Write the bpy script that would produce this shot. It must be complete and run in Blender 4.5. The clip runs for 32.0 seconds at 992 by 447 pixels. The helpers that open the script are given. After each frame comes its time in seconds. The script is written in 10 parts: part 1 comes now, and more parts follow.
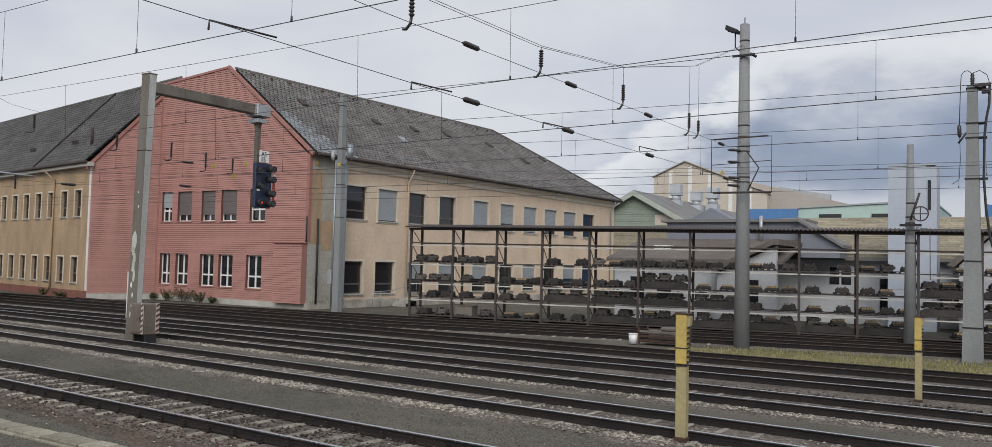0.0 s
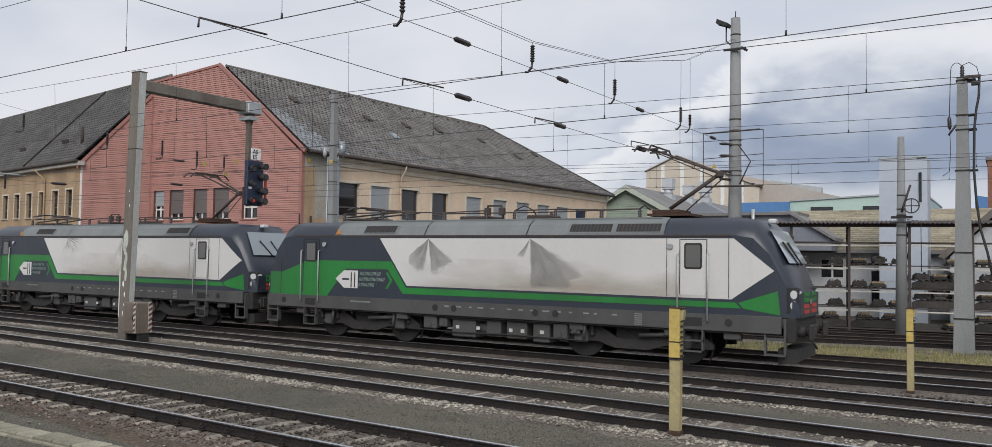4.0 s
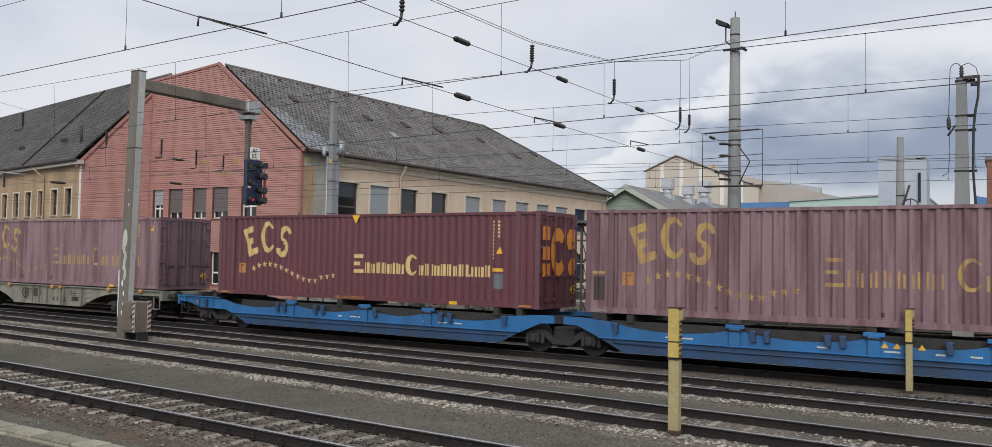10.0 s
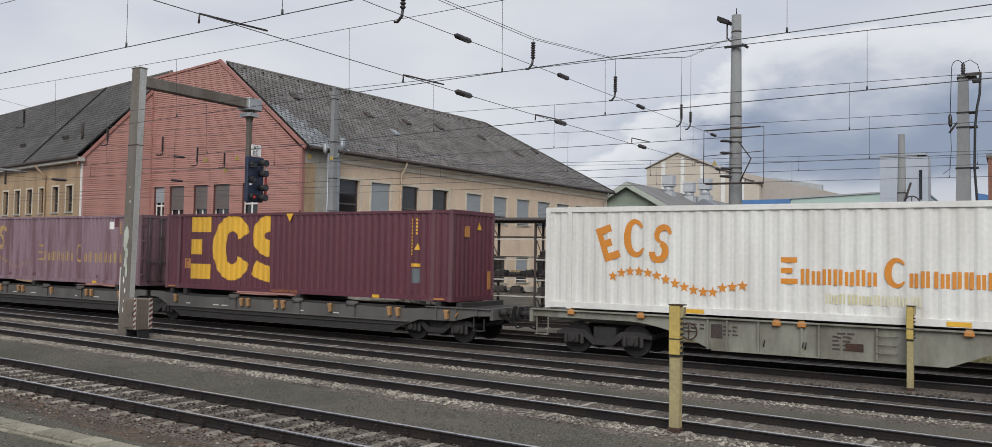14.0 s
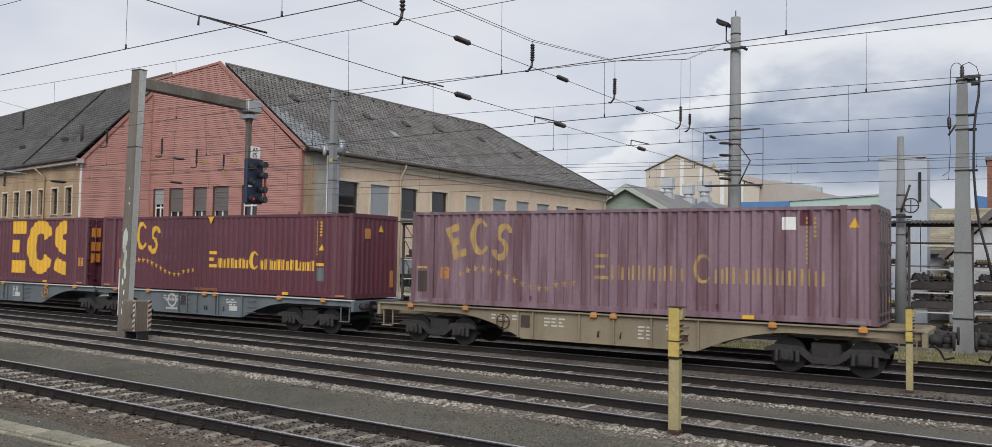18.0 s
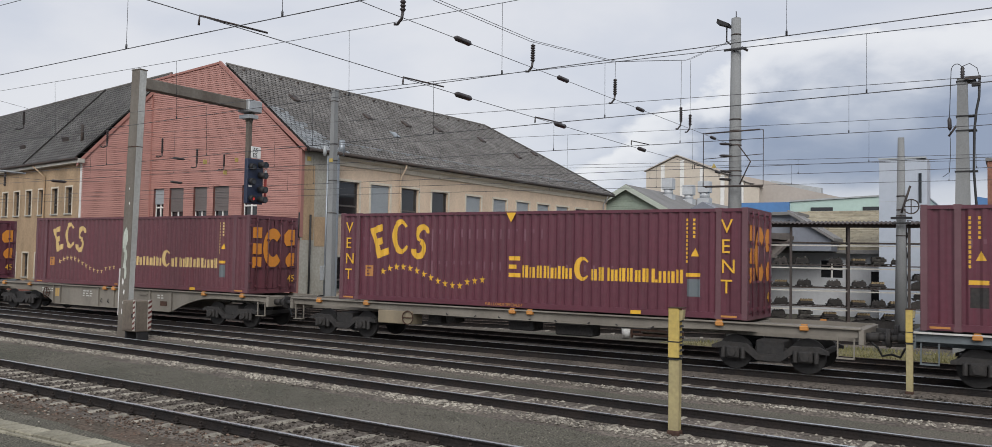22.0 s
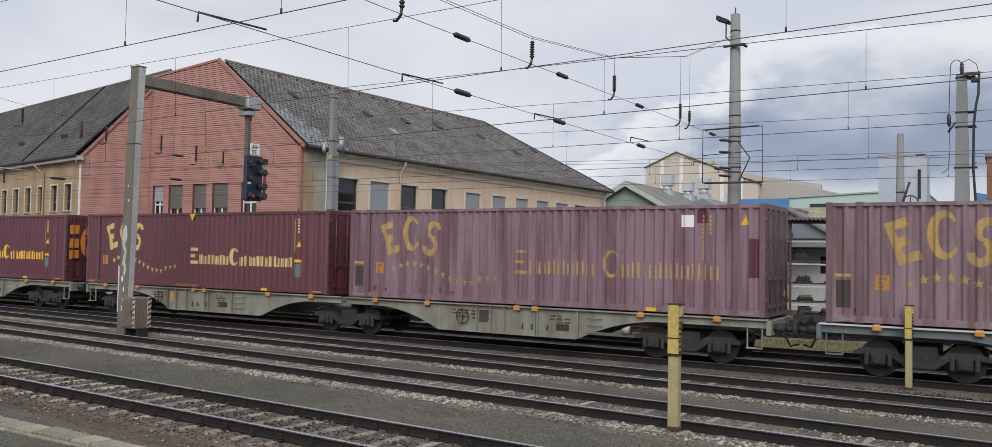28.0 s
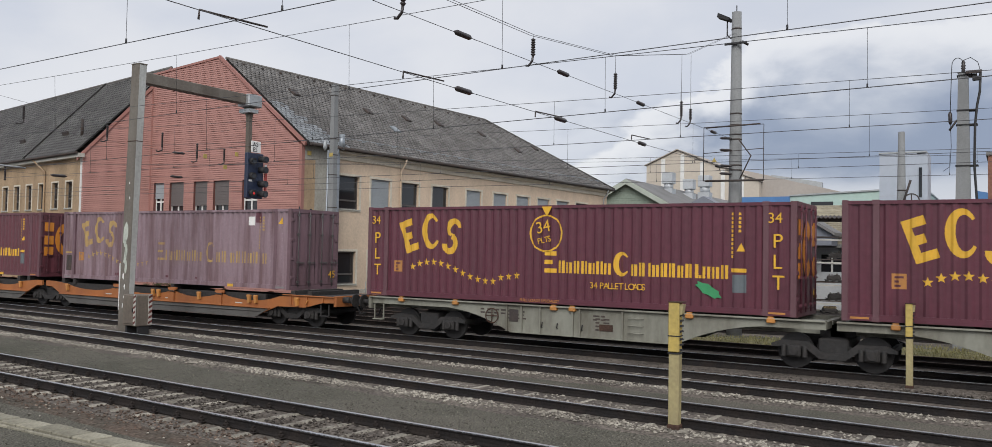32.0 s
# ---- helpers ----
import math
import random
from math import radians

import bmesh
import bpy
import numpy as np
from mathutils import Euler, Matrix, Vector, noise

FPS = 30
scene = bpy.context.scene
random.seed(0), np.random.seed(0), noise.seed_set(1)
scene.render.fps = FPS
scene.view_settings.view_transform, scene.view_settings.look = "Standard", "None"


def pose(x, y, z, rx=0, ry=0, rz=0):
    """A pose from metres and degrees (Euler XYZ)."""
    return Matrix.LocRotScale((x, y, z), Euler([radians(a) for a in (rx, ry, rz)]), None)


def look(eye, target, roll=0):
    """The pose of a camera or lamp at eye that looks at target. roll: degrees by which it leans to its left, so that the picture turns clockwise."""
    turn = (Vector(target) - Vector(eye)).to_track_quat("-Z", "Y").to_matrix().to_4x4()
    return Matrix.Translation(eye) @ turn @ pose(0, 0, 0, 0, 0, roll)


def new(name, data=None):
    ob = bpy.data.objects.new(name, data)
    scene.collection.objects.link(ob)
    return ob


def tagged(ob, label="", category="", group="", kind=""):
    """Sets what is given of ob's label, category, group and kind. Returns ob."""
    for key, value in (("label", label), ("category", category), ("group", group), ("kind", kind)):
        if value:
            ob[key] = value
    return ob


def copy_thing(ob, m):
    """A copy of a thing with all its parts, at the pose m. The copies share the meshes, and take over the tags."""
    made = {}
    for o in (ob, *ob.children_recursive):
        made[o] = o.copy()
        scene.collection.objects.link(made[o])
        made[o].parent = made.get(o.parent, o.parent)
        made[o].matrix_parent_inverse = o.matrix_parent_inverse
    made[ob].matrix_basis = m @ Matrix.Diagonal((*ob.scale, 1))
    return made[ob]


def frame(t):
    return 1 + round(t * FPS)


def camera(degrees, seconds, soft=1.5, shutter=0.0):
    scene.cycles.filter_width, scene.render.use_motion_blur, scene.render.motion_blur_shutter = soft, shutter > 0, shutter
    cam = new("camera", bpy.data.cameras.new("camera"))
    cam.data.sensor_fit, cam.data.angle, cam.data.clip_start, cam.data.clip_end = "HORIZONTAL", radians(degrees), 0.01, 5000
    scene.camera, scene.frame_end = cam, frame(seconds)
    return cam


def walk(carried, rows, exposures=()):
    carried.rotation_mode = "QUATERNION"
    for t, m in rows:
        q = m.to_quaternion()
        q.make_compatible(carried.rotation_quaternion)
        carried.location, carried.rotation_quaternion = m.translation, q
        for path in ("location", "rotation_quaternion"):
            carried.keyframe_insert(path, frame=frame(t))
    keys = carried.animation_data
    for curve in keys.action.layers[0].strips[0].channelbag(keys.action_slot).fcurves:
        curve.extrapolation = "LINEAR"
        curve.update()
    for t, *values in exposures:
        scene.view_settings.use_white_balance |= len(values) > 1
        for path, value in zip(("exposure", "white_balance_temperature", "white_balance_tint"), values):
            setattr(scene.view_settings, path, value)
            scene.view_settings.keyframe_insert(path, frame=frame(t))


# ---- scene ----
EYE = 2.756          # above the rail heads, which lie at z = 0
TRACK_Y = 22.988     # centre line of the train's track
cam = camera(60.77, 32.0, soft=0.4, shutter=0.04)
walk(cam, [
    (0, pose(0, 0, EYE, 92.680, -1.411, 31.927)),
    (0.5, pose(0, 0, EYE, 92.719, -1.370, 31.829)),
    (1, pose(0, 0, EYE, 92.646, -1.253, 31.712)),
    (1.5, pose(0, 0, EYE, 92.575, -1.107, 31.628)),
    (2, pose(0, 0, EYE, 92.519, -1.098, 31.583)),
    (2.5, pose(0, 0, EYE, 92.471, -1.081, 31.537)),
    (3, pose(0, 0, EYE, 92.433, -0.989, 31.502)),
    (3.5, pose(0, 0, EYE, 92.393, -0.879, 31.468)),
    (5.5, pose(0, 0, EYE, 92.418, -0.908, 31.434)),
    (6, pose(0, 0, EYE, 92.398, -0.858, 31.432)),
    (7, pose(0, 0, EYE, 92.407, -0.879, 31.435)),
    (8, pose(0, 0, EYE, 92.406, -0.857, 31.385)),
    (9, pose(0, 0, EYE, 92.435, -0.966, 31.404)),
    (10, pose(0, 0, EYE, 92.372, -0.976, 31.408)),
    (11, pose(0, 0, EYE, 92.266, -1.012, 31.437)),
    (12, pose(0, 0, EYE, 92.238, -0.942, 31.473)),
    (13, pose(0, 0, EYE, 92.190, -0.999, 31.475)),
    (14, pose(0, 0, EYE, 92.182, -0.983, 31.478)),
    (14.5, pose(0, 0, EYE, 92.182, -0.981, 31.477)),
    (16.5, pose(0, 0, EYE, 92.298, -1.075, 31.442)),
    (17, pose(0, 0, EYE, 92.309, -0.995, 31.443)),
    (18, pose(0, 0, EYE, 92.320, -1.015, 31.429)),
    (19, pose(0, 0, EYE, 92.389, -1.055, 31.466)),
    (20, pose(0, 0, EYE, 92.367, -1.136, 31.468)),
    (21, pose(0, 0, EYE, 92.341, -1.095, 31.483)),
    (22, pose(0, 0, EYE, 92.346, -1.098, 31.438)),
    (23, pose(0, 0, EYE, 92.200, -1.169, 31.371)),
    (24, pose(0, 0, EYE, 92.130, -1.147, 31.363)),
    (25, pose(0, 0, EYE, 92.112, -1.078, 31.370)),
    (25.5, pose(0, 0, EYE, 92.138, -1.052, 31.381)),
    (27.5, pose(0, 0, EYE, 92.109, -1.083, 31.411)),
    (28, pose(0, 0, EYE, 92.118, -1.032, 31.400)),
    (28.5, pose(0, 0, EYE, 92.170, -1.074, 31.394)),
    (29, pose(0, 0, EYE, 92.202, -1.123, 31.392)),
    (29.5, pose(0, 0, EYE, 92.209, -1.077, 31.401)),
    (30, pose(0, 0, EYE, 92.207, -1.072, 31.399)),
    (30.5, pose(0, 0, EYE, 92.168, -1.088, 31.427)),
    (31, pose(0, 0, EYE, 92.090, -1.075, 31.433)),
    (31.5, pose(0, 0, EYE, 92.025, -1.083, 31.448)),
    (32, pose(0, 0, EYE, 91.966, -1.089, 31.454)),
], exposures=[(0, -0.10), (2, -0.04), (6, 0.0), (12, 0.0), (14, -0.08), (16.5, 0.0), (32, 0.0)])

# ---- world, sun ----
SUN_EL, SUN_AZ = 36.0, 154.0      # azimuth counted from +Y, clockwise
world = bpy.data.worlds.new("overcast_sky")
scene.world = world
world.use_nodes = True
wn, wl = world.node_tree.nodes, world.node_tree.links
wn.clear()


def wmath(op, a, b, c=None):
    nd = wn.new("ShaderNodeMath")
    nd.operation = op
    for k, val in enumerate((a, b, c)):
        if val is None:
            continue
        if isinstance(val, (int, float)):
            nd.inputs[k].default_value = val
        else:
            wl.new(val, nd.inputs[k])
    return nd.outputs[0]


def wstep(val, lo, hi, out_lo=0.0, out_hi=1.0):
    nd = wn.new("ShaderNodeMapRange")
    nd.interpolation_type = "SMOOTHSTEP"
    for k, x in ((1, lo), (2, hi), (3, out_lo), (4, out_hi)):
        nd.inputs[k].default_value = x
    wl.new(val, nd.inputs[0])
    return nd.outputs[0]


def wnoise(scale, detail, rough, stretch):
    mp = wn.new("ShaderNodeMapping")
    mp.inputs["Scale"].default_value = stretch
    wl.new(wtc.outputs["Generated"], mp.inputs[0])
    nd = wn.new("ShaderNodeTexNoise")
    nd.inputs["Scale"].default_value, nd.inputs["Detail"].default_value, nd.inputs["Roughness"].default_value = scale, detail, rough
    nd.inputs["Distortion"].default_value = 0.25
    wl.new(mp.outputs[0], nd.inputs["Vector"])
    return nd.outputs[0]


sky = wn.new("ShaderNodeTexSky")
sky.sky_type, sky.sun_disc = "NISHITA", False
sky.sun_elevation, sky.sun_rotation = radians(SUN_EL), radians(SUN_AZ)
sky.dust_density, sky.air_density = 2.0, 1.0
wtc = wn.new("ShaderNodeTexCoord")
sep = wn.new("ShaderNodeSeparateXYZ")
wl.new(wtc.outputs["Generated"], sep.inputs[0])
soft_cloud = wnoise(2.3, 8.0, 0.5, (1, 1, 2.2))       # the high, even layer
heaps = wnoise(7.5, 9.0, 0.52, (1, 1, 1.9))           # the heaped clouds below it
# the rain bank stands low beyond the far end of the yard
toward = wstep(sep.outputs[0], -0.62, -0.22)
low = wmath("MULTIPLY", wstep(sep.outputs[2], 0.245, 0.10), wstep(sep.outputs[2], 0.045, 0.115))
bank = wmath("MULTIPLY", toward, low)
v = wmath("MULTIPLY_ADD", heaps, 0.85, wmath("MULTIPLY", bank, 0.50))
dark = wstep(v, 0.56, 0.92)
layer = wn.new("ShaderNodeMixRGB")
layer.inputs[1].default_value, layer.inputs[2].default_value = (7.5, 7.6, 8.0, 1), (6.0, 6.35, 7.2, 1)
wl.new(wstep(soft_cloud, 0.36, 0.66), layer.inputs[0])
# a tall sunlit cloud with a billowing rim rises over the bank
billows = wnoise(15.0, 6.0, 0.45, (1, 1, 1.3))
rim = wmath("MULTIPLY_ADD", wstep(sep.outputs[0], -0.54, -0.14), 0.165, 0.095)
rim = wmath("MULTIPLY_ADD", wmath("SUBTRACT", heaps, 0.5), 0.17, rim)
rim = wmath("MULTIPLY_ADD", wmath("SUBTRACT", billows, 0.5), 0.045, rim)
under = wmath("SUBTRACT", rim, sep.outputs[2])
crest = wmath("MULTIPLY", wstep(under, 0.0, 0.014), wstep(under, 0.085, 0.015))
belly_ = wn.new("ShaderNodeMixRGB")
wl.new(wmath("MULTIPLY", wmath("MULTIPLY", wstep(under, 0.02, 0.09), toward), wmath("MULTIPLY_ADD", wstep(sep.outputs[2], 0.05, 0.12), 0.45, 0.35)), belly_.inputs[0]), wl.new(layer.outputs[0], belly_.inputs[1])
belly_.inputs[2].default_value = (4.15, 4.6, 5.55, 1)
rain = wn.new("ShaderNodeMixRGB")
wl.new(dark, rain.inputs[0]), wl.new(belly_.outputs[0], rain.inputs[1])
rain.inputs[2].default_value = (2.75, 3.25, 4.4, 1)
heads = wn.new("ShaderNodeMixRGB")
wl.new(wmath("MULTIPLY", crest, 0.95), heads.inputs[0]), wl.new(rain.outputs[0], heads.inputs[1])
heads.inputs[2].default_value = (8.0, 8.1, 8.4, 1)
cover = wn.new("ShaderNodeMixRGB")
cover.inputs[0].default_value = 0.92
wl.new(sky.outputs[0], cover.inputs[1]), wl.new(heads.outputs[0], cover.inputs[2])
bg = wn.new("ShaderNodeBackground")
bg.inputs[1].default_value = 0.105
wo = wn.new("ShaderNodeOutputWorld")
wl.new(cover.outputs[0], bg.inputs[0]), wl.new(bg.outputs[0], wo.inputs[0])

sun = new("sun", bpy.data.lights.new("sun", "SUN"))
sun.data.energy, sun.data.angle, sun.data.color = 2.1, radians(40), (1.0, 0.98, 0.945)
az, el = radians(SUN_AZ), radians(SUN_EL)
sun.matrix_basis = look((math.sin(az) * math.cos(el) * 60, math.cos(az) * math.cos(el) * 60, math.sin(el) * 60), (0, 0, 0))
scene.view_settings.exposure = 0.0

# ---- materials ----
MATS = {}


def surface(name, base, other=None, rough=0.7, metal=0.0, grain=(40.0, 0.25), stain=(1.2, 0.5), bump=0.15, streak=0.0, vary=0.0, spread=(0.40, 0.66)):
    """Painted, mineral or metal surface: base colour, a second colour in stains, fine grain, bump, streaks that run down."""
    m = bpy.data.materials.new(name)
    m.use_nodes = True
    n, l = m.node_tree.nodes, m.node_tree.links
    b = n["Principled BSDF"]
    tc = n.new("ShaderNodeTexCoord")
    big_n = n.new("ShaderNodeTexNoise")
    big_n.inputs["Scale"].default_value, big_n.inputs["Detail"].default_value = stain[0], 7.0
    big_n.inputs["Roughness"].default_value = 0.62
    if streak:
        mp = n.new("ShaderNodeMapping")
        mp.inputs["Scale"].default_value = (1.0, 1.0, streak)
        l.new(tc.outputs["Object"], mp.inputs[0]), l.new(mp.outputs[0], big_n.inputs["Vector"])
    else:
        l.new(tc.outputs["Object"], big_n.inputs["Vector"])
    cr = n.new("ShaderNodeMapRange")
    cr.inputs[1].default_value, cr.inputs[2].default_value = spread
    cr.inputs[4].default_value = stain[1]
    l.new(big_n.outputs[0], cr.inputs[0])
    mix = n.new("ShaderNodeMixRGB")
    mix.inputs[1].default_value = (*base, 1)
    mix.inputs[2].default_value = (*(other or tuple(c * 0.55 for c in base)), 1)
    l.new(cr.outputs[0], mix.inputs[0])
    fine = n.new("ShaderNodeTexNoise")
    fine.inputs["Scale"].default_value, fine.inputs["Detail"].default_value = grain[0], 5.0
    l.new(tc.outputs["Object"], fine.inputs["Vector"])
    fr = n.new("ShaderNodeMapRange")
    fr.inputs[1].default_value, fr.inputs[2].default_value = 0.3, 0.7
    fr.inputs[3].default_value, fr.inputs[4].default_value = 1 - grain[1], 1 + grain[1]
    l.new(fine.outputs[0], fr.inputs[0])
    mul = n.new("ShaderNodeMixRGB")
    mul.blend_type = "MULTIPLY"
    mul.inputs[0].default_value = 1.0
    l.new(mix.outputs[0], mul.inputs[1]), l.new(fr.outputs[0], mul.inputs[2])
    out = mul
    if vary:
        oi = n.new("ShaderNodeObjectInfo")
        vr = n.new("ShaderNodeMapRange")
        vr.inputs[3].default_value, vr.inputs[4].default_value = 1 - vary, 1 + vary
        l.new(oi.outputs["Random"], vr.inputs[0])
        mv = n.new("ShaderNodeMixRGB")
        mv.blend_type = "MULTIPLY"
        mv.inputs[0].default_value = 1.0
        l.new(mul.outputs[0], mv.inputs[1]), l.new(vr.outputs[0], mv.inputs[2])
        out = mv
    l.new(out.outputs[0], b.inputs["Base Color"])
    rr = n.new("ShaderNodeMapRange")
    rr.inputs[3].default_value, rr.inputs[4].default_value = max(0.05, rough - 0.12), min(1.0, rough + 0.12)
    l.new(big_n.outputs[0], rr.inputs[0])
    l.new(rr.outputs[0], b.inputs["Roughness"])
    b.inputs["Metallic"].default_value = metal
    if rough >= 0.8:
        b.inputs["Specular IOR Level"].default_value = 0.12
    if bump:
        bp = n.new("ShaderNodeBump")
        bp.inputs["Strength"].default_value, bp.inputs["Distance"].default_value = bump, 0.02
        l.new(fine.outputs[0], bp.inputs["Height"]), l.new(bp.outputs[0], b.inputs["Normal"])
    MATS[name] = m
    return m


def island_vary(m, amount):
    """Lets every loose piece of a joined mesh differ a little in tone."""
    n, l = m.node_tree.nodes, m.node_tree.links
    b = n["Principled BSDF"]
    src = b.inputs["Base Color"].links[0].from_socket
    geo = n.new("ShaderNodeNewGeometry")
    vr = n.new("ShaderNodeMapRange")
    vr.inputs[3].default_value, vr.inputs[4].default_value = 1 - amount, 1 + amount
    l.new(geo.outputs["Random Per Island"], vr.inputs[0])
    mv = n.new("ShaderNodeMixRGB")
    mv.blend_type = "MULTIPLY"
    mv.inputs[0].default_value = 1.0
    l.new(src, mv.inputs[1]), l.new(vr.outputs[0], mv.inputs[2]), l.new(mv.outputs[0], b.inputs["Base Color"])
    return m


def glass(name, tint, rough=0.04):
    m = bpy.data.materials.new(name)
    m.use_nodes = True
    b = m.node_tree.nodes["Principled BSDF"]
    b.inputs["Base Color"].default_value = (*tint, 1)
    b.inputs["Roughness"].default_value = rough
    b.inputs["Specular IOR Level"].default_value = 0.6
    return m


def glow(name, color, strength):
    m = bpy.data.materials.new(name)
    m.use_nodes = True
    b = m.node_tree.nodes["Principled BSDF"]
    b.inputs["Base Color"].default_value = (*color, 1)
    b.inputs["Emission Color"].default_value = (*color, 1)
    b.inputs["Emission Strength"].default_value = strength
    return m


GRAVEL = surface("fine_gravel", (0.128, 0.118, 0.098), (0.070, 0.072, 0.056), 0.95, grain=(30, 0.65), stain=(0.35, 0.8), bump=1.0)
BALLAST = surface("stained_ballast", (0.150, 0.130, 0.112), (0.074, 0.064, 0.057), 0.95, grain=(16, 0.55), stain=(0.8, 0.8), bump=1.0)
BALLAST_PALE = surface("dusty_brown_ballast", (0.170, 0.150, 0.128), (0.090, 0.078, 0.067), 0.95, grain=(16, 0.55), stain=(0.8, 0.8), bump=1.0)
BRICKY = surface("reddish_gravel", (0.112, 0.084, 0.066), (0.072, 0.068, 0.056), 0.95, grain=(18, 0.5), stain=(1.3, 0.85), bump=1.0)
STONE = island_vary(surface("pale_ballast_stone", (0.310, 0.285, 0.242), (0.135, 0.119, 0.101), 0.9, grain=(30, 0.25), stain=(0.9, 0.85), bump=0.4), 0.5)
STONE_DARK = island_vary(surface("dark_ballast_stone", (0.104, 0.090, 0.078), (0.055, 0.047, 0.042), 0.9, grain=(30, 0.3), stain=(3, 0.6), bump=0.4), 0.6)
STONE_GRAVEL = island_vary(surface("gravel_stone", (0.135, 0.128, 0.106), (0.075, 0.072, 0.060), 0.9, grain=(30, 0.3), stain=(3, 0.6), bump=0.3), 0.5)
STONE_RED = island_vary(surface("reddish_stone", (0.135, 0.095, 0.074), (0.085, 0.074, 0.062), 0.9, grain=(30, 0.3), stain=(5, 0.8), bump=0.4), 0.5)
GRASS_SOIL = surface("grassy_soil", (0.21, 0.185, 0.10), (0.115, 0.115, 0.055), 0.95, grain=(9, 0.5), stain=(0.9, 0.9), bump=1.0)
BLADE = island_vary(surface("grass_blade", (0.275, 0.245, 0.120), (0.145, 0.155, 0.060), 0.8, grain=(5, 0.2), stain=(0.5, 0.9), bump=0), 0.4)
LEAF = island_vary(surface("shrub_leaf", (0.075, 0.095, 0.035), (0.11, 0.085, 0.04), 0.7, grain=(8, 0.3), stain=(3, 0.6), bump=0), 0.4)
RAIL_SIDE = surface("rusty_rail_side", (0.021, 0.019, 0.019), (0.036, 0.028, 0.024), 0.8, grain=(30, 0.3), stain=(1.5, 0.7), bump=0.4)
RAIL_HEAD = surface("worn_rail_head", (0.60, 0.62, 0.65), (0.44, 0.45, 0.46), 0.30, 0.8, grain=(60, 0.1), stain=(1, 0.5), bump=0.05)
RAIL_DULL = surface("dull_rail_head", (0.13, 0.095, 0.075), (0.08, 0.055, 0.045), 0.7, 0.2, grain=(40, 0.2), stain=(1, 0.5), bump=0.2)
SLEEPER = surface("weathered_sleeper", (0.315, 0.290, 0.245), (0.165, 0.146, 0.120), 0.9, grain=(20, 0.3), stain=(2.2, 0.85), bump=0.6, vary=0.25)
CONCRETE = surface("grey_concrete", (0.265, 0.272, 0.274), (0.180, 0.184, 0.184), 0.85, grain=(25, 0.12), stain=(0.9, 0.7), bump=0.3, streak=0.3)
SLAB_GREY = surface("dusty_slab_concrete", (0.300, 0.282, 0.222), (0.190, 0.176, 0.134), 0.9, grain=(18, 0.2), stain=(1.6, 0.8), bump=0.4, vary=0.2)
CONC_LIGHT = surface("pale_concrete", (0.47, 0.46, 0.42), (0.33, 0.32, 0.28), 0.85, grain=(18, 0.16), stain=(1.6, 0.7), bump=0.3)
RED_BOARD = surface("red_cladding", (0.400, 0.205, 0.174), (0.345, 0.172, 0.145), 0.65, grain=(14, 0.08), stain=(0.6, 0.7), bump=0.1, vary=0.06)
RED_GAP = surface("dark_red_backing", (0.20, 0.088, 0.075), (0.16, 0.072, 0.062), 0.8, grain=(14, 0.06), stain=(0.8, 0.5), bump=0.1)
RED_TRIM = surface("red_edge_trim", (0.34, 0.158, 0.132), (0.29, 0.135, 0.112), 0.6, grain=(14, 0.06), stain=(0.8, 0.5), bump=0.1)
OCHRE = surface("ochre_plaster", (0.69, 0.545, 0.410), (0.57, 0.450, 0.340), 0.9, grain=(9, 0.08), stain=(0.55, 0.9), bump=0.3, streak=0.45)
OCHRE_OLD = surface("weathered_ochre_plaster", (0.43, 0.310, 0.200), (0.30, 0.222, 0.145), 0.9, grain=(9, 0.12), stain=(0.9, 0.9), bump=0.3, streak=0.3)
GREY_PLASTER = surface("bare_grey_plaster", (0.40, 0.385, 0.34), (0.30, 0.28, 0.235), 0.95, grain=(7, 0.12), stain=(0.6, 0.9), bump=0.5)
PLINTH = surface("stained_plinth", (0.46, 0.43, 0.37), (0.20, 0.18, 0.15), 0.95, grain=(9, 0.2), stain=(0.9, 0.9), bump=0.5)
RED_PLINTH = surface("brown_red_plinth", (0.24, 0.105, 0.085), (0.17, 0.09, 0.075), 0.9, grain=(9, 0.2), stain=(0.9, 0.8), bump=0.4)
TRIM_WHITE = surface("cream_window_trim", (0.66, 0.60, 0.50), (0.52, 0.46, 0.37), 0.8, grain=(12, 0.08), stain=(1.0, 0.7), bump=0.2)
FRAME_WHITE = surface("white_window_frame", (0.74, 0.73, 0.70), (0.60, 0.59, 0.56), 0.5, grain=(12, 0.05), stain=(1.0, 0.5), bump=0.05)
FRAME_DARK = surface("dark_window_frame", (0.10, 0.09, 0.085), (0.07, 0.06, 0.055), 0.5, grain=(12, 0.1), stain=(1.0, 0.5), bump=0.05)
BLIND = surface("grey_blue_blind", (0.36, 0.39, 0.41), (0.31, 0.335, 0.355), 0.7, grain=(12, 0.04), stain=(0.5, 0.6), bump=0.05)
BLIND_DARK = surface("brown_grey_blind", (0.165, 0.145, 0.14), (0.13, 0.11, 0.105), 0.7, grain=(12, 0.05), stain=(0.5, 0.6), bump=0.05)
SLATE = island_vary(surface("weathered_slate", (0.142, 0.134, 0.126), (0.088, 0.081, 0.075), 0.7, grain=(20, 0.2), stain=(0.45, 0.8), bump=0.3, vary=0.22), 0.26)
SLATE_PALE = surface("pale_blue_grey_slate", (0.235, 0.250, 0.262), (0.155, 0.160, 0.162), 0.6, grain=(20, 0.2), stain=(0.8, 0.8), bump=0.3, vary=0.25)
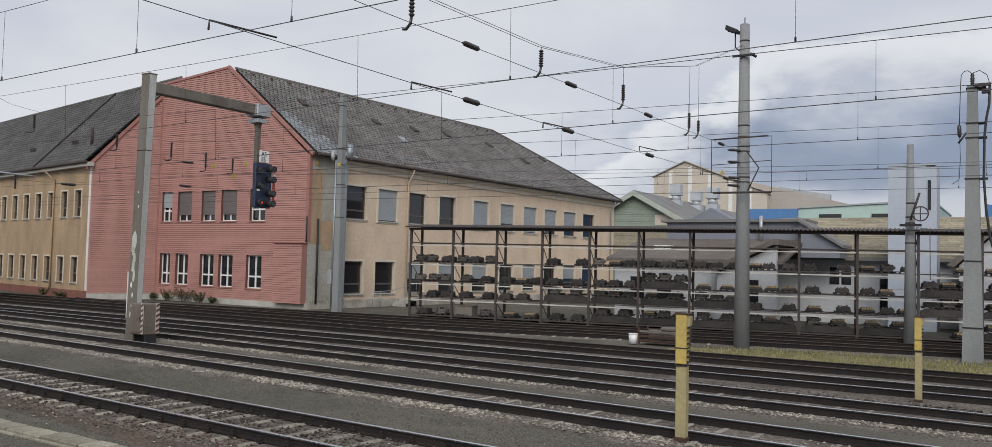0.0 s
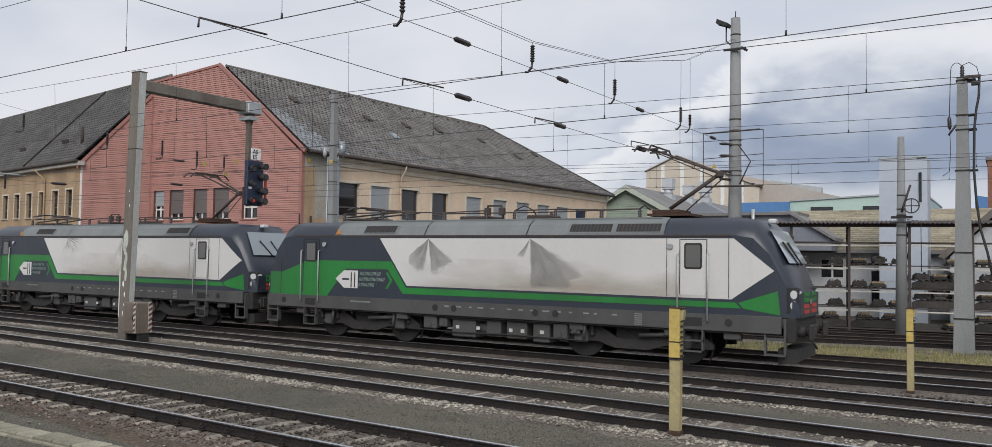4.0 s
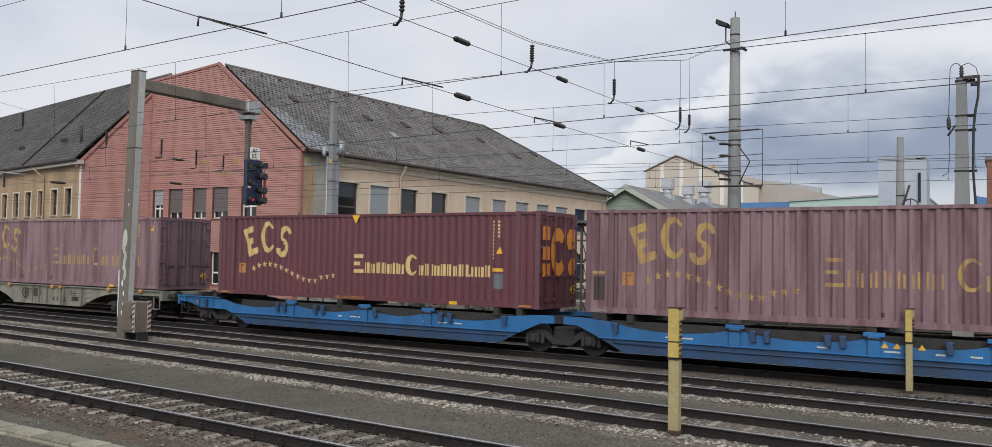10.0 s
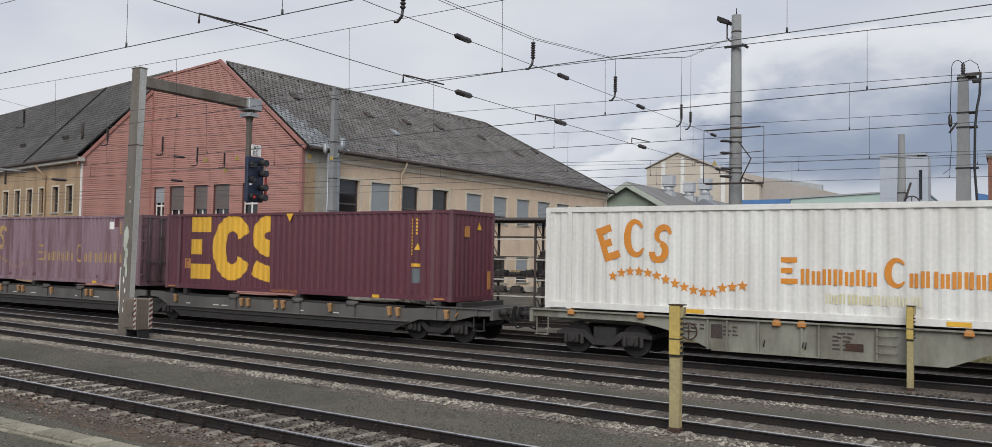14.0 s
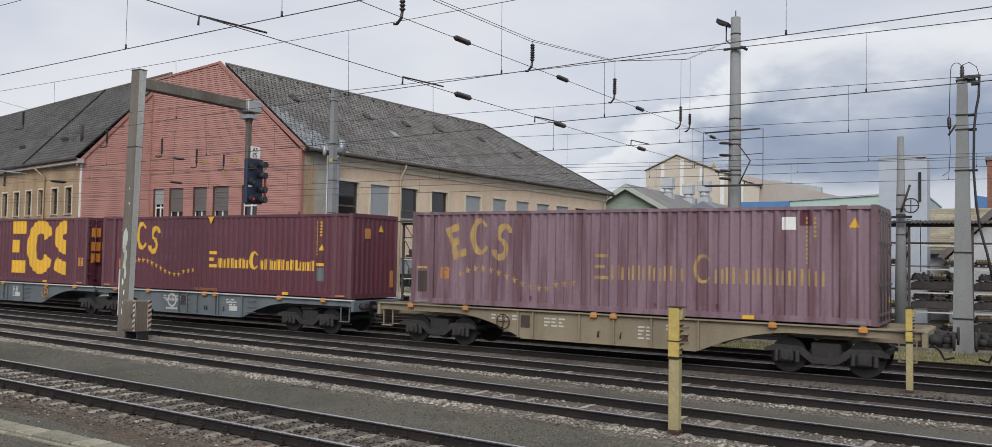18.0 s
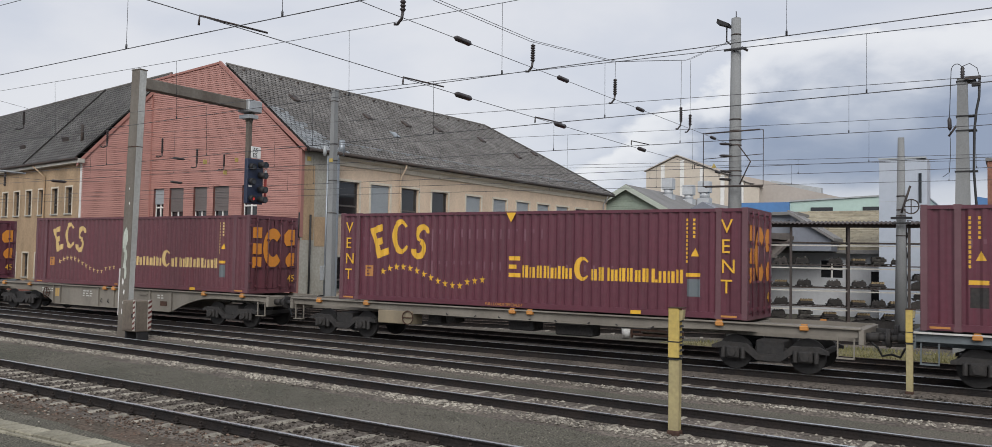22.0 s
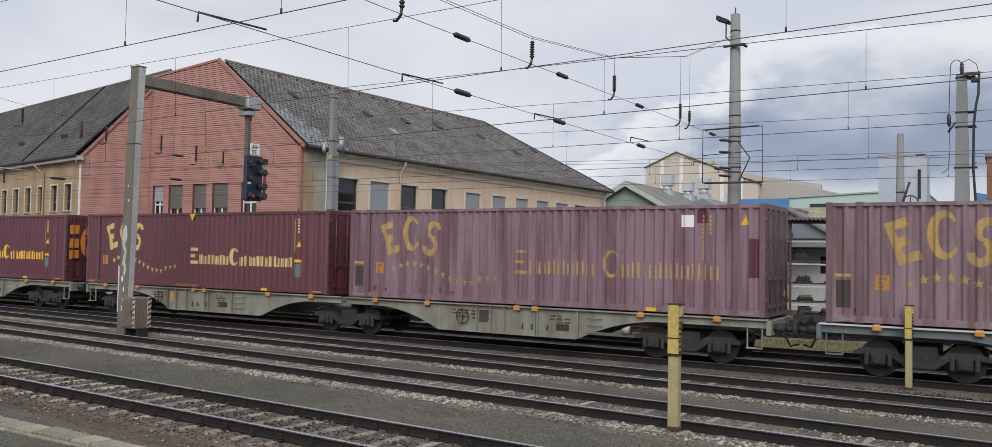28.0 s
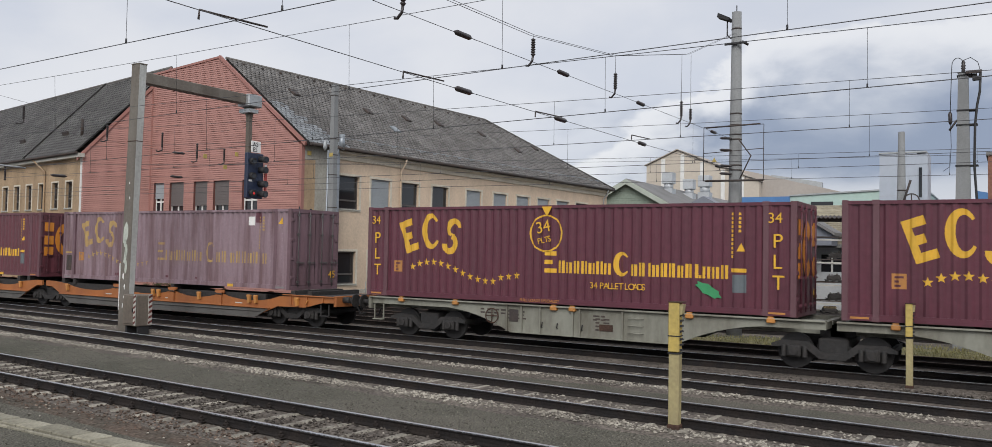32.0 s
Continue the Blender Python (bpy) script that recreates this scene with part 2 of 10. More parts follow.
SLATE_DARK = island_vary(surface("dark_weathered_slate", (0.100, 0.095, 0.090), (0.058, 0.055, 0.051), 0.7, grain=(20, 0.2), stain=(0.45, 0.8), bump=0.3), 0.32)
SLATE_BED = surface("slate_underlay", (0.030, 0.028, 0.027), (0.022, 0.021, 0.02), 0.8, grain=(8, 0.2), stain=(0.5, 0.8), bump=0.2)
ZINC = surface("dull_zinc", (0.34, 0.37, 0.40), (0.23, 0.25, 0.27), 0.45, 0.5, grain=(20, 0.08), stain=(1.0, 0.6), bump=0.1)
DARK_STEEL = surface("dark_painted_steel", (0.050, 0.042, 0.040), (0.085, 0.055, 0.042), 0.7, 0.1, grain=(20, 0.2), stain=(1.6, 0.6), bump=0.2)
RUST_STEEL = surface("rust_brown_steel", (0.085, 0.050, 0.038), (0.045, 0.032, 0.028), 0.85, 0.1, grain=(20, 0.25), stain=(1.5, 0.7), bump=0.3)
GALV = surface("galvanised_steel", (0.42, 0.44, 0.45), (0.30, 0.31, 0.31), 0.5, 0.5, grain=(18, 0.1), stain=(1.6, 0.6), bump=0.1)
GANTRY = surface("peeling_grey_green_steel", (0.180, 0.162, 0.138), (0.105, 0.086, 0.070), 0.75, 0.1, grain=(14, 0.12), stain=(0.8, 0.9), bump=0.25, streak=0.25)
FLAKE = surface("pale_green_primer", (0.50, 0.53, 0.47), (0.38, 0.42, 0.36), 0.8, grain=(14, 0.1), stain=(3, 0.6), bump=0.2)
WIRE = surface("aged_copper_wire", (0.075, 0.075, 0.08), (0.055, 0.055, 0.06), 0.6, 0.2, grain=(9, 0.1), stain=(1, 0.3), bump=0)
INSUL = surface("dark_brown_porcelain", (0.035, 0.028, 0.028), (0.02, 0.018, 0.02), 0.35, grain=(9, 0.1), stain=(3, 0.3), bump=0)
YELLOW_POST = surface("faded_yellow_paint", (0.50, 0.37, 0.10), (0.33, 0.26, 0.10), 0.7, grain=(16, 0.12), stain=(1.6, 0.9), bump=0.2, streak=0.3)
YELLOW_PALE = surface("pale_worn_yellow_paint", (0.38, 0.32, 0.16), (0.24, 0.205, 0.12), 0.75, grain=(16, 0.12), stain=(1.6, 0.9), bump=0.2, streak=0.3)
BLACK = surface("matt_black", (0.018, 0.018, 0.020), (0.03, 0.028, 0.027), 0.7, grain=(14, 0.1), stain=(2, 0.4), bump=0.1)
RUBBER = surface("black_rubber_hose", (0.022, 0.022, 0.023), (0.03, 0.03, 0.03), 0.6, grain=(14, 0.1), stain=(2, 0.4), bump=0.1)
SIGNAL_BLUE = surface("dark_blue_black_signal", (0.018, 0.028, 0.060), (0.014, 0.02, 0.04), 0.5, grain=(14, 0.1), stain=(2, 0.4), bump=0.05)
WHITE_PAINT = surface("white_enamel", (0.78, 0.78, 0.76), (0.66, 0.65, 0.62), 0.5, grain=(14, 0.04), stain=(1, 0.5), bump=0.05)
RED_PAINT = surface("signal_red_paint", (0.45, 0.06, 0.05), (0.33, 0.06, 0.05), 0.6, grain=(14, 0.1), stain=(2, 0.4), bump=0.1)
RED_LAMP = glow("red_signal_light", (0.62, 0.035, 0.03), 0.10)
PANE_DARK = glass("dark_window_pane", (0.020, 0.022, 0.025))
PANE_SIDE = glass("dim_cab_side_glass", (0.10, 0.10, 0.095), 0.05)
PANE_CAB = glass("cab_glass", (0.24, 0.28, 0.30), 0.03)
LAMP_GLASS = glass("lamp_glass", (0.55, 0.57, 0.58), 0.1)


# ---- mesh helpers ----
class Shape:
    """A mesh in the making: corners and faces, with a smooth flag a face."""

    def __init__(self):
        self.v, self.f, self.s = [], [], []

    def face(self, pts, smooth=False):
        i = len(self.v)
        self.v += [tuple(p) for p in pts]
        self.f.append(tuple(range(i, i + len(pts))))
        self.s.append(smooth)
        return self

    def box(self, x0, y0, z0, x1, y1, z1, c=0.0):
        """A box; c cuts its long upright and lying edges by a small chamfer."""
        if x0 > x1: x0, x1 = x1, x0
        if y0 > y1: y0, y1 = y1, y0
        if z0 > z1: z0, z1 = z1, z0
        if c <= 0:
            i = len(self.v)
            self.v += [(x0, y0, z0), (x1, y0, z0), (x1, y1, z0), (x0, y1, z0), (x0, y0, z1), (x1, y0, z1), (x1, y1, z1), (x0, y1, z1)]
            self.f += [tuple(i + k for k in q) for q in ((0, 3, 2, 1), (4, 5, 6, 7), (0, 1, 5, 4), (1, 2, 6, 5), (2, 3, 7, 6), (3, 0, 4, 7))]
            self.s += [False] * 6
            return self
        c = min(c, (x1 - x0) * 0.45, (y1 - y0) * 0.45, (z1 - z0) * 0.45)
        xs, ys, zs = (x0, x1), (y0, y1), (z0, z1)
        ins = ((x0 + c, x1 - c), (y0 + c, y1 - c), (z0 + c, z1 - c))

        def p(ix, iy, iz, ax):
            full = (xs[ix], ys[iy], zs[iz])
            inn = (ins[0][ix], ins[1][iy], ins[2][iz])
            return tuple(full[k] if k == ax else inn[k] for k in range(3))
        for ax in range(3):
            o = [k for k in range(3) if k != ax]
            for side in (0, 1):
                q = []
                for a, b in ((0, 0), (1, 0), (1, 1), (0, 1)):
                    idx = [0, 0, 0]
                    idx[ax], idx[o[0]], idx[o[1]] = side, a, b
                    q.append(p(*idx, ax))
                if (side == 1) == (ax == 1):
                    q.reverse()
                self.face(q)
        for ax in range(3):
            o = [k for k in range(3) if k != ax]
            for a in (0, 1):
                for b in (0, 1):
                    q = []
                    for end, fx in ((0, o[0]), (1, o[0]), (1, o[1]), (0, o[1])):
                        idx = [0, 0, 0]
                        idx[ax], idx[o[0]], idx[o[1]] = end, a, b
                        q.append(p(*idx, fx))
                    mid = Vector(((x0 + x1) / 2, (y0 + y1) / 2, (z0 + z1) / 2))
                    va, vb, vc = Vector(q[0]), Vector(q[1]), Vector(q[2])
                    if (vb - va).cross(vc - va).dot((va + vc) / 2 - mid) < 0:
                        q.reverse()
                    self.face(q)
        for a in (0, 1):
            for b in (0, 1):
                for d in (0, 1):
                    q = [p(a, b, d, k) for k in range(3)]
                    if (a + b + d) % 2 == 0:
                        q.reverse()
                    self.face(q)
        return self

    def prism(self, poly, axis, lo, hi):
        """A polygon (pairs in the two other axes, in their order) drawn out along an axis."""
        def at(a, b, w):
            return {0: (w, a, b), 1: (a, w, b), 2: (a, b, w)}[axis]
        area = sum(poly[k][0] * poly[(k + 1) % len(poly)][1] - poly[(k + 1) % len(poly)][0] * poly[k][1] for k in range(len(poly)))
        pl = list(poly) if (area > 0) != (axis == 1) else list(reversed(poly))
        i, n = len(self.v), len(pl)
        self.v += [at(a, b, lo) for a, b in pl] + [at(a, b, hi) for a, b in pl]
        self.f.append(tuple(i + k for k in reversed(range(n))))
        self.f.append(tuple(i + n + k for k in range(n)))
        self.s += [False, False]
        for k in range(n):
            j = (k + 1) % n
            self.f.append((i + k, i + j, i + n + j, i + n + k))
            self.s.append(False)
        return self

    def rod(self, p0, p1, r, n=8, r1=None, caps=True):
        """A round bar from p0 to p1, tapering to r1."""
        p0, p1 = Vector(p0), Vector(p1)
        d = (p1 - p0).normalized()
        a = d.orthogonal().normalized()
        b = d.cross(a)
        r1 = r if r1 is None else r1
        i = len(self.v)
        for p, rr in ((p0, r), (p1, r1)):
            for k in range(n):
                t = 2 * math.pi * k / n
                self.v.append(tuple(p + (a * math.cos(t) + b * math.sin(t)) * rr))
        for k in range(n):
            j = (k + 1) % n
            self.f.append((i + k, i + j, i + n + j, i + n + k))
            self.s.append(True)
        if caps:
            self.f.append(tuple(i + k for k in reversed(range(n))))
            self.f.append(tuple(i + n + k for k in range(n)))
            self.s += [False, False]
        return self

    def tube(self, pts, r, n=6):
        """A round bar swept along a bent line."""
        pts = [Vector(p) for p in pts]
        if (pts[0] - pts[-1]).length < 1e-6:
            pts[-1] = pts[-1] + (pts[-2] - pts[-1]) * 1e-3
        i, a = len(self.v), None
        for k, p in enumerate(pts):
            d = (pts[min(k + 1, len(pts) - 1)] - pts[max(k - 1, 0)]).normalized()
            if a is None:
                a = d.orthogonal().normalized()
            a = (a - d * a.dot(d)).normalized()
            b = d.cross(a)
            for q in range(n):
                t = 2 * math.pi * q / n
                self.v.append(tuple(p + (a * math.cos(t) + b * math.sin(t)) * r))
        m = len(pts)
        for k in range(m - 1):
            for q in range(n):
                j = (q + 1) % n
                self.f.append((i + k * n + q, i + k * n + j, i + (k + 1) * n + j, i + (k + 1) * n + q))
                self.s.append(True)
        self.f += [tuple(i + q for q in reversed(range(n))), tuple(i + (m - 1) * n + q for q in range(n))]
        self.s += [False, False]
        return self

    def turned(self, p0, p1, radii, n=12):
        """A turned body: radii as (share of the way, radius)."""
        p0, p1 = Vector(p0), Vector(p1)
        for (a, ra), (b, rb) in zip(radii[:-1], radii[1:]):
            if b > a:
                self.rod(p0.lerp(p1, a), p0.lerp(p1, b), ra, n, rb)
        return self

    def disc(self, c, axis, r, w, n=20):
        h = Vector(axis).normalized() * (w / 2)
        return self.rod(Vector(c) - h, Vector(c) + h, r, n)

    def ring(self, c, axis_u, axis_v, r0, r1, a0, a1, lift, n=24):
        """A flat ring sector with thickness along u x v."""
        c, u, v = Vector(c), Vector(axis_u), Vector(axis_v)
        w = u.cross(v).normalized() * lift
        for k in range(n):
            s, t = radians(a0 + (a1 - a0) * k / n), radians(a0 + (a1 - a0) * (k + 1) / n)
            q = [c + (u * math.cos(x) + v * math.sin(x)) * r for x, r in ((s, r0), (s, r1), (t, r1), (t, r0))]
            self.face([p + w for p in q])
            self.face([q[1], q[2], q[2] + w, q[1] + w]), self.face([q[3], q[0], q[0] + w, q[3] + w])
        return self

    def moved(self, m):
        self.v = [tuple(m @ Vector(p)) for p in self.v]
        return self

    def join(self, other, m=None):
        i = len(self.v)
        self.v += [tuple(m @ Vector(p)) for p in other.v] if m else list(other.v)
        self.f += [tuple(i + k for k in q) for q in other.f]
        self.s += other.s
        return self

    def mesh(self, name, material):
        seen, to, v = {}, [], []
        for p in self.v:
            key = (round(p[0], 4), round(p[1], 4), round(p[2], 4))
            if key not in seen:
                seen[key] = len(v)
                v.append(p)
            to.append(seen[key])
        faces, keep = [], []
        for q, sm in zip(self.f, self.s):
            w = [to[k] for k in q]
            w = [k for n, k in enumerate(w) if k != w[n - 1]]
            if len(w) > 2 and len(set(w)) == len(w):
                faces.append(w), keep.append(sm)
        self.s = keep
        me = bpy.data.meshes.new(name)
        me.from_pydata(v, [], faces)
        me.polygons.foreach_set("use_smooth", self.s)
        if material:
            me.materials.append(material)
        me.update()
        return me


def thing(name, m=None, label="", category="", group="", kind=""):
    """An Empty at a thing's base that carries its parts."""
    ob = new(name)
    ob.empty_display_size = 0.2
    if m is not None:
        ob.matrix_basis = m
    return tagged(ob, label, category, group, kind)


def part(name, shape, material, parent=None, label="", m=None):
    """One mesh object; shape is a Shape or a ready mesh."""
    me = shape.mesh(name, material) if isinstance(shape, Shape) else shape
    ob = new(name, me)
    if parent is not None:
        ob.parent = parent
    if m is not None:
        ob.matrix_basis = m
    return tagged(ob, label)


def writing(text, height, material, spacing=1.0):
    """A mesh of letters in the plane y = 0 that face -y, from the left foot, a few mm thick."""
    cu = bpy.data.curves.new("letters", "FONT")
    cu.body, cu.size, cu.extrude = text, height / 0.70, 0.003
    cu.space_character = spacing
    tmp = bpy.data.objects.new("letters", cu)
    scene.collection.objects.link(tmp)
    bpy.context.view_layer.update()
    me = bpy.data.meshes.new_from_object(tmp.evaluated_get(bpy.context.evaluated_depsgraph_get()))
    bpy.data.objects.remove(tmp)
    me.transform(Euler((radians(90), 0, 0)).to_matrix().to_4x4())
    me.materials.clear()
    me.materials.append(material)
    return me


# ---- ground, tracks ----
GROUND_Z = -0.20
RAIL_H = 0.16
GAUGE = 1.507        # between the middles of the rail heads


def along(path, x):
    """The y of a path of (x, y) knots at x."""
    for (a, b), (c, d) in zip(path[:-1], path[1:]):
        if x <= c or (c, d) == path[-1]:
            return b + (d - b) * (x - a) / (c - a)


g = Shape()
for x0, x1, y0, y1 in ((-900, 900, -300, 1400),):
    nx, ny = 12, 12
    for i in range(nx):
        for j in range(ny):
            xa, xb = x0 + (x1 - x0) * i / nx, x0 + (x1 - x0) * (i + 1) / nx
            ya, yb = y0 + (y1 - y0) * j / ny, y0 + (y1 - y0) * (j + 1) / ny
            g.face([(xa, ya, GROUND_Z), (xb, ya, GROUND_Z), (xb, yb, GROUND_Z), (xa, yb, GROUND_Z)])
tagged(part("ground", g, GRAVEL), "grey fine gravel ground of a railway yard", "ground", kind="structure")


def strip(name, path, x0, x1, w0, w1, z, material, label, step=1.0, rise=0.0, seed=1):
    """A bed that follows a path: its cross-section is a low mound with uneven edges."""
    s = Shape()
    rnd = random.Random(seed)
    n = int((x1 - x0) / step)
    prev = None
    for i in range(n + 1):
        x = x0 + (x1 - x0) * i / n
        y = along(path, x)
        a, b = y + w0 + rnd.uniform(-0.10, 0.10), y + w1 + rnd.uniform(-0.10, 0.10)
        row = [(x, a, GROUND_Z - 0.02), (x, a + 0.25, z + rnd.uniform(-0.01, 0.01)), (x, (a + b) / 2, z + rise), (x, b - 0.25, z + rnd.uniform(-0.01, 0.01)), (x, b, GROUND_Z - 0.02)]
        if prev:
            for k in range(4):
                s.face([prev[k], row[k], row[k + 1], prev[k + 1]], True)
        prev = row
    return tagged(part(name, s, material), label, "track bed", kind="structure")


def rail_profile(y, wide):
    h = RAIL_H
    return [(y - 0.07, -h), (y + 0.07, -h), (y + 0.07, -h + 0.015), (y + 0.012, -h + 0.04), (y + 0.012, -0.045), (y + 0.036, -0.032),
            (y + 0.036, -0.004), (y - 0.036, -0.004), (y - 0.036, -0.032), (y - 0.012, -0.045), (y - 0.012, -h + 0.04), (y - 0.07, -h + 0.015)]


def rail_line(name, path, side, x0, x1, shiny, track, step=2.0):
    """One rail, with its bright running surface."""
    s, top = Shape(), Shape()
    n = max(1, int((x1 - x0) / step))
    knots = sorted({round(x0 + (x1 - x0) * i / n, 3) for i in range(n + 1)} | {k[0] for k in path if x0 < k[0] < x1})
    rings = []
    for x in knots:
        y = along(path, x) + side * GAUGE / 2
        rings.append([(x, a, b) for a, b in rail_profile(y, 0)])
    m = len(rings[0])
    for r0, r1 in zip(rings[:-1], rings[1:]):
        for k in range(m):
            j = (k + 1) % m
            s.face([r0[k], r1[k], r1[j], r0[j]])
    for xa, xb in zip(knots[:-1], knots[1:]):
        ya, yb = along(path, xa) + side * GAUGE / 2, along(path, xb) + side * GAUGE / 2
        top.face([(xa, ya - 0.026, 0.0), (xb, yb - 0.026, 0.0), (xb, yb + 0.026, 0.0), (xa, ya + 0.026, 0.0)])
        top.face([(xa, ya - 0.037, -0.012), (xb, yb - 0.037, -0.012), (xb, yb - 0.026, 0.0), (xa, ya - 0.026, 0.0)])
        top.face([(xa, ya + 0.026, 0.0), (xb, yb + 0.026, 0.0), (xb, yb + 0.037, -0.012), (xa, ya + 0.037, -0.012)])
    ob = part(name, s, RAIL_SIDE, track)
    part("running_surface", top, RAIL_HEAD if shiny else RAIL_DULL, ob, "bright worn running surface" if shiny else "dull brown running surface")
    return ob


NEAR = [(-140, 9.834 + 0.0511 * 140), (140, 9.834 - 0.0511 * 140)]
SECOND = [(-140, 14.543 + 0.0661 * 140), (140, 14.543 - 0.0661 * 140)]
THIRD = [(-140, 18.835 + 0.0441 * 140), (140, 18.835 - 0.0441 * 140)]
TRAIN = [(-260, TRACK_Y), (260, TRACK_Y)]
FIFTH = [(-140, 26.6), (140, 26.7)]
SIXTH = [(-140, 29.2), (-24, 29.9), (-9, 33.6), (6, 36.3), (120, 54)]
SEVENTH = [(-140, 29.6), (-45, 30.3), (-29, 32.8), (-19, 34.0), (-9, 37.0), (6, 39.4), (120, 57)]

SLEEPER_MESH = Shape().box(-0.080, -1.24, -0.33, 0.080, 1.24, -0.155, 0.035).mesh("sleeper", SLEEPER)
CHAIR_MESH = Shape().box(-0.09, -0.17, -0.156, 0.09, 0.17, -0.136, 0.006).join(Shape().box(-0.05, -0.13, -0.14, 0.05, -0.075, -0.085, 0.012)).join(
    Shape().box(-0.05, 0.075, -0.14, 0.05, 0.13, -0.085, 0.012)).join(Shape().rod((0, -0.10, -0.09), (0, -0.10, -0.05), 0.022)).join(Shape().rod((0, 0.10, -0.09), (0, 0.10, -0.05), 0.022)).mesh("rail_chair", RAIL_SIDE)


def track(name, path, x0, x1, shiny, label, sleepers=None, chairs=False):
    t = thing(name, label=label, category="railway track", kind="structure")
    rail_line("rail", path, -1, x0, x1, shiny, t)
    rail_line("rail", path, 1, x0, x1, shiny, t)
    if sleepers:
        a, b, lift, pitch = sleepers
        rnd = random.Random(int(a * 10))
        x = a
        while x < b:
            slope = (along(path, x + 1) - along(path, x))
            part("sleeper", SLEEPER_MESH, None, t, m=pose(x, along(path, x), lift + rnd.uniform(-0.008, 0.008), 0, 0, math.degrees(math.atan(slope)) + rnd.uniform(-1.2, 1.2)))
            if chairs:
                for sd in (-1, 1):
                    part("rail_chair", CHAIR_MESH, None, t, m=pose(x, along(path, x) + sd * GAUGE / 2, 0, 0, 0, math.degrees(math.atan(slope))))
            x += pitch + rnd.uniform(-0.02, 0.02)
    return t


strip("ballast_bed_1", NEAR, -60, 30, -1.75, 1.45, -0.178, BALLAST, "dark stained ballast under the nearest track", rise=0.0, seed=1)
strip("ballast_bed_2", SECOND, -90, 30, -1.7, 1.5, -0.165, BALLAST, "dark stained ballast between rusty rails", seed=2)
strip("ballast_bed_3", THIRD, -110, 40, -1.7, 1.4, -0.165, BALLAST, "dark stained ballast between rusty rails", seed=3)
strip("ballast_bed_4", TRAIN, -240, 160, -1.9, 1.8, -0.165, BALLAST, "dark oily ballast under the train's track", seed=4)
strip("ballast_bed_5", FIFTH, -120, 60, -1.5, 1.3, -0.18, BALLAST_PALE, "dark ballast of a yard siding", seed=5)
strip("ballast_bed_6", SIXTH, -120, 60, -1.6, 1.6, -0.172, BALLAST_PALE, "dark ballast of a curving yard siding", seed=6)
strip("ballast_bed_7", SEVENTH, -60, 60, -1.6, 1.6, -0.168, BALLAST_PALE, "dark ballast of a siding beside the storage rack", seed=7)
strip("reddish_verge", NEAR, -60, 20, -2.15, -1.15, -0.182, BRICKY, "reddish gravel verge beside the nearest track", seed=8)
track("track_1", NEAR, -70, 40, True, "nearest railway track with pale sleepers and worn rails", (-45, 4, 0.004, 0.655), True)
track("track_2", SECOND, -100, 40, True, "second railway track with bright rail heads, sleepers in stones", (-34, 4, -0.005, 0.65))
track("track_3", THIRD, -120, 50, True, "third railway track with bright rail heads", (-30, 3, -0.005, 0.65))
track("track_4", TRAIN, -250, 170, True, "railway track on which the freight train runs")
track("track_5", FIFTH, -120, 60, False, "dull brown siding track")
track("track_6", SIXTH, -120, 60, False, "dull brown curving siding track", (-33, -10, -0.004, 0.66))
track("track_7", SEVENTH, -50, 60, False, "dull brown siding track beside the storage rack")


def stones(name, path, x0, x1, ya, yb, count, size, z, label, seed, material=None):
    """Loose ballast stones, uneven lumps, joined into one mesh."""
    rnd = random.Random(seed)
    s = Shape()
    for _ in range(count):
        x = rnd.uniform(x0, x1)
        y = along(path, x) + ya + (yb - ya) * min(1, max(0, rnd.gauss(0.5, 0.27)))
        r = size * rnd.uniform(0.55, 1.25)
        i = len(s.v)
        a = rnd.uniform(0, 6.28)
        pts = []
        for k in range(5):
            t = a + k * 1.2566 + rnd.uniform(-0.3, 0.3)
            q = r * rnd.uniform(0.75, 1.3)
            pts.append((x + math.cos(t) * q, y + math.sin(t) * q * 0.8, z + r * rnd.uniform(-0.2, 0.45)))
        pts += [(x + rnd.uniform(-0.3, 0.3) * r, y + rnd.uniform(-0.3, 0.3) * r, z + r * rnd.uniform(0.6, 1.05)), (x, y, z - 0.5 * r)]
        s.v += pts
        for k in range(5):
            j = (k + 1) % 5
            s.f += [(i + k, i + j, i + 5), (i + j, i + k, i + 6)]
            s.s += [False, False]
    return tagged(part(name, s, material or STONE), label, "ballast stones", kind="stuff")


stones("ballast_stones", SECOND, -42, 3, -1.50, -0.92, 5200, 0.036, -0.165, "pale crushed stones along the second track's near rail", 11)
stones("ballast_stones", SECOND, -40, 3, -0.62, 0.62, 3600, 0.032, -0.168, "pale and dark crushed stones between the rails", 12)
stones("ballast_stones", THIRD, -38, 3, -1.45, -0.92, 3200, 0.036, -0.165, "pale crushed stones along the third track's near rail", 13)
stones("ballast_stones", THIRD, -38, 3, 0.95, 1.6, 1500, 0.032, -0.165, "dark crushed stones behind the third track", 14, STONE_DARK)
stones("ballast_stones", NEAR, -28, 2, -0.68, 0.68, 4200, 0.038, -0.168, "dark oily stones between the nearest rails", 15, STONE_DARK)
stones("ballast_stones", NEAR, -28, 2, -0.6, 0.6, 130, 0.034, -0.165, "few pale stones between the nearest rails", 19)
stones("ballast_stones", NEAR, -28, 2, -1.9, -0.95, 1800, 0.028, -0.178, "reddish stones beside the nearest track", 16, STONE_RED)
stones("ballast_stones", NEAR, -28, 2, -2.3, -0.95, 260, 0.032, -0.174, "scattered pale stones beside the nearest track", 26)
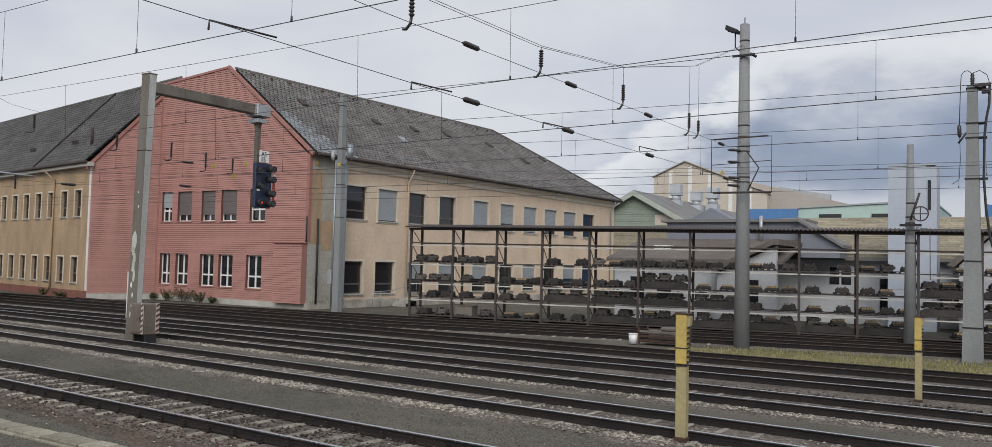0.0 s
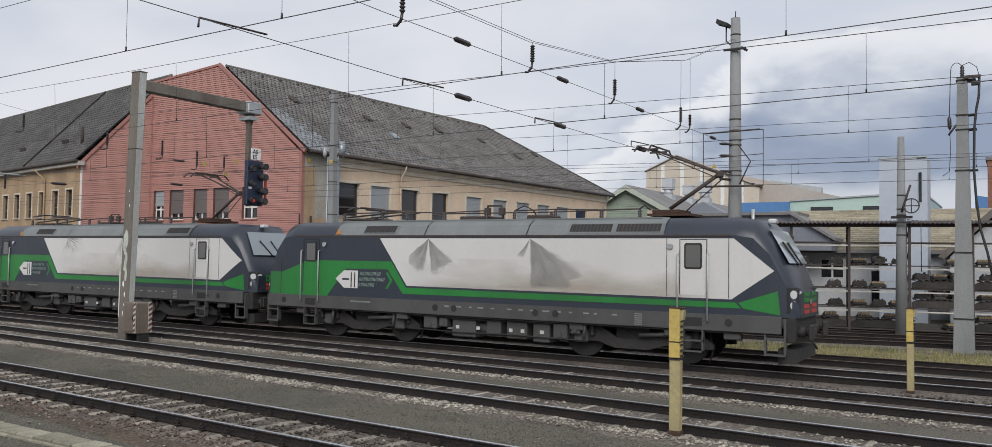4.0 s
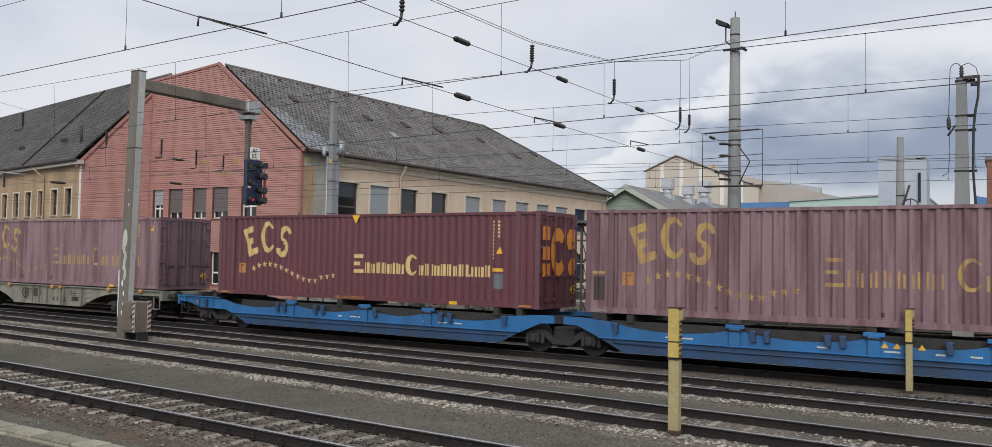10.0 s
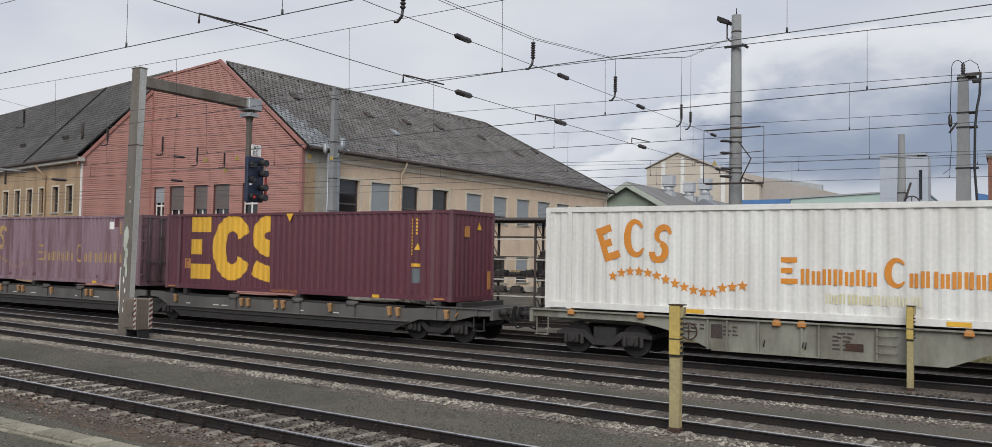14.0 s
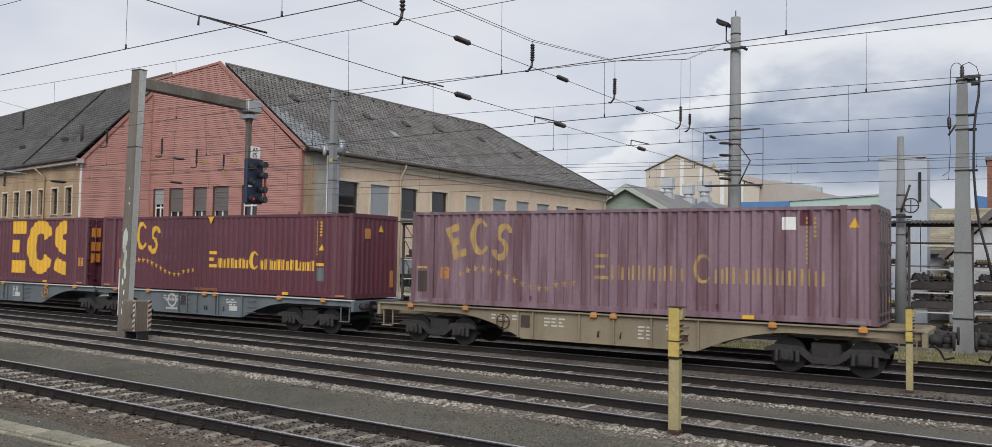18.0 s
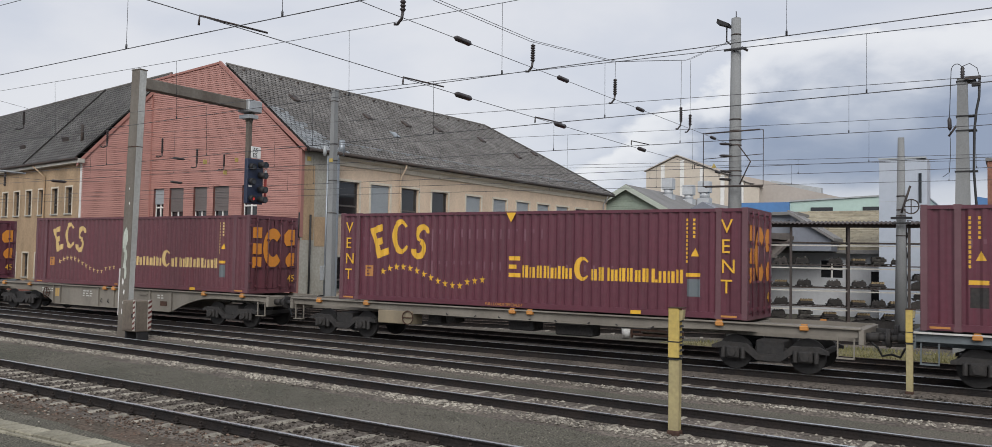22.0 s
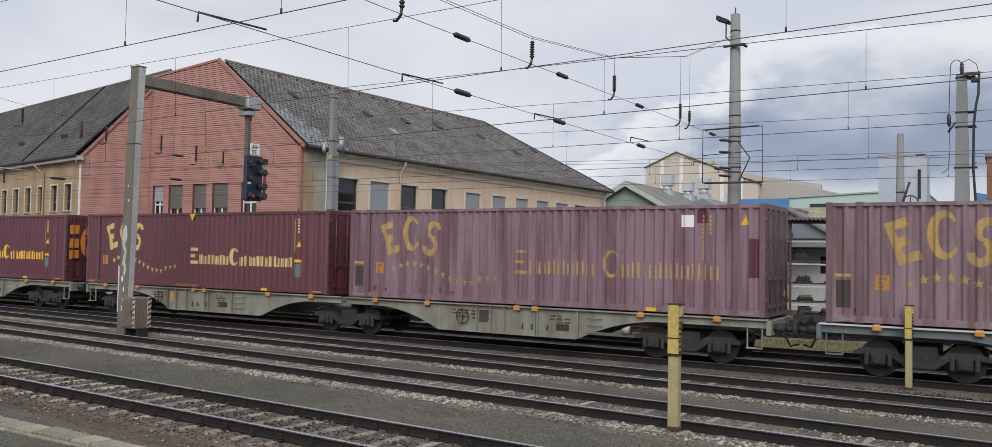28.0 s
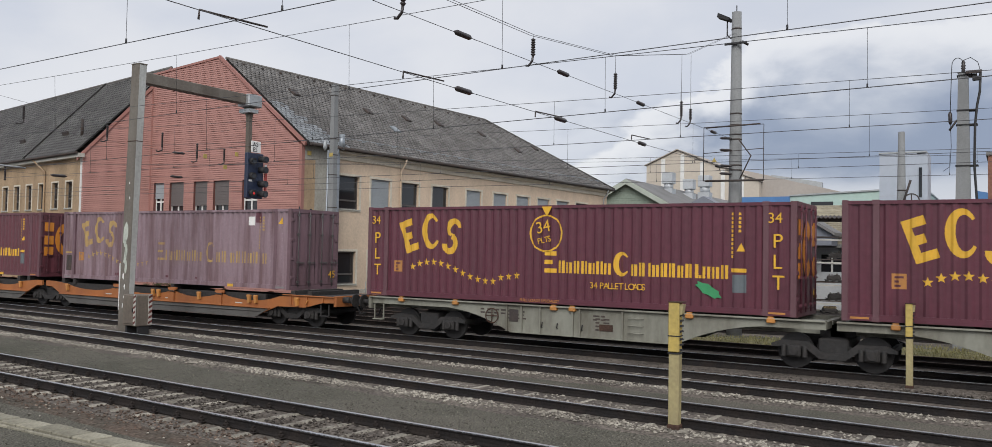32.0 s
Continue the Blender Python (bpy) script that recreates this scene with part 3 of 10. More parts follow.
stones("gravel_stones", NEAR, -30, 0, 0.9, 4.2, 15000, 0.017, -0.199, "small grey stones of the gravel path", 17, STONE_GRAVEL)
stones("ballast_stones", NEAR, -28, 2, -1.42, -0.9, 900, 0.032, -0.165, "reddish stones over the sleeper ends", 29, STONE_RED)
stones("gravel_stones", NEAR, -22, -3, -6.5, -1.6, 12000, 0.016, -0.199, "small grey stones of the gravel verge", 27, STONE_GRAVEL)
stones("gravel_stones", NEAR, -30, 0, 1.2, 4.0, 160, 0.016, -0.198, "scattered small pale stones on the gravel path", 28)
stones("ballast_stones", TRAIN, -36, 4, -2.2, -1.2, 2200, 0.036, -0.175, "brown-grey stones beside the train's track", 18, STONE_DARK)
# ---- workshop building ----
FX = -35.27          # plane of the ochre facade that runs away from the tracks
RY = 35.84           # plane of the red-clad end wall
TURN = 3.6            # degrees by which the long range turns from the square
EAVE, RIDGE_X, RIDGE_Z = 8.95, -42.5, 14.72
RED_X0 = -49.0


def along_range(y):
    """Distance along the turned range for a point in the line of sight of y on a square facade."""
    k = math.tan(radians(TURN))
    w = (-FX + k * RY) / (k - FX / y)
    return RY + (w - RY) / math.cos(radians(TURN))


FAR_Y = along_range(79.0)


def pierced(u0, u1, z0, z1, holes, thick, place):
    """A wall of given thickness with openings cut through; place(u, d, z) puts it into space, d counted inwards."""
    us = sorted({u0, u1, *[h[0] for h in holes], *[h[1] for h in holes]})
    zs = sorted({z0, z1, *[h[2] for h in holes], *[h[3] for h in holes]})
    us, zs = [u for u in us if u0 <= u <= u1], [z for z in zs if z0 <= z <= z1]

    def solid(i, j):
        if not (0 <= i < len(us) - 1 and 0 <= j < len(zs) - 1):
            return False
        u, z = (us[i] + us[i + 1]) / 2, (zs[j] + zs[j + 1]) / 2
        return not any(h[0] < u < h[1] and h[2] < z < h[3] for h in holes)
    s = Shape()
    for i in range(len(us) - 1):
        for j in range(len(zs) - 1):
            if not solid(i, j):
                continue
            a, b, c, d = us[i], us[i + 1], zs[j], zs[j + 1]
            for dd in (0, thick):
                s.face([place(a, dd, c), place(b, dd, c), place(b, dd, d), place(a, dd, d)])
            if not solid(i - 1, j): s.face([place(a, 0, c), place(a, thick, c), place(a, thick, d), place(a, 0, d)])
            if not solid(i + 1, j): s.face([place(b, 0, c), place(b, thick, c), place(b, thick, d), place(b, 0, d)])
            if not solid(i, j - 1): s.face([place(a, 0, c), place(b, 0, c), place(b, thick, c), place(a, thick, c)])
            if not solid(i, j + 1): s.face([place(a, 0, d), place(b, 0, d), place(b, thick, d), place(a, thick, d)])
    return s


def slab(u0, u1, z0, z1, d0, d1, place):
    """A box in a wall's own axes."""
    s = Shape().box(u0, d0, z0, u1, d1, z1)
    s.v = [place(*p) for p in s.v]
    return s


def window_unit(parent, place, u0, u1, z0, z1, style, trim=True, lights=2, frame_mat=None, surround=0.15, sash=0.36):
    """A window in its opening: frame, mullions, panes, sill, blind as its state asks, and a plaster surround."""
    frame_mat = frame_mat or FRAME_WHITE
    w = thing("window", label="", category="")
    w.parent = parent
    d = 0.17
    f = 0.075
    fr = Shape()
    for q in ((u0, u1, z0, z0 + f), (u0, u1, z1 - f, z1), (u0, u0 + f, z0 + f, z1 - f), (u1 - f, u1, z0 + f, z1 - f)):
        fr.join(slab(*q, d, d + 0.07, place))
    part("window_frame", fr, frame_mat, w)
    n = lights
    for k in range(1, n):
        u = u0 + (u1 - u0) * k / n
        part("mullion", slab(u - 0.055, u + 0.055, z0 + f, z1 - f, d - 0.01, d + 0.06, place), frame_mat, w)
    bar = z0 + (z1 - z0) * sash
    if style != "blind":
        part("transom", slab(u0 + f, u1 - f, bar - 0.05, bar + 0.05, d - 0.015, d + 0.055, place), frame_mat, w)
    part("pane", slab(u0 + f, u1 - f, z0 + f, z1 - f, d + 0.035, d + 0.045, place), PANE_DARK, w)
    if style in ("blind", "half", "dark_blind", "slats"):
        low = {"blind": z0 + 0.06, "half": z0 + (z1 - z0) * 0.45, "dark_blind": z0 + (z1 - z0) * 0.22, "slats": z0 + (z1 - z0) * 0.30}[style]
        bl = Shape()
        prof, z = [], z1 - 0.02
        while z - 0.10 > low:
            prof += [(d - 0.07, z), (d - 0.066, z - 0.084), (d - 0.045, z - 0.086), (d - 0.045, z - 0.10)]
            z -= 0.10
        prof += [(d - 0.08, z), (d - 0.08, z - 0.05), (d - 0.04, z - 0.05)]
        for (da, za), (db, zb) in zip(prof[:-1], prof[1:]):
            bl.face([place(u0 + 0.03, da, za), place(u1 - 0.03, da, za), place(u1 - 0.03, db, zb), place(u0 + 0.03, db, zb)])
        part("roller_blind", bl, BLIND_DARK if style == "dark_blind" else BLIND, w, "lowered grey roller blind" if style == "blind" else "partly lowered blind")
    part("window_sill", slab(u0 - 0.06, u1 + 0.06, z0 - 0.06, z0 + 0.01, -0.10, 0.16, place), CONC_LIGHT if trim else RED_TRIM, w)
    if trim:
        t = surround
        tr = Shape()
        for q in ((u0 - t, u0, z0 - t, z1 + t), (u1, u1 + t, z0 - t, z1 + t), (u0, u1, z1, z1 + t), (u0, u1, z0 - t, z0 - 0.062)):
            tr.join(slab(*q, -0.035, 0.0, place))
        part("plaster_surround", tr, TRIM_WHITE, w, "cream plaster window surround")
    return w


works = thing("works_end_block", pose(0, 0, 0), "red-clad end block of the works with two rows of windows", "building")
rng = thing("works_range", Matrix.Translation((FX, RY, 0)) @ pose(0, 0, 0, 0, 0, -TURN) @ Matrix.Translation((-FX, -RY, 0)), "long two-storey ochre plaster works range with slate roof", "building")


def facade(u, d, z):
    return (FX - d, u, z)


UP = [(38.75, 40.95, "dark"), (42.1, 44.05, "blind"), (45.3, 47.2, "dark"), (48.8, 50.8, "dark"), (53.2, 55.3, "blind"), (57.1, 59.2, "slats"), (60.8, 62.95, "blind"),
      (64.4, 66.6, "slats"), (68.0, 70.4, "half"), (71.9, 74.4, "dark")]
LOW = [(38.95, 40.75, "dark"), (41.95, 43.9, "dark"), (45.3, 47.2, "half"), (48.9, 50.8, "half"), (53.2, 55.3, "half"), (57.1, 59.2, "dark"), (60.8, 62.9, "half"), (64.4, 66.6, "dark"), (68.0, 70.4, "half"), (71.9, 74.4, "dark")]
UP = [(along_range(a), along_range(b), st) for a, b, st in UP]
LOW = [(along_range(a), along_range(b), st) for a, b, st in LOW]
holes = [(a, b, 5.25, 7.3) for a, b, _ in UP] + [(a, b, 0.65, 2.65) for a, b, _ in LOW]
part("facade_wall", pierced(38.0, FAR_Y, 0.25, EAVE - 0.1, holes, 0.4, facade), OCHRE, rng, "ochre plaster wall with rows of windows")
part("facade_end", pierced(RY + 0.02, 38.0, 0.25, EAVE - 0.1, [], 0.4, facade), GREY_PLASTER, rng, "bare grey plaster strip with an ochre patch")
part("plaster_patch", slab(36.95, 37.98, 3.25, 5.0, -0.012, 0.0, facade), OCHRE_OLD, rng, "weathered ochre patch")
part("plaster_patch", slab(36.0, 36.9, 3.6, 8.0, -0.008, 0.0, facade), OCHRE_OLD, rng, "flaking ochre patch")
part("plinth", slab(RY, FAR_Y, -0.25, 0.30, -0.06, 0.4, facade), PLINTH, rng, "stained concrete plinth")
part("cornice", Shape().prism([(FX - 0.1, EAVE - 0.75), (FX + 0.10, EAVE - 0.70), (FX + 0.14, EAVE - 0.45), (FX + 0.40, EAVE - 0.30), (FX + 0.42, EAVE - 0.12), (FX - 0.1, EAVE - 0.12)], 1, 38.05, FAR_Y), TRIM_WHITE, rng, "pale moulded cornice")
part("far_end_wall", Shape().box(-49.5, FAR_Y - 0.4, -0.2, FX - 0.41, FAR_Y, EAVE - 0.1), OCHRE, rng)
part("back_wall", Shape().box(-49.9, RY + 0.5, -0.2, -49.5, FAR_Y, EAVE - 0.1), OCHRE, rng)
for (a, b, st) in UP:
    window_unit(rng, facade, a, b, 5.25, 7.3, st, lights=1, frame_mat=FRAME_DARK, sash=0.27)
for (a, b, st) in LOW:
    window_unit(rng, facade, a, b, 0.65, 2.65, st, lights=1, frame_mat=FRAME_DARK, sash=0.30)
# floor and dark inside, so that panes have depth behind them
part("inner_floor", Shape().box(-49.4, RY + 0.6, 3.9, FX - 0.45, FAR_Y - 0.45, 4.15), GREY_PLASTER, rng)


def gutter(pts, r=0.085):
    return Shape().tube(pts, r, 8)


part("gutter", gutter([(FX + 0.62, RY + 0.1, EAVE - 0.10), (FX + 0.62, FAR_Y + 0.4, EAVE - 0.10)], 0.10), DARK_STEEL, rng, "dark eaves gutter")
part("fascia", Shape().box(FX + 0.40, RY + 0.1, EAVE - 0.20, FX + 0.55, FAR_Y + 0.4, EAVE + 0.02), DARK_STEEL, rng, "dark eaves board")
for y, mat_ in ((44.35, OCHRE), (38.15, ZINC), (FAR_Y - 0.9, GALV)):
    part("downpipe", gutter([(FX + 0.62, y, EAVE - 0.15), (FX + 0.55, y, EAVE - 0.45), (FX + 0.16, y, EAVE - 1.0), (FX + 0.12, y, 0.1)], 0.06), mat_, rng, "downpipe with an offset under the eaves")
part("flue_duct", Shape().box(FX + 0.03, 38.3, 0.3, FX + 0.33, 38.62, EAVE + 0.2, 0.05).join(Shape().rod((FX + 0.55, 38.5, EAVE - 0.2), (FX + 0.55, 38.5, EAVE + 0.75), 0.17, 12)), ZINC, rng, "zinc flue duct up the wall")
part("black_pipe", Shape().rod((FX + 0.10, 36.55, 0.1), (FX + 0.10, 36.55, 5.1), 0.06), BLACK, rng, "black standing pipe")
for y in (36.25, 39.3):
    part("warning_plate", slab(y, y + 0.28, 8.25, 8.50, -0.05, -0.02, facade), YELLOW_POST, rng, "small yellow plate")

# red-clad end wall


def end_wall(u, d, z):
    return (u, RY + d, z)


RED_UP = [(-48.55, -47.5, "half"), (-46.95, -45.55, "dark_blind"), (-44.6, -43.3, "dark_blind"), (-42.75, -41.3, "dark_blind"), (-40.15, -38.8, "half")]
RED_LOW = [(-48.55, -47.5, "plain"), (-46.95, -45.7, "plain"), (-44.55, -43.25, "plain"), (-42.8, -41.5, "plain"), (-40.3, -38.95, "plain")]
red_holes = [(a, b, 4.95, 6.95) for a, b, _ in RED_UP] + [(a, b, 0.85, 2.88) for a, b, _ in RED_LOW]
part("end_wall_core", pierced(RED_X0, FX - 0.02, 0.0, EAVE, red_holes, 0.4, end_wall), RED_GAP, works)
part("gable_core", Shape().prism([(RED_X0, EAVE), (FX - 0.3, EAVE), (RIDGE_X, RIDGE_Z - 0.09), (RED_X0, RIDGE_Z - 0.60)], 1, RY + 0.01, RY + 0.4), RED_GAP, works)
COURSE = 0.130


def rake_x(z):
    """Where the sloping gable edge is at height z."""
    return FX - 0.02 if z <= EAVE - 0.2 else FX - 0.02 + (RIDGE_X - FX) * min(1, (z - EAVE + 0.2) / (RIDGE_Z - EAVE + 0.1))


def board(parent, u0, u1a, u1b, z, h, place):
    """One cladding board: the lower edge stands proud; its right end may be cut aslant."""
    s = Shape()
    pts = [(u0, -0.040, z), (u1a, -0.040, z), (u1b, -0.014, z + h), (u0, -0.014, z + h)]
    back = [(u0, 0.02, z), (u1a, 0.02, z), (u1b, 0.02, z + h), (u0, 0.02, z + h)]
    front, rear = [place(*p) for p in pts], [place(*p) for p in back]
    s.face(front)
    for k in range(4):
        j = (k + 1) % 4
        s.face([front[k], rear[k], rear[j], front[j]])
    return part("board", s, RED_BOARD, parent)


z = 0.15
k = 0
while z < RIDGE_Z - 0.05:
    h = min(COURSE, RIDGE_Z - z)
    cuts = sorted((a, b) for a, b, c, d in red_holes if c < z + h / 2 < d)
    u = RED_X0 + 0.02 + max(0.0, (z + h - RIDGE_Z + 0.52) / 0.52) * (RIDGE_X - RED_X0)
    for a, b in cuts:
        board(works, u, a, a, z, h * 0.89, end_wall)
        u = b
    if u < rake_x(z + h):
        board(works, u, max(u, rake_x(z)), max(u, rake_x(z + h)), z, h * 0.89, end_wall)
    z += COURSE
for a, b, st in RED_UP:
    window_unit(works, end_wall, a, b, 4.95, 6.95, st, trim=False)
for a, b, st in RED_LOW:
    window_unit(works, end_wall, a, b, 0.85, 2.88, st, trim=False)
part("corner_trim", Shape().box(FX - 0.16, RY - 0.06, 3.75, FX + 0.05, RY + 0.22, EAVE - 0.1, 0.02), RED_TRIM, works, "red corner trim")
part("rake_trim", Shape().prism([(FX + 0.30, EAVE - 0.20), (FX + 0.36, EAVE - 0.02), (RIDGE_X + 0.05, RIDGE_Z + 0.08), (RIDGE_X - 0.06, RIDGE_Z - 0.08)], 1, RY - 0.13, RY + 0.05), RED_TRIM, works, "pale red verge board")
part("ridge_trim", Shape().prism([(RED_X0, RIDGE_Z - 0.62), (RIDGE_X, RIDGE_Z - 0.10), (RIDGE_X, RIDGE_Z + 0.04), (RED_X0, RIDGE_Z - 0.48)], 1, RY - 0.08, RY + 0.1), RED_TRIM, works)
part("inner_corner_trim", Shape().box(RED_X0 - 0.05, RY - 0.06, 0.1, RED_X0 + 0.12, RY + 0.0, RIDGE_Z - 0.6), RED_TRIM, works)
part("end_plinth", Shape().box(RED_X0, RY - 0.05, -0.25, FX + 0.06, RY + 0.3, 0.14, 0.01), CONC_LIGHT, works, "pale concrete plinth")
porch = Shape().box(-37.5, RY - 0.42, 0.12, FX + 0.02, RY + 0.0, 3.62)
part("corner_box", porch, RED_TRIM, works, "red-clad box at the corner")
# added ledge, coloured dark for the gap and shadow over the box
part("cover_board", Shape().box(-37.58, RY - 0.53, 3.60, FX + 0.08, RY - 0.02, 3.67, 0.01), RED_PLINTH, works, "dark red ledge standing for a shadow line")
for kk in range(26):
    zz = 0.14 + kk * 0.132
    part("board", Shape().prism([(RY - 0.462, zz), (RY - 0.422, zz), (RY - 0.422, zz + 0.117), (RY - 0.434, zz + 0.117)], 0, -37.52, FX + 0.04), RED_BOARD, works)
part("conduit", Shape().rod((FX + 0.02, RY - 0.1, 3.7), (FX + 0.02, RY - 0.1, 5.2), 0.04), BLACK, works)

# slate roof


def hip_y(x):
    """Far end of the roof slope over plan line x: the hip runs in from the far corner."""
    t = (FX + 0.55 - x) / (FX + 0.55 - RIDGE_X)
    return FAR_Y + 0.5 - t * 10.5


SLOPE = (RIDGE_Z - EAVE) / (FX + 0.55 - RIDGE_X)


def roof_z(x):
    return EAVE + (FX + 0.55 - x) * SLOPE


RX = FX + 0.55
roof = part("roof", Shape().prism([(RX, EAVE - 0.04), (RIDGE_X, RIDGE_Z - 0.04), (RIDGE_X, RIDGE_Z - 0.25), (RX, EAVE - 0.2)], 1, RY + 0.05, FAR_Y - 10)
            .face([(RX, FAR_Y - 10, EAVE - 0.04), (RX, FAR_Y + 0.5, EAVE - 0.04), (RIDGE_X, FAR_Y - 10, RIDGE_Z - 0.04)])
            .face([(RX, FAR_Y + 0.5, EAVE - 0.04), (-50.3, FAR_Y + 0.5, EAVE - 0.04), (RIDGE_X, FAR_Y - 10, RIDGE_Z - 0.04)])
            .prism([(RIDGE_X, RIDGE_Z - 0.04), (-50.3, EAVE - 0.04), (-50.3, EAVE - 0.2), (RIDGE_X, RIDGE_Z - 0.25)], 1, RY + 0.05, FAR_Y - 10), SLATE_BED, rng, "weathered grey slate roof")
PITCH_X = 0.235      # in plan, between slate courses
rnd = random.Random(5)
joined = Shape()
tilt = math.atan(SLOPE)
cs, sn = math.cos(tilt), math.sin(tilt)


def slate_shape(dx, y0, y1, lift):
    """A slate lying on the slope; its foot stands proud of the one below, its corners are clipped."""
    x0, x1 = RX - dx + 0.035, RX - dx - PITCH_X + 0.012
    z0, z1 = roof_z(x0) + 0.050 + lift, roof_z(x1) + 0.008
    c = (y1 - y0) * 0.26
    s = Shape()
    xm, zm = x0 + (x1 - x0) * 0.30, z0 + (z1 - z0) * 0.30
    top = [(x0, y0 + c, z0), (x0, y1 - c, z0), (xm, y1, zm), (x1, y1, z1), (x1, y0, z1), (xm, y0, zm)]
    s.face(top)
    low = [(p[0] - 0.008, p[1], p[2] - 0.046) for p in top]
    for a, b in ((0, 1), (1, 2), (5, 0)):
        s.face([top[a], low[a], low[b], top[b]])
    return s


n_course = int((RX - RIDGE_X) / PITCH_X)
made = 0
for i in range(n_course):
    dx = i * PITCH_X
    y = RY + 0.05 - (0.168 if i % 2 else 0.0)
    end = hip_y(RX - dx - PITCH_X / 2)
    while y + 0.33 < end:
        sh = slate_shape(dx, max(y, RY + 0.03) + 0.014, y + 0.312, rnd.uniform(-0.006, 0.010))
        if y < 41.5 and i < 16:
            patched = y < RY + 0.55 + 2.3 * (1 - i / 15) + rnd.uniform(-0.5, 0.6)
            part("slate", sh, SLATE_PALE if patched else SLATE, roof)
            made += 1
        else:
            joined.join(sh)
        y += 0.336
tagged(part("slate_covering", joined, SLATE, roof), kind="stuff")
part("ridge_cap", Shape().tube([(RIDGE_X, RY + 0.0, RIDGE_Z + 0.02), (RIDGE_X, FAR_Y - 10, RIDGE_Z + 0.02), (RX, FAR_Y + 0.5, EAVE + 0.02)], 0.09, 6), SLATE, roof, "slate ridge capping")
# snow guards, roof hooks and hatches
for k in range(26):
    y = RY + 0.9 + k * 1.42
    x = RX - 0.75
    part("snow_guard", Shape().box(x - 0.012, y - 0.62, roof_z(x) + 0.13, x + 0.012, y + 0.62, roof_z(x) + 0.16).box(x - 0.012, y - 0.02, roof_z(x), x + 0.012, y + 0.02, roof_z(x) + 0.16).box(x, y - 0.02, roof_z(x) + 0.02, x + 0.25, y + 0.02, roof_z(x) + 0.05), ZINC, roof)
for k in range(19):
    y = RY + 1.0 + k * 1.5
    x = RIDGE_X + 0.42
    part("roof_hook", Shape().box(x - 0.03, y - 0.05, roof_z(x), x + 0.14, y + 0.05, roof_z(x) + 0.10), DARK_STEEL, roof)
for (y, x) in ((39.2, -39.9), (45.6, -39.5), (49.8, -39.6), (54.0, -39.9), (59.5, -39.7), (62.8, -38.2), (67.0, -39.2), (46.6, -37.8)):
    part("roof_hatch", Shape().box(-0.35, -0.30, 0.02, 0.35, 0.30, 0.11, 0.02).join(Shape().box(-0.30, -0.24, 0.11, 0.30, 0.24, 0.13)), DARK_STEEL if x < -38 else ZINC, roof, "small roof hatch",
         m=Matrix.Translation((x, y, roof_z(x))) @ Euler((0, math.atan(SLOPE), 0)).to_matrix().to_4x4())

# left wing, turned a little away from the tracks
WA = radians(9.62)
WO = Vector((-50.787, 32.146, 0))
WU, WD = Vector((-math.cos(WA), math.sin(WA), 0)), Vector((math.sin(WA), math.cos(WA), 0))
WEAVE, WRIDGE, WDEPTH = 8.66, 14.8, 5.0
WLEN = 46.0
# the end wall runs askew to the long wall and meets the red works at its corner
WE = Vector((1.787, 3.694, 0)).normalized()
WI = Vector((-WE.y, WE.x, 0))
EDEPTH, SKEW = 5.2, 0.29
wing = thing("works_wing", pose(0, 0, 0), "ochre plaster side wing with narrow windows and a steep slate roof", "building")


def wing_face(u, d, z):
    p = WO + WU * u + WD * d
    return (p.x, p.y, z)


def wing_end(u, d, z):
    p = WO + WE * u + WI * d
    return (p.x, p.y, z)


W_UP = [(1.37 + 2.228 * k, 1.0) for k in range(20)]
W_LOW = [(1.56 + 2.235 * k, 1.0) for k in range(19)]
wh = [(a, a + w, 5.13, 6.86) for a, w in W_UP] + [(a, a + w, 0.81, 2.48) for a, w in W_LOW]
part("wing_wall", pierced(0.0, WLEN, 0.3, WEAVE - 0.05, wh, 0.4, wing_face), OCHRE_OLD, wing, "weathered ochre plaster wall")
for a, w in W_UP:
    window_unit(wing, wing_face, a, a + w, 5.13, 6.86, "plain", frame_mat=FRAME_DARK, lights=1, surround=0.10)
for a, w in W_LOW:
    window_unit(wing, wing_face, a, a + w, 0.81, 2.48, "plain", frame_mat=FRAME_DARK, lights=1, surround=0.10)
part("plinth", slab(0.0, WLEN, -0.25, 0.32, -0.05, 0.35, wing_face), RED_PLINTH, wing, "brown-red plinth")
part("corner_strip", slab(-0.02, 0.24, 0.35, WEAVE - 0.15, -0.03, 0.1, wing_face), FRAME_WHITE, wing, "white corner strip")
part("fascia", slab(-0.3, WLEN, WEAVE - 0.34, WEAVE - 0.08, -0.38, 0.0, wing_face), CONC_LIGHT, wing, "pale boxed eaves")
part("gutter", Shape().rod(wing_face(-0.2, -0.48, WEAVE - 0.06), wing_face(WLEN, -0.48, WEAVE - 0.06), 0.09), DARK_STEEL, wing)
for u in (5.7, 23.0):
    part("downpipe", Shape().tube([wing_face(u + 1.3, -0.45, WEAVE - 0.1), wing_face(u + 0.5, -0.35, WEAVE - 0.55), wing_face(u, -0.10, WEAVE - 0.95), wing_face(u, -0.10, 0.4), wing_face(u + 0.5, -0.16, 0.0)], 0.06, 8), OCHRE_OLD, wing, "ochre downpipe")
gz = WRIDGE - WEAVE
part("end_core", Shape().face([wing_end(0.03, 0.03, 0), wing_end(EDEPTH, 0.03, 0), wing_end(EDEPTH, 0.03, WRIDGE - 0.2), wing_end(0.03, 0.03, WEAVE - 0.1)]), RED_GAP, wing)
z = 0.2
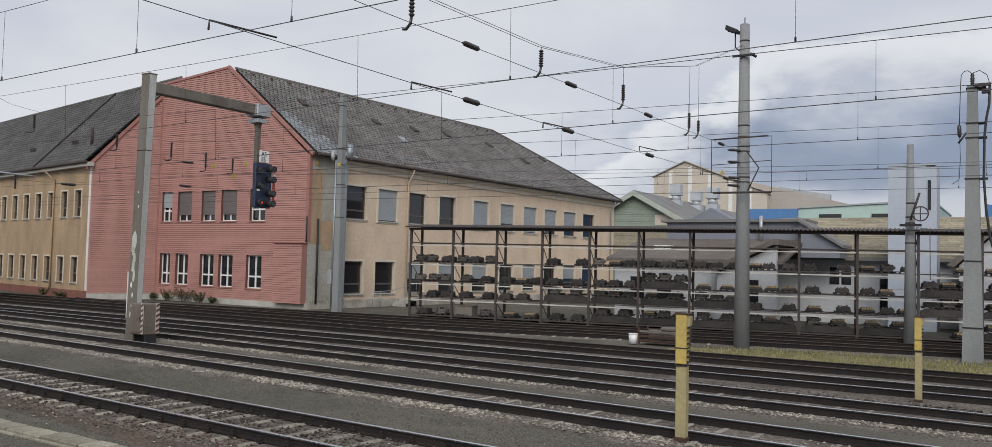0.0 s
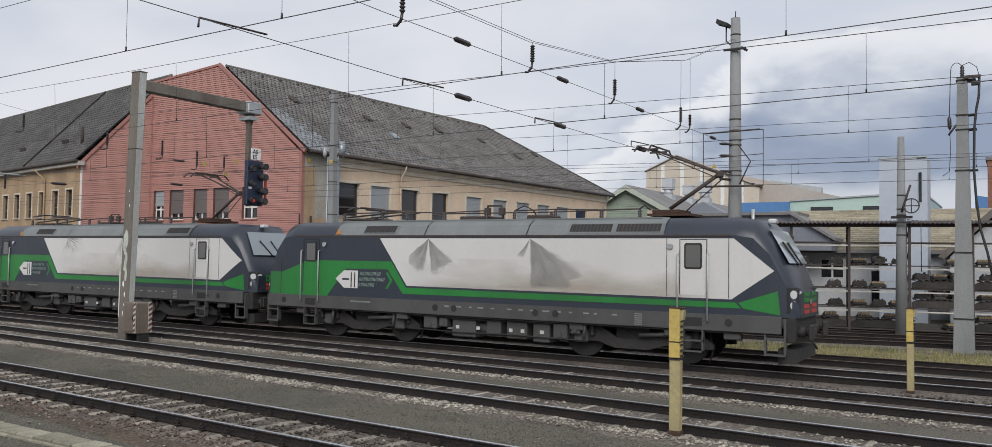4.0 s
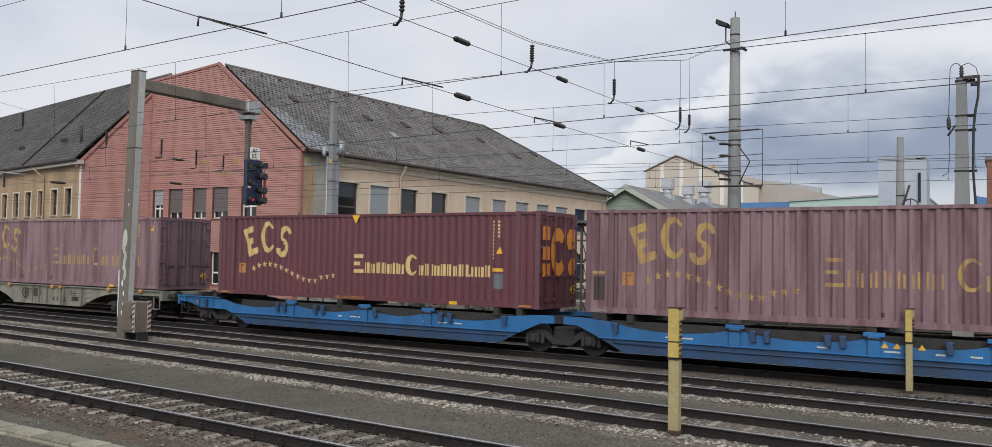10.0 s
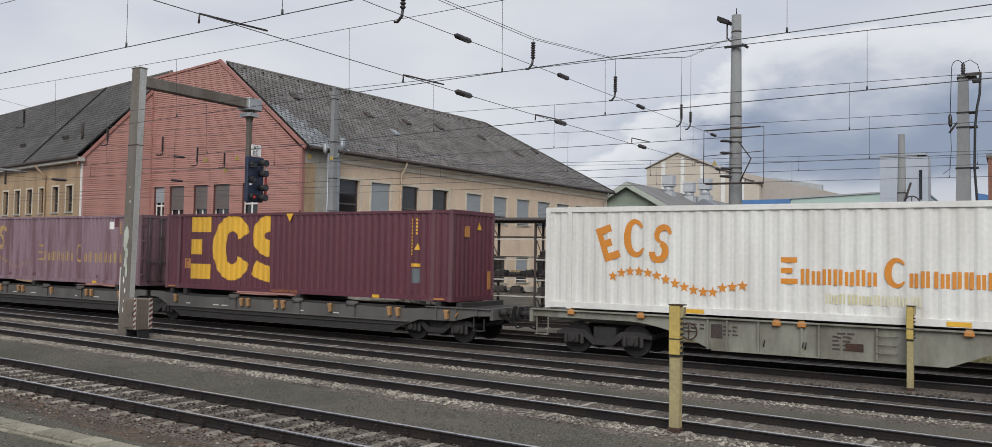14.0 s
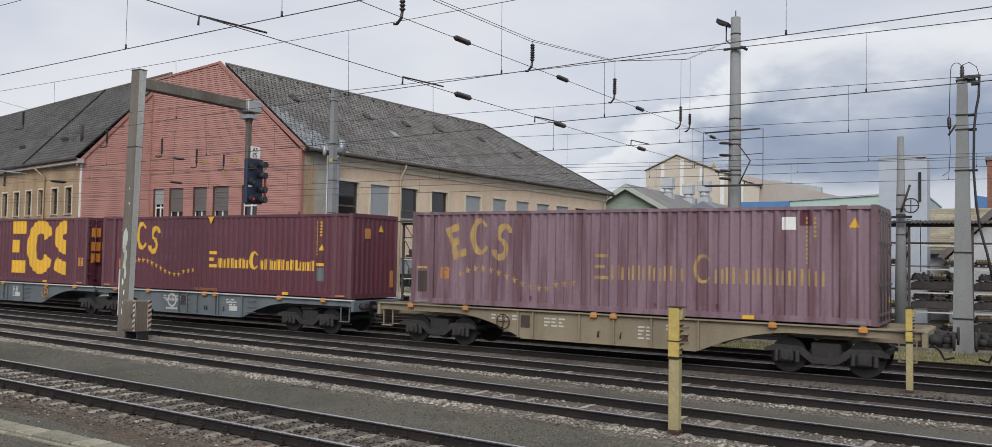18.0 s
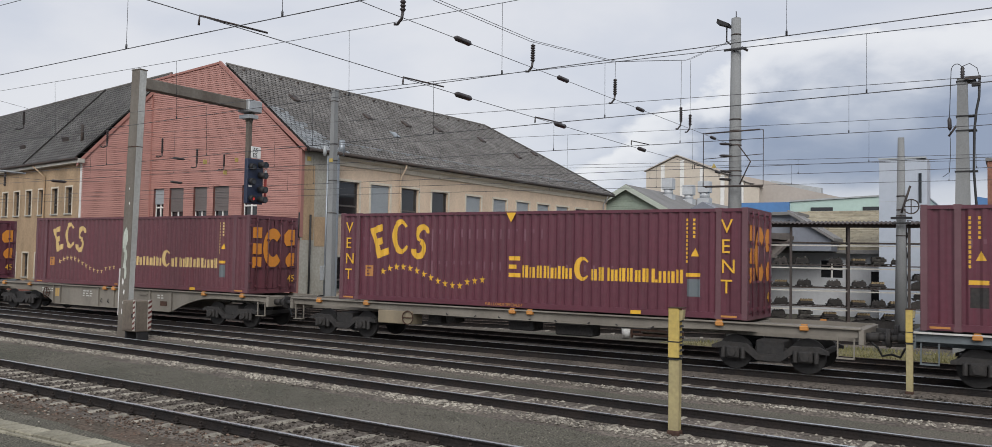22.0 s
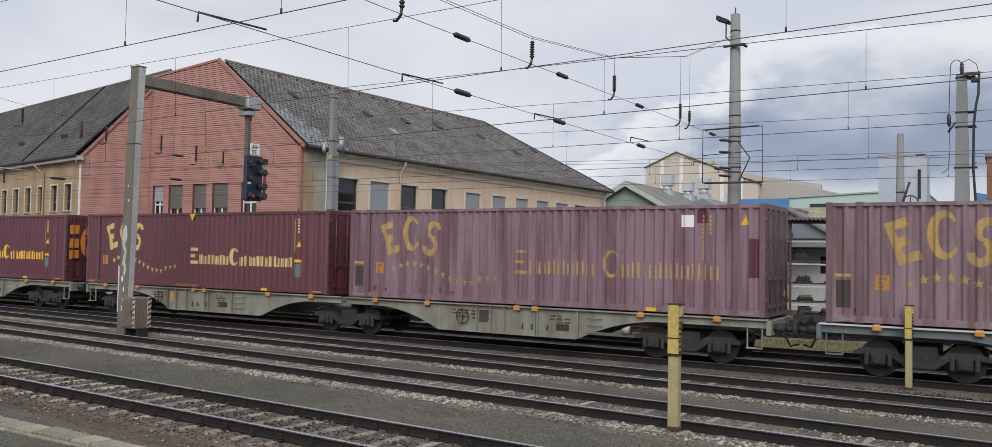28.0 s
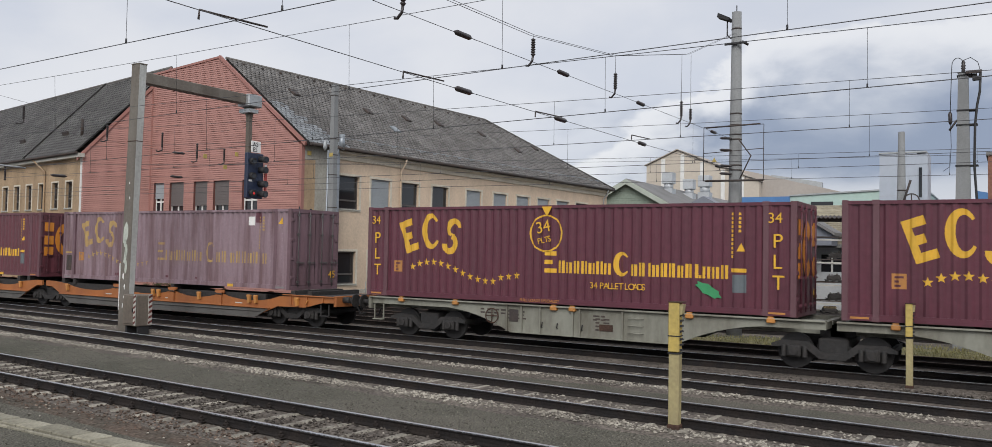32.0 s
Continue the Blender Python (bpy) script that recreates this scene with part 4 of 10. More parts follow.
while z < WRIDGE - 0.3:
    h = COURSE
    a0 = max(0.0, (z - WEAVE) / gz * EDEPTH)
    a1 = max(0.0, (z + h - WEAVE) / gz * EDEPTH)
    lim = 4.10
    if a0 < lim:
        s = Shape()
        fr_ = [wing_end(min(a0, lim), -0.040, z), wing_end(lim, -0.040, z), wing_end(lim, -0.012, z + h * 0.89), wing_end(min(a1, lim), -0.012, z + h * 0.89)]
        re_ = [wing_end(min(a0, lim), 0.02, z), wing_end(lim, 0.02, z), wing_end(lim, 0.02, z + h * 0.89), wing_end(min(a1, lim), 0.02, z + h * 0.89)]
        s.face(fr_)
        for q in range(4):
            s.face([fr_[q], re_[q], re_[(q + 1) % 4], fr_[(q + 1) % 4]])
        part("board", s, RED_BOARD, wing)
    z += COURSE
part("end_plinth", slab(0.0, 4.06, -0.25, 0.18, -0.04, 0.2, wing_end), CONC_LIGHT, wing, "pale concrete plinth")
vt = Shape()
p0, p1 = (-0.35, WEAVE - 0.30), (EDEPTH, WRIDGE + 0.05)
vq = [wing_end(p0[0], -0.12, p0[1]), wing_end(p1[0], -0.12, p1[1]), wing_end(p1[0], -0.12, p1[1] - 0.32), wing_end(p0[0], -0.12, p0[1] - 0.28)]
vr_ = [wing_end(p0[0], 0.06, p0[1]), wing_end(p1[0], 0.06, p1[1]), wing_end(p1[0], 0.06, p1[1] - 0.32), wing_end(p0[0], 0.06, p0[1] - 0.28)]
vt.face(vq)
for q in range(4):
    vt.face([vq[q], vr_[q], vr_[(q + 1) % 4], vq[(q + 1) % 4]])
part("rake_trim", vt, RED_TRIM, wing, "dark red verge board")
wroof = part("roof", Shape().face([wing_face(-0.1, -0.5, WEAVE - 0.05), wing_face(WLEN, -0.5, WEAVE - 0.05), wing_face(WLEN, WDEPTH, WRIDGE - 0.05), wing_face(-0.1 - SKEW * WDEPTH, WDEPTH, WRIDGE - 0.05)])
             .face([wing_face(-0.1 - SKEW * WDEPTH, WDEPTH, WRIDGE - 0.05), wing_face(WLEN, WDEPTH, WRIDGE - 0.05), wing_face(WLEN, 2 * WDEPTH + 0.5, WEAVE - 0.05), wing_face(-0.1, 2 * WDEPTH + 0.5, WEAVE - 0.05)]), SLATE_BED, wing, "steep dark slate roof")
wj = Shape()
WN = 27
for i in range(WN):
    d0, d1 = -0.5 + (WDEPTH + 0.5) * i / WN, -0.5 + (WDEPTH + 0.5) * (i + 1) / WN
    z0, z1 = WEAVE + (WRIDGE - WEAVE) * i / WN, WEAVE + (WRIDGE - WEAVE) * (i + 1) / WN
    edge = -0.12 - SKEW * max(0.0, d0)
    u = edge - (0.2 if i % 2 else 0)
    while u < WLEN - 12:
        lift = rnd.uniform(-0.006, 0.012)
        a, b = max(u, edge - 0.02) + 0.012, u + 0.372
        top = [wing_face(a + (b - a) * 0.2, d0 - 0.03, z0 + 0.02 + lift), wing_face(b - (b - a) * 0.2, d0 - 0.03, z0 + 0.02 + lift), wing_face(b, d0 + 0.04, z0 + 0.10), wing_face(b, d1, z1 + 0.01), wing_face(a, d1, z1 + 0.01), wing_face(a, d0 + 0.04, z0 + 0.10)]
        wj.face(top)
        lo_ = [(p[0], p[1], p[2] - 0.04) for p in top[:3]]
        wj.face([top[0], lo_[0], lo_[1], top[1]]), wj.face([top[1], lo_[1], lo_[2], top[2]])
        u += 0.396
tagged(part("slate_covering", wj, SLATE_DARK, wroof), kind="stuff")
part("ridge_cap", Shape().rod(wing_face(-0.1 - SKEW * WDEPTH, WDEPTH, WRIDGE + 0.02), wing_face(WLEN, WDEPTH, WRIDGE + 0.02), 0.09, 6), SLATE, wroof)
part("valley_strip", Shape().rod(wing_face(8.43, -0.5, WEAVE + 0.03), wing_face(8.21, WDEPTH, WRIDGE + 0.05), 0.09, 6), SLATE_BED, wroof, "dark valley strip")
for u, d in ((4.93, 0.9), (12.52, 0.9)):
    zz = WEAVE + (d + 0.5) / (WDEPTH + 0.5) * (WRIDGE - WEAVE)
    part("roof_hatch", Shape().box(-0.45, -0.06, -0.03, 0.45, 0.06, 0.28, 0.02), DARK_STEEL, wroof, m=Matrix.Translation(wing_face(u, d, zz)) @ Euler((0.3, 0, -WA)).to_matrix().to_4x4())
part("vent_pipe", Shape().rod(wing_face(1.81, 0.67, 9.9), wing_face(1.81, 0.67, 11.05), 0.10), DARK_STEEL, wroof, "dark vent pipe")
# ---- yard furniture ----


def ibeam(p0, p1, w, h, t=0.02):
    """An H-section from p0 to p1 along one axis, as one shape."""
    s = Shape()
    ax = max(range(3), key=lambda k: abs(p1[k] - p0[k]))
    if ax == 2:
        x, y = p0[0], p0[1]
        s.box(x - w / 2, y - h / 2, p0[2], x + w / 2, y - h / 2 + t, p1[2]).box(x - w / 2, y + h / 2 - t, p0[2], x + w / 2, y + h / 2, p1[2]).box(x - t / 2, y - h / 2 + t, p0[2], x + t / 2, y + h / 2 - t, p1[2])
    elif ax == 1:
        x, z = p0[0], p0[2]
        s.box(x - w / 2, p0[1], z - h / 2, x + w / 2, p1[1], z - h / 2 + t).box(x - w / 2, p0[1], z + h / 2 - t, x + w / 2, p1[1], z + h / 2).box(x - t / 2, p0[1], z - h / 2 + t, x + t / 2, p1[1], z + h / 2 - t)
    else:
        y, z = p0[1], p0[2]
        s.box(p0[0], y - w / 2, z - h / 2, p1[0], y + w / 2, z - h / 2 + t).box(p0[0], y - w / 2, z + h / 2 - t, p1[0], y + w / 2, z + h / 2).box(p0[0], y - t / 2, z - h / 2 + t, p1[0], y + t / 2, z + h / 2 - t)
    return s


LEG_PALE = surface("pale_grey_steel", (0.46, 0.47, 0.45), (0.30, 0.29, 0.27), 0.6, 0.1, grain=(14, 0.12), stain=(0.9, 0.8), bump=0.2, streak=0.2)
# signal gantry: one leg, an arm over the third track, a hanging signal
gan = thing("signal_gantry", pose(-26.15, 18.3, GROUND_Z), "grey-green steel signal bracket with peeling paint beside the track", "signal gantry")
LEG = 9.25
LB, LT = (-0.13, 0.39, -0.17, 0.03), (-0.03, 0.39, -0.02, 0.27)   # its foot and its top: x, x, y, y


def leg_rect(z, grow=0.0):
    a = [p + (q - p) * z / LEG for p, q in zip(LB, LT)]
    return [(a[0] - grow, a[2] - grow, z), (a[1] + grow, a[2] - grow, z), (a[1] + grow, a[3] + grow, z), (a[0] - grow, a[3] + grow, z)]


def leg_piece(z0, z1, grow=0.0):
    s = Shape()
    b, t = leg_rect(z0, grow), leg_rect(z1, grow)
    s.face(b[::-1]).face(t)
    for q in range(4):
        s.face([b[q], b[(q + 1) % 4], t[(q + 1) % 4], t[q]])
    return s


part("leg", leg_piece(0.0, LEG), GANTRY, gan, "leaning tapered box leg with peeling paint")
# thin sheet that makes the leg's +x side paler
sl_ = Shape()
b_, t_ = leg_rect(0.02), leg_rect(LEG - 0.02)
q0 = [(0.390, b_[1][1] + 0.01, 0.02), (0.390, b_[2][1] - 0.01, 0.02), (0.390, t_[2][1] - 0.01, LEG - 0.02), (0.390, t_[1][1] + 0.01, LEG - 0.02)]
q1 = [(p[0] + 0.006, p[1], p[2]) for p in q0]
sl_.face(q1)
for q in range(4):
    sl_.face([q0[q], q0[(q + 1) % 4], q1[(q + 1) % 4], q1[q]])
part("side_plate", sl_, LEG_PALE, gan, "paler grey sheet over one side of the leg")
part("leg_cap", leg_piece(LEG, LEG + 0.03, 0.02), GANTRY, gan)
part("leg_band", leg_piece(6.55, 6.58, 0.01), RUST_STEEL, gan)
for z, w in ((3.35, 0.34), (2.55, 0.25), (3.05, 0.16), (2.2, 0.2), (2.85, 0.22), (1.9, 0.10), (1.55, 0.08), (1.2, 0.06), (0.9, 0.07), (4.6, 0.05), (5.1, 0.04)):
    rr = random.Random(int(z * 100))
    fl = Shape()
    cx = 0.12 + rr.uniform(-0.08, 0.08)
    ring_ = [(cx + math.cos(t) * w * rr.uniform(0.45, 1.0) * 0.5, z + math.sin(t) * w * rr.uniform(0.6, 1.4) * 1.1) for t in [k * 0.628 for k in range(10)]]
    lean = (LT[2] - LB[2]) / LEG
    yy = [LB[2] + lean * pz for _, pz in ring_]
    fl.face([(px, y_ - 0.005, pz) for (px, pz), y_ in zip(ring_, yy)])
    for q in range(10):
        (ax_, az_), (bx_, bz_) = ring_[q], ring_[(q + 1) % 10]
        ya, yb = yy[q], yy[(q + 1) % 10]
        fl.face([(ax_, ya - 0.005, az_), (ax_, ya + 0.004, az_), (bx_, yb + 0.004, bz_), (bx_, yb - 0.005, bz_)])
    part("paint_flake", fl, FLAKE if w > 0.1 else WHITE_PAINT, gan, "patch of bare pale primer")
part("warning_stripe", Shape().box(-0.145, -0.165, 0.75, -0.12, -0.03, 2.35), WHITE_PAINT, gan)
for k in range(7):
    part("stripe", Shape().prism([(-0.165, 0.8 + k * 0.22), (-0.03, 0.9 + k * 0.22), (-0.03, 1.0 + k * 0.22), (-0.165, 0.9 + k * 0.22)], 0, -0.149, -0.146), RED_PAINT, gan)
part("arm", Shape().box(0.02, 0.25, 8.62, 0.40, 5.25, 9.00, 0.02), GANTRY, gan, "horizontal box arm")
part("arm_end_plate", Shape().box(-0.10, 4.75, 8.54, 0.55, 5.45, 9.02, 0.03), GALV, gan)
part("hanger", Shape().prism([(-0.02, 8.54), (0.42, 8.54), (0.30, 8.1), (0.30, 5.6), (0.12, 5.6), (0.12, 8.1)], 1, 5.02, 5.18), GANTRY, gan, "hanging signal post")
part("hanger_collar", Shape().box(-0.10, 4.85, 8.30, 0.50, 5.30, 8.45), GALV, gan)
head_s = part("signal_head", Shape().box(0.26, 4.86, 4.92, 0.44, 5.72, 6.72, 0.03), SIGNAL_BLUE, gan, "dark blue-black signal head with hooded lamps")
for k, (y, z) in enumerate(((5.52, 6.50), (5.06, 6.40), (5.52, 6.08), (5.06, 5.82), (5.52, 5.52), (5.52, 5.12), (5.08, 5.14))):
    part("lamp_hood", Shape().rod((0.43, y, z), (0.80 if y > 5.3 else 0.62, y, z - 0.03), 0.125, 12, 0.135), BLACK, head_s)
    part("lens", Shape().disc((0.805 if y > 5.3 else 0.625, y, z - 0.03), (1, 0, 0), 0.055 if k == 6 else 0.10, 0.01), RED_LAMP if k == 6 else PANE_DARK, head_s, "lit red lens" if k == 6 else "unlit lens")
part("red_white_strip", Shape().box(0.46, 5.74, 5.15, 0.50, 5.84, 5.95), RED_PAINT, gan, "red and white mast sign")
part("white_strip", Shape().box(0.46, 5.74, 5.955, 0.50, 5.84, 6.30), WHITE_PAINT, gan)
plate = part("sign_plate", Shape().box(0.40, 5.05, 6.74, 0.43, 5.55, 7.20, 0.01), WHITE_PAINT, gan, "white sign plate with black letters")
for txt, z in (("AS", 6.99), ("ES", 6.78)):
    part("letters", writing(txt, 0.17, BLACK), None, plate, m=pose(0.436, 5.13, z, 0, 0, 90))
part("number_bars", Shape().box(0.44, 4.95, 5.58, 0.446, 5.12, 5.66), WHITE_PAINT, head_s)

cab = thing("equipment_box", pose(-25.35, 18.05, GROUND_Z), "grey metal equipment box on short feet beside the gantry", "cabinet")
BOX_BROWN = surface("brown_grey_box_paint", (0.165, 0.138, 0.110), (0.10, 0.080, 0.064), 0.75, grain=(14, 0.12), stain=(1.2, 0.8), bump=0.2, streak=0.3)
part("cabinet", Shape().box(-0.14, -0.30, 0.28, 0.62, 0.30, 1.32, 0.03), BOX_BROWN, cab)
part("door", Shape().box(-0.08, -0.325, 0.36, 0.48, -0.302, 1.24, 0.01), BOX_BROWN, cab)
part("door_handle", Shape().box(0.42, -0.35, 0.75, 0.46, -0.326, 0.88), BLACK, cab)
for x in (-0.10, 0.5):
    part("foot", Shape().box(x, -0.2, 0.0, x + 0.08, 0.2, 0.28), BLACK, cab)
STRIPE_DARK = surface("dark_red_stripe_paint", (0.115, 0.030, 0.024), (0.07, 0.03, 0.026), 0.6, grain=(14, 0.12), stain=(2.0, 0.7), bump=0.1)
sp = part("striped_plate", Shape().box(0.63, 0.12, 0.32, 0.65, 0.26, 1.34), CONC_LIGHT, cab, "dark red and white striped plate")
for k in range(6):
    part("stripe", Shape().prism([(0.12, 0.34 + k * 0.17), (0.26, 0.41 + k * 0.17), (0.26, 0.49 + k * 0.17), (0.12, 0.42 + k * 0.17)], 0, 0.651, 0.655), STRIPE_DARK, sp)
sp = part("striped_plate", Shape().box(0.50, -0.352, 0.32, 0.62, -0.332, 1.34), CONC_LIGHT, cab, "dark red and white striped plate")
for k in range(6):
    part("stripe", Shape().prism([(0.50, 0.34 + k * 0.17), (0.62, 0.41 + k * 0.17), (0.62, 0.49 + k * 0.17), (0.50, 0.42 + k * 0.17)], 1, -0.357, -0.353), STRIPE_DARK, sp)

# concrete masts


def mast_round(name, x, y, z0, z1, r0, r1, label, joints=(), n=10):
    t = thing(name, pose(x, y, z0), label, "mast")
    hgt = z1 - z0
    part("shaft", Shape().rod((0, 0, 0), (0, 0, hgt), r0, n, r1), CONCRETE, t)
    for k in joints:
        rr = r0 + (r1 - r0) * k
        part("steel_band", Shape().rod((0, 0, hgt * k), (0, 0, hgt * k + 0.05), rr + 0.010, n), DARK_STEEL, t)
    return t


SPAN_X = -9.06
m1 = mast_round("catenary_mast", SPAN_X, 32.2, -0.2, 12.15, 0.305, 0.185, "tall tapered grey concrete catenary mast with a floodlight", (0.945, 0.615, 0.645, 0.60, 0.505, 0.52, 0.68), 8)
part("top_spike", Shape().rod((0, 0, 12.33), (0, 0, 12.62), 0.02), BLACK, m1)
fl = part("floodlight", Shape().prism([(-0.70, 12.20), (-0.26, 12.02), (-0.22, 12.13), (-0.66, 12.36)], 1, -0.25, 0.2), BLACK, m1, "dark floodlight on a bracket")
part("bracket", Shape().tube([(-0.36, 0, 12.06), (-0.36, 0, 11.5), (-0.20, 0, 11.35)], 0.03), BLACK, m1)
part("cross_clamp", Shape().box(-0.38, -0.30, 11.05, 0.46, -0.22, 11.13), BLACK, m1)
part("insulator", Shape().rod((0.27, -0.2, 11.15), (0.50, -0.2, 11.0), 0.05), INSUL, m1)
part("guard_frame", Shape().tube([(-1.08, -0.5, 5.85), (1.18, -0.5, 5.85), (1.18, -0.5, 7.9), (-1.08, -0.5, 7.9), (-1.08, -0.5, 5.85)], 0.018).tube([(-1.08, -0.5, 6.9), (1.18, -0.5, 7.0)], 0.014), DARK_STEEL, m1, "thin steel guard frame round the mast")
part("frame_stay", Shape().rod((-1.0, -0.5, 7.88), (1.05, -0.5, 7.92), 0.030), DARK_STEEL, m1)
part("frame_stay", Shape().rod((-1.0, -0.5, 5.84), (1.18, -0.5, 5.82), 0.040), DARK_STEEL, m1)
for z in (7.45, 7.0, 6.4, 6.1):
    part("span_insulator", Shape().turned((-0.52, -0.3, z + 0.04), (-0.05, -0.3, z), [(0, 0.02), (0.15, 0.05), (0.85, 0.05), (1, 0.02)], 8), INSUL, m1)
part("switch_rod", Shape().tube([(0.22, -0.4, 7.4), (0.69, -0.4, 6.75), (0.28, -0.4, 5.9)], 0.028), DARK_STEEL, m1)
part("warning_sign", Shape().prism([(-0.76, 6.55), (-0.56, 6.55), (-0.66, 6.73)], 1, -0.53, -0.51), YELLOW_POST, m1, "small yellow warning triangle")

m2 = thing("cable_mast", pose(-1.47, 32.94, -0.2), "square tapered grey concrete mast with black cables and an insulator", "mast")
part("shaft", Shape().prism([(-0.32, 0.0), (0.32, 0.0), (0.15, 9.4), (-0.15, 9.4)], 1, -0.17, 0.17), CONCRETE, m2)
part("cap", Shape().box(-0.17, -0.19, 9.4, 0.17, 0.19, 9.43, 0.01), CONCRETE, m2)
for z, w in ((9.30, 0.19), (8.1, 0.20), (7.6, 0.21), (6.2, 0.235), (3.4, 0.28), (1.15, 0.32)):
    part("steel_band", Shape().box(-w, -0.20, z, w + (0.22 if z > 4 else 0), 0.20, z + 0.04), BLACK, m2)
part("top_insulator", Shape().turned((0, 0, 9.43), (0, 0, 9.86), [(0, 0.03), (0.15, 0.07), (0.25, 0.05), (0.35, 0.08), (0.45, 0.05), (0.55, 0.08), (0.65, 0.05), (0.8, 0.07), (1, 0.03)]), INSUL, m2, "dark porcelain insulator")
part("side_insulator", Shape().turned((-0.38, -0.1, 7.65), (-0.40, -0.1, 8.10), [(0, 0.03), (0.2, 0.065), (0.8, 0.065), (1, 0.03)]), INSUL, m2)
part("side_bracket", Shape().rod((-0.42, -0.1, 7.45), (-0.18, -0.1, 7.80), 0.035), DARK_STEEL, m2)
part("top_bracket", Shape().box(0.08, -0.30, 9.34, 0.56, -0.22, 9.44), DARK_STEEL, m2)
part("cable_gland", Shape().box(0.28, -0.32, 9.08, 0.54, -0.20, 9.24, 0.02), BLACK, m2)
arcs = [(-0.17 + 0.17 * math.cos(radians(a)), -0.1, 9.70 + 0.24 * math.sin(radians(a))) for a in range(20, 181, 20)]
part("jumper_cable", Shape().tube(arcs + [(-0.36, -0.1, 9.2), (-0.39, -0.1, 8.1)], 0.012), RUBBER, m2)
part("jumper_cable", Shape().tube([(0, 0, 9.86), (0.22, -0.1, 9.92), (0.44, -0.2, 9.72), (0.52, -0.25, 9.40)], 0.012), RUBBER, m2)
part("feeder_cable", Shape().tube([(0.52, -0.25, 9.34), (0.50, -0.25, 8.7), (0.42, -0.25, 8.25), (0.36, -0.25, 7.6), (0.34, -0.25, 6.2), (0.40, -0.25, 5.2), (0.52, -0.25, 4.2), (0.72, -0.25, 3.4), (0.9, -0.25, 2.4)], 0.042), RUBBER, m2, "thick black feeder cable")
part("hanging_cable", Shape().tube([(-0.38, -0.1, 7.65), (-0.36, -0.1, 6.9), (-0.40, -0.1, 6.2), (-0.60, -0.1, 6.05)], 0.010), RUBBER, m2)

m3 = mast_round("switch_mast", -3.93, 38.2, -0.1, 8.03, 0.25, 0.125, "grey concrete mast with a hand-wheel switch", (0.70, 0.63, 0.60, 0.50), 8)
part("hand_wheel", Shape().ring((0.42, -0.5, 5.25), (1, 0, 0), (0, 0, 1), 0.26, 0.31, 0, 360, 0.03).rod((0.12, -0.5, 5.25), (0.72, -0.5, 5.25), 0.02).rod((0.42, -0.5, 4.95), (0.42, -0.5, 5.55), 0.02), DARK_STEEL, m3, "dark tensioning wheel")
part("lever", Shape().rod((0.05, -0.4, 5.0), (0.38, -0.4, 6.1), 0.045), DARK_STEEL, m3)
part("bracket", Shape().box(-0.35, -0.38, 4.75, 0.45, -0.30, 4.85).box(-0.3, -0.38, 4.55, 0.4, -0.30, 4.62), BLACK, m3)
part("earth_cable", Shape().tube([(0.25, -0.35, 4.7), (0.75, -0.35, 4.65), (0.76, -0.35, 2.6)], 0.015), RUBBER, m3)

m4 = thing("wall_mast", pose(-32.06, 35.0, -0.15), "square weathered concrete mast beside the works wall", "mast")
part("shaft", Shape().prism([(-0.23, 0.0), (0.23, 0.0), (0.115, 12.0), (-0.115, 12.0)], 1, -0.16, 0.16), CONCRETE, m4)
part("cap", Shape().box(-0.13, -0.18, 12.0, 0.13, 0.18, 12.05, 0.02), CONCRETE, m4)
for z in (11.4, 9.0, 8.1, 7.0, 5.2):
    part("steel_band", Shape().box(-0.13 - 0.0096 * (12 - z), -0.18, z, 0.13 + 0.0096 * (12 - z), 0.18, z + 0.04), DARK_STEEL, m4)
part("zinc_conduit", Shape().rod((-0.33, -0.1, 0.2), (-0.28, -0.1, 8.4), 0.06), ZINC, m4)
part("camera_dome", Shape().turned((-0.35, -0.3, 8.35), (-0.35, -0.3, 8.95), [(0, 0.04), (0.25, 0.11), (0.6, 0.11), (0.8, 0.07), (1, 0.04)], 12), GALV, m4, "grey lamp dome")
part("yellow_tag", Shape().box(-0.12, -0.20, 8.02, 0.12, -0.165, 8.22), YELLOW_POST, m4, "small yellow tag")
part("switch_box", Shape().box(-0.50, -0.3, 1.5, -0.24, -0.1, 2.3, 0.02), GALV, m4)

# headspan and overhead lines
span = thing("headspan", pose(0, 0, 0), "wire headspan across the tracks with dark insulators", "overhead wire")


part("lower_span", Shape().tube([(SPAN_X, 32.0, 6.07), (SPAN_X, 22.7, 5.94), (SPAN_X, 13.5, 5.87), (SPAN_X, 3.5, 5.83)], 0.0065, 5), WIRE, span)
part("middle_span", Shape().tube([(SPAN_X, 32.0, 7.20), (SPAN_X, 20.75, 7.05), (SPAN_X, 11.0, 6.90), (SPAN_X, 3.5, 6.86)], 0.0065, 5), WIRE, span)
for off in (-0.05, 0.05):
    part("top_span", Shape().tube([(SPAN_X + off, 32.0, 11.3), (SPAN_X + off, 26.57, 9.34), (SPAN_X + off, 20.71, 8.06), (SPAN_X + off, 16.19, 7.57), (SPAN_X + off, 12.17, 7.48), (SPAN_X + off, 3.5, 7.9)], 0.006, 5), WIRE, span)


def insulator(p0, p1, r, parent, discs=7):
    p0, p1 = Vector(p0), Vector(p1)
    rad = []
    for k in range(discs):
        a, b = k / discs, (k + 1) / discs
        rad += [(a, r * 0.45), (a + (b - a) * 0.45, r), (b - 0.001, r * 0.5)]
    rad.append((1, r * 0.4))
    return part("insulator", Shape().turned(p0, p1, rad, 10), INSUL, parent, "dark ribbed insulator")


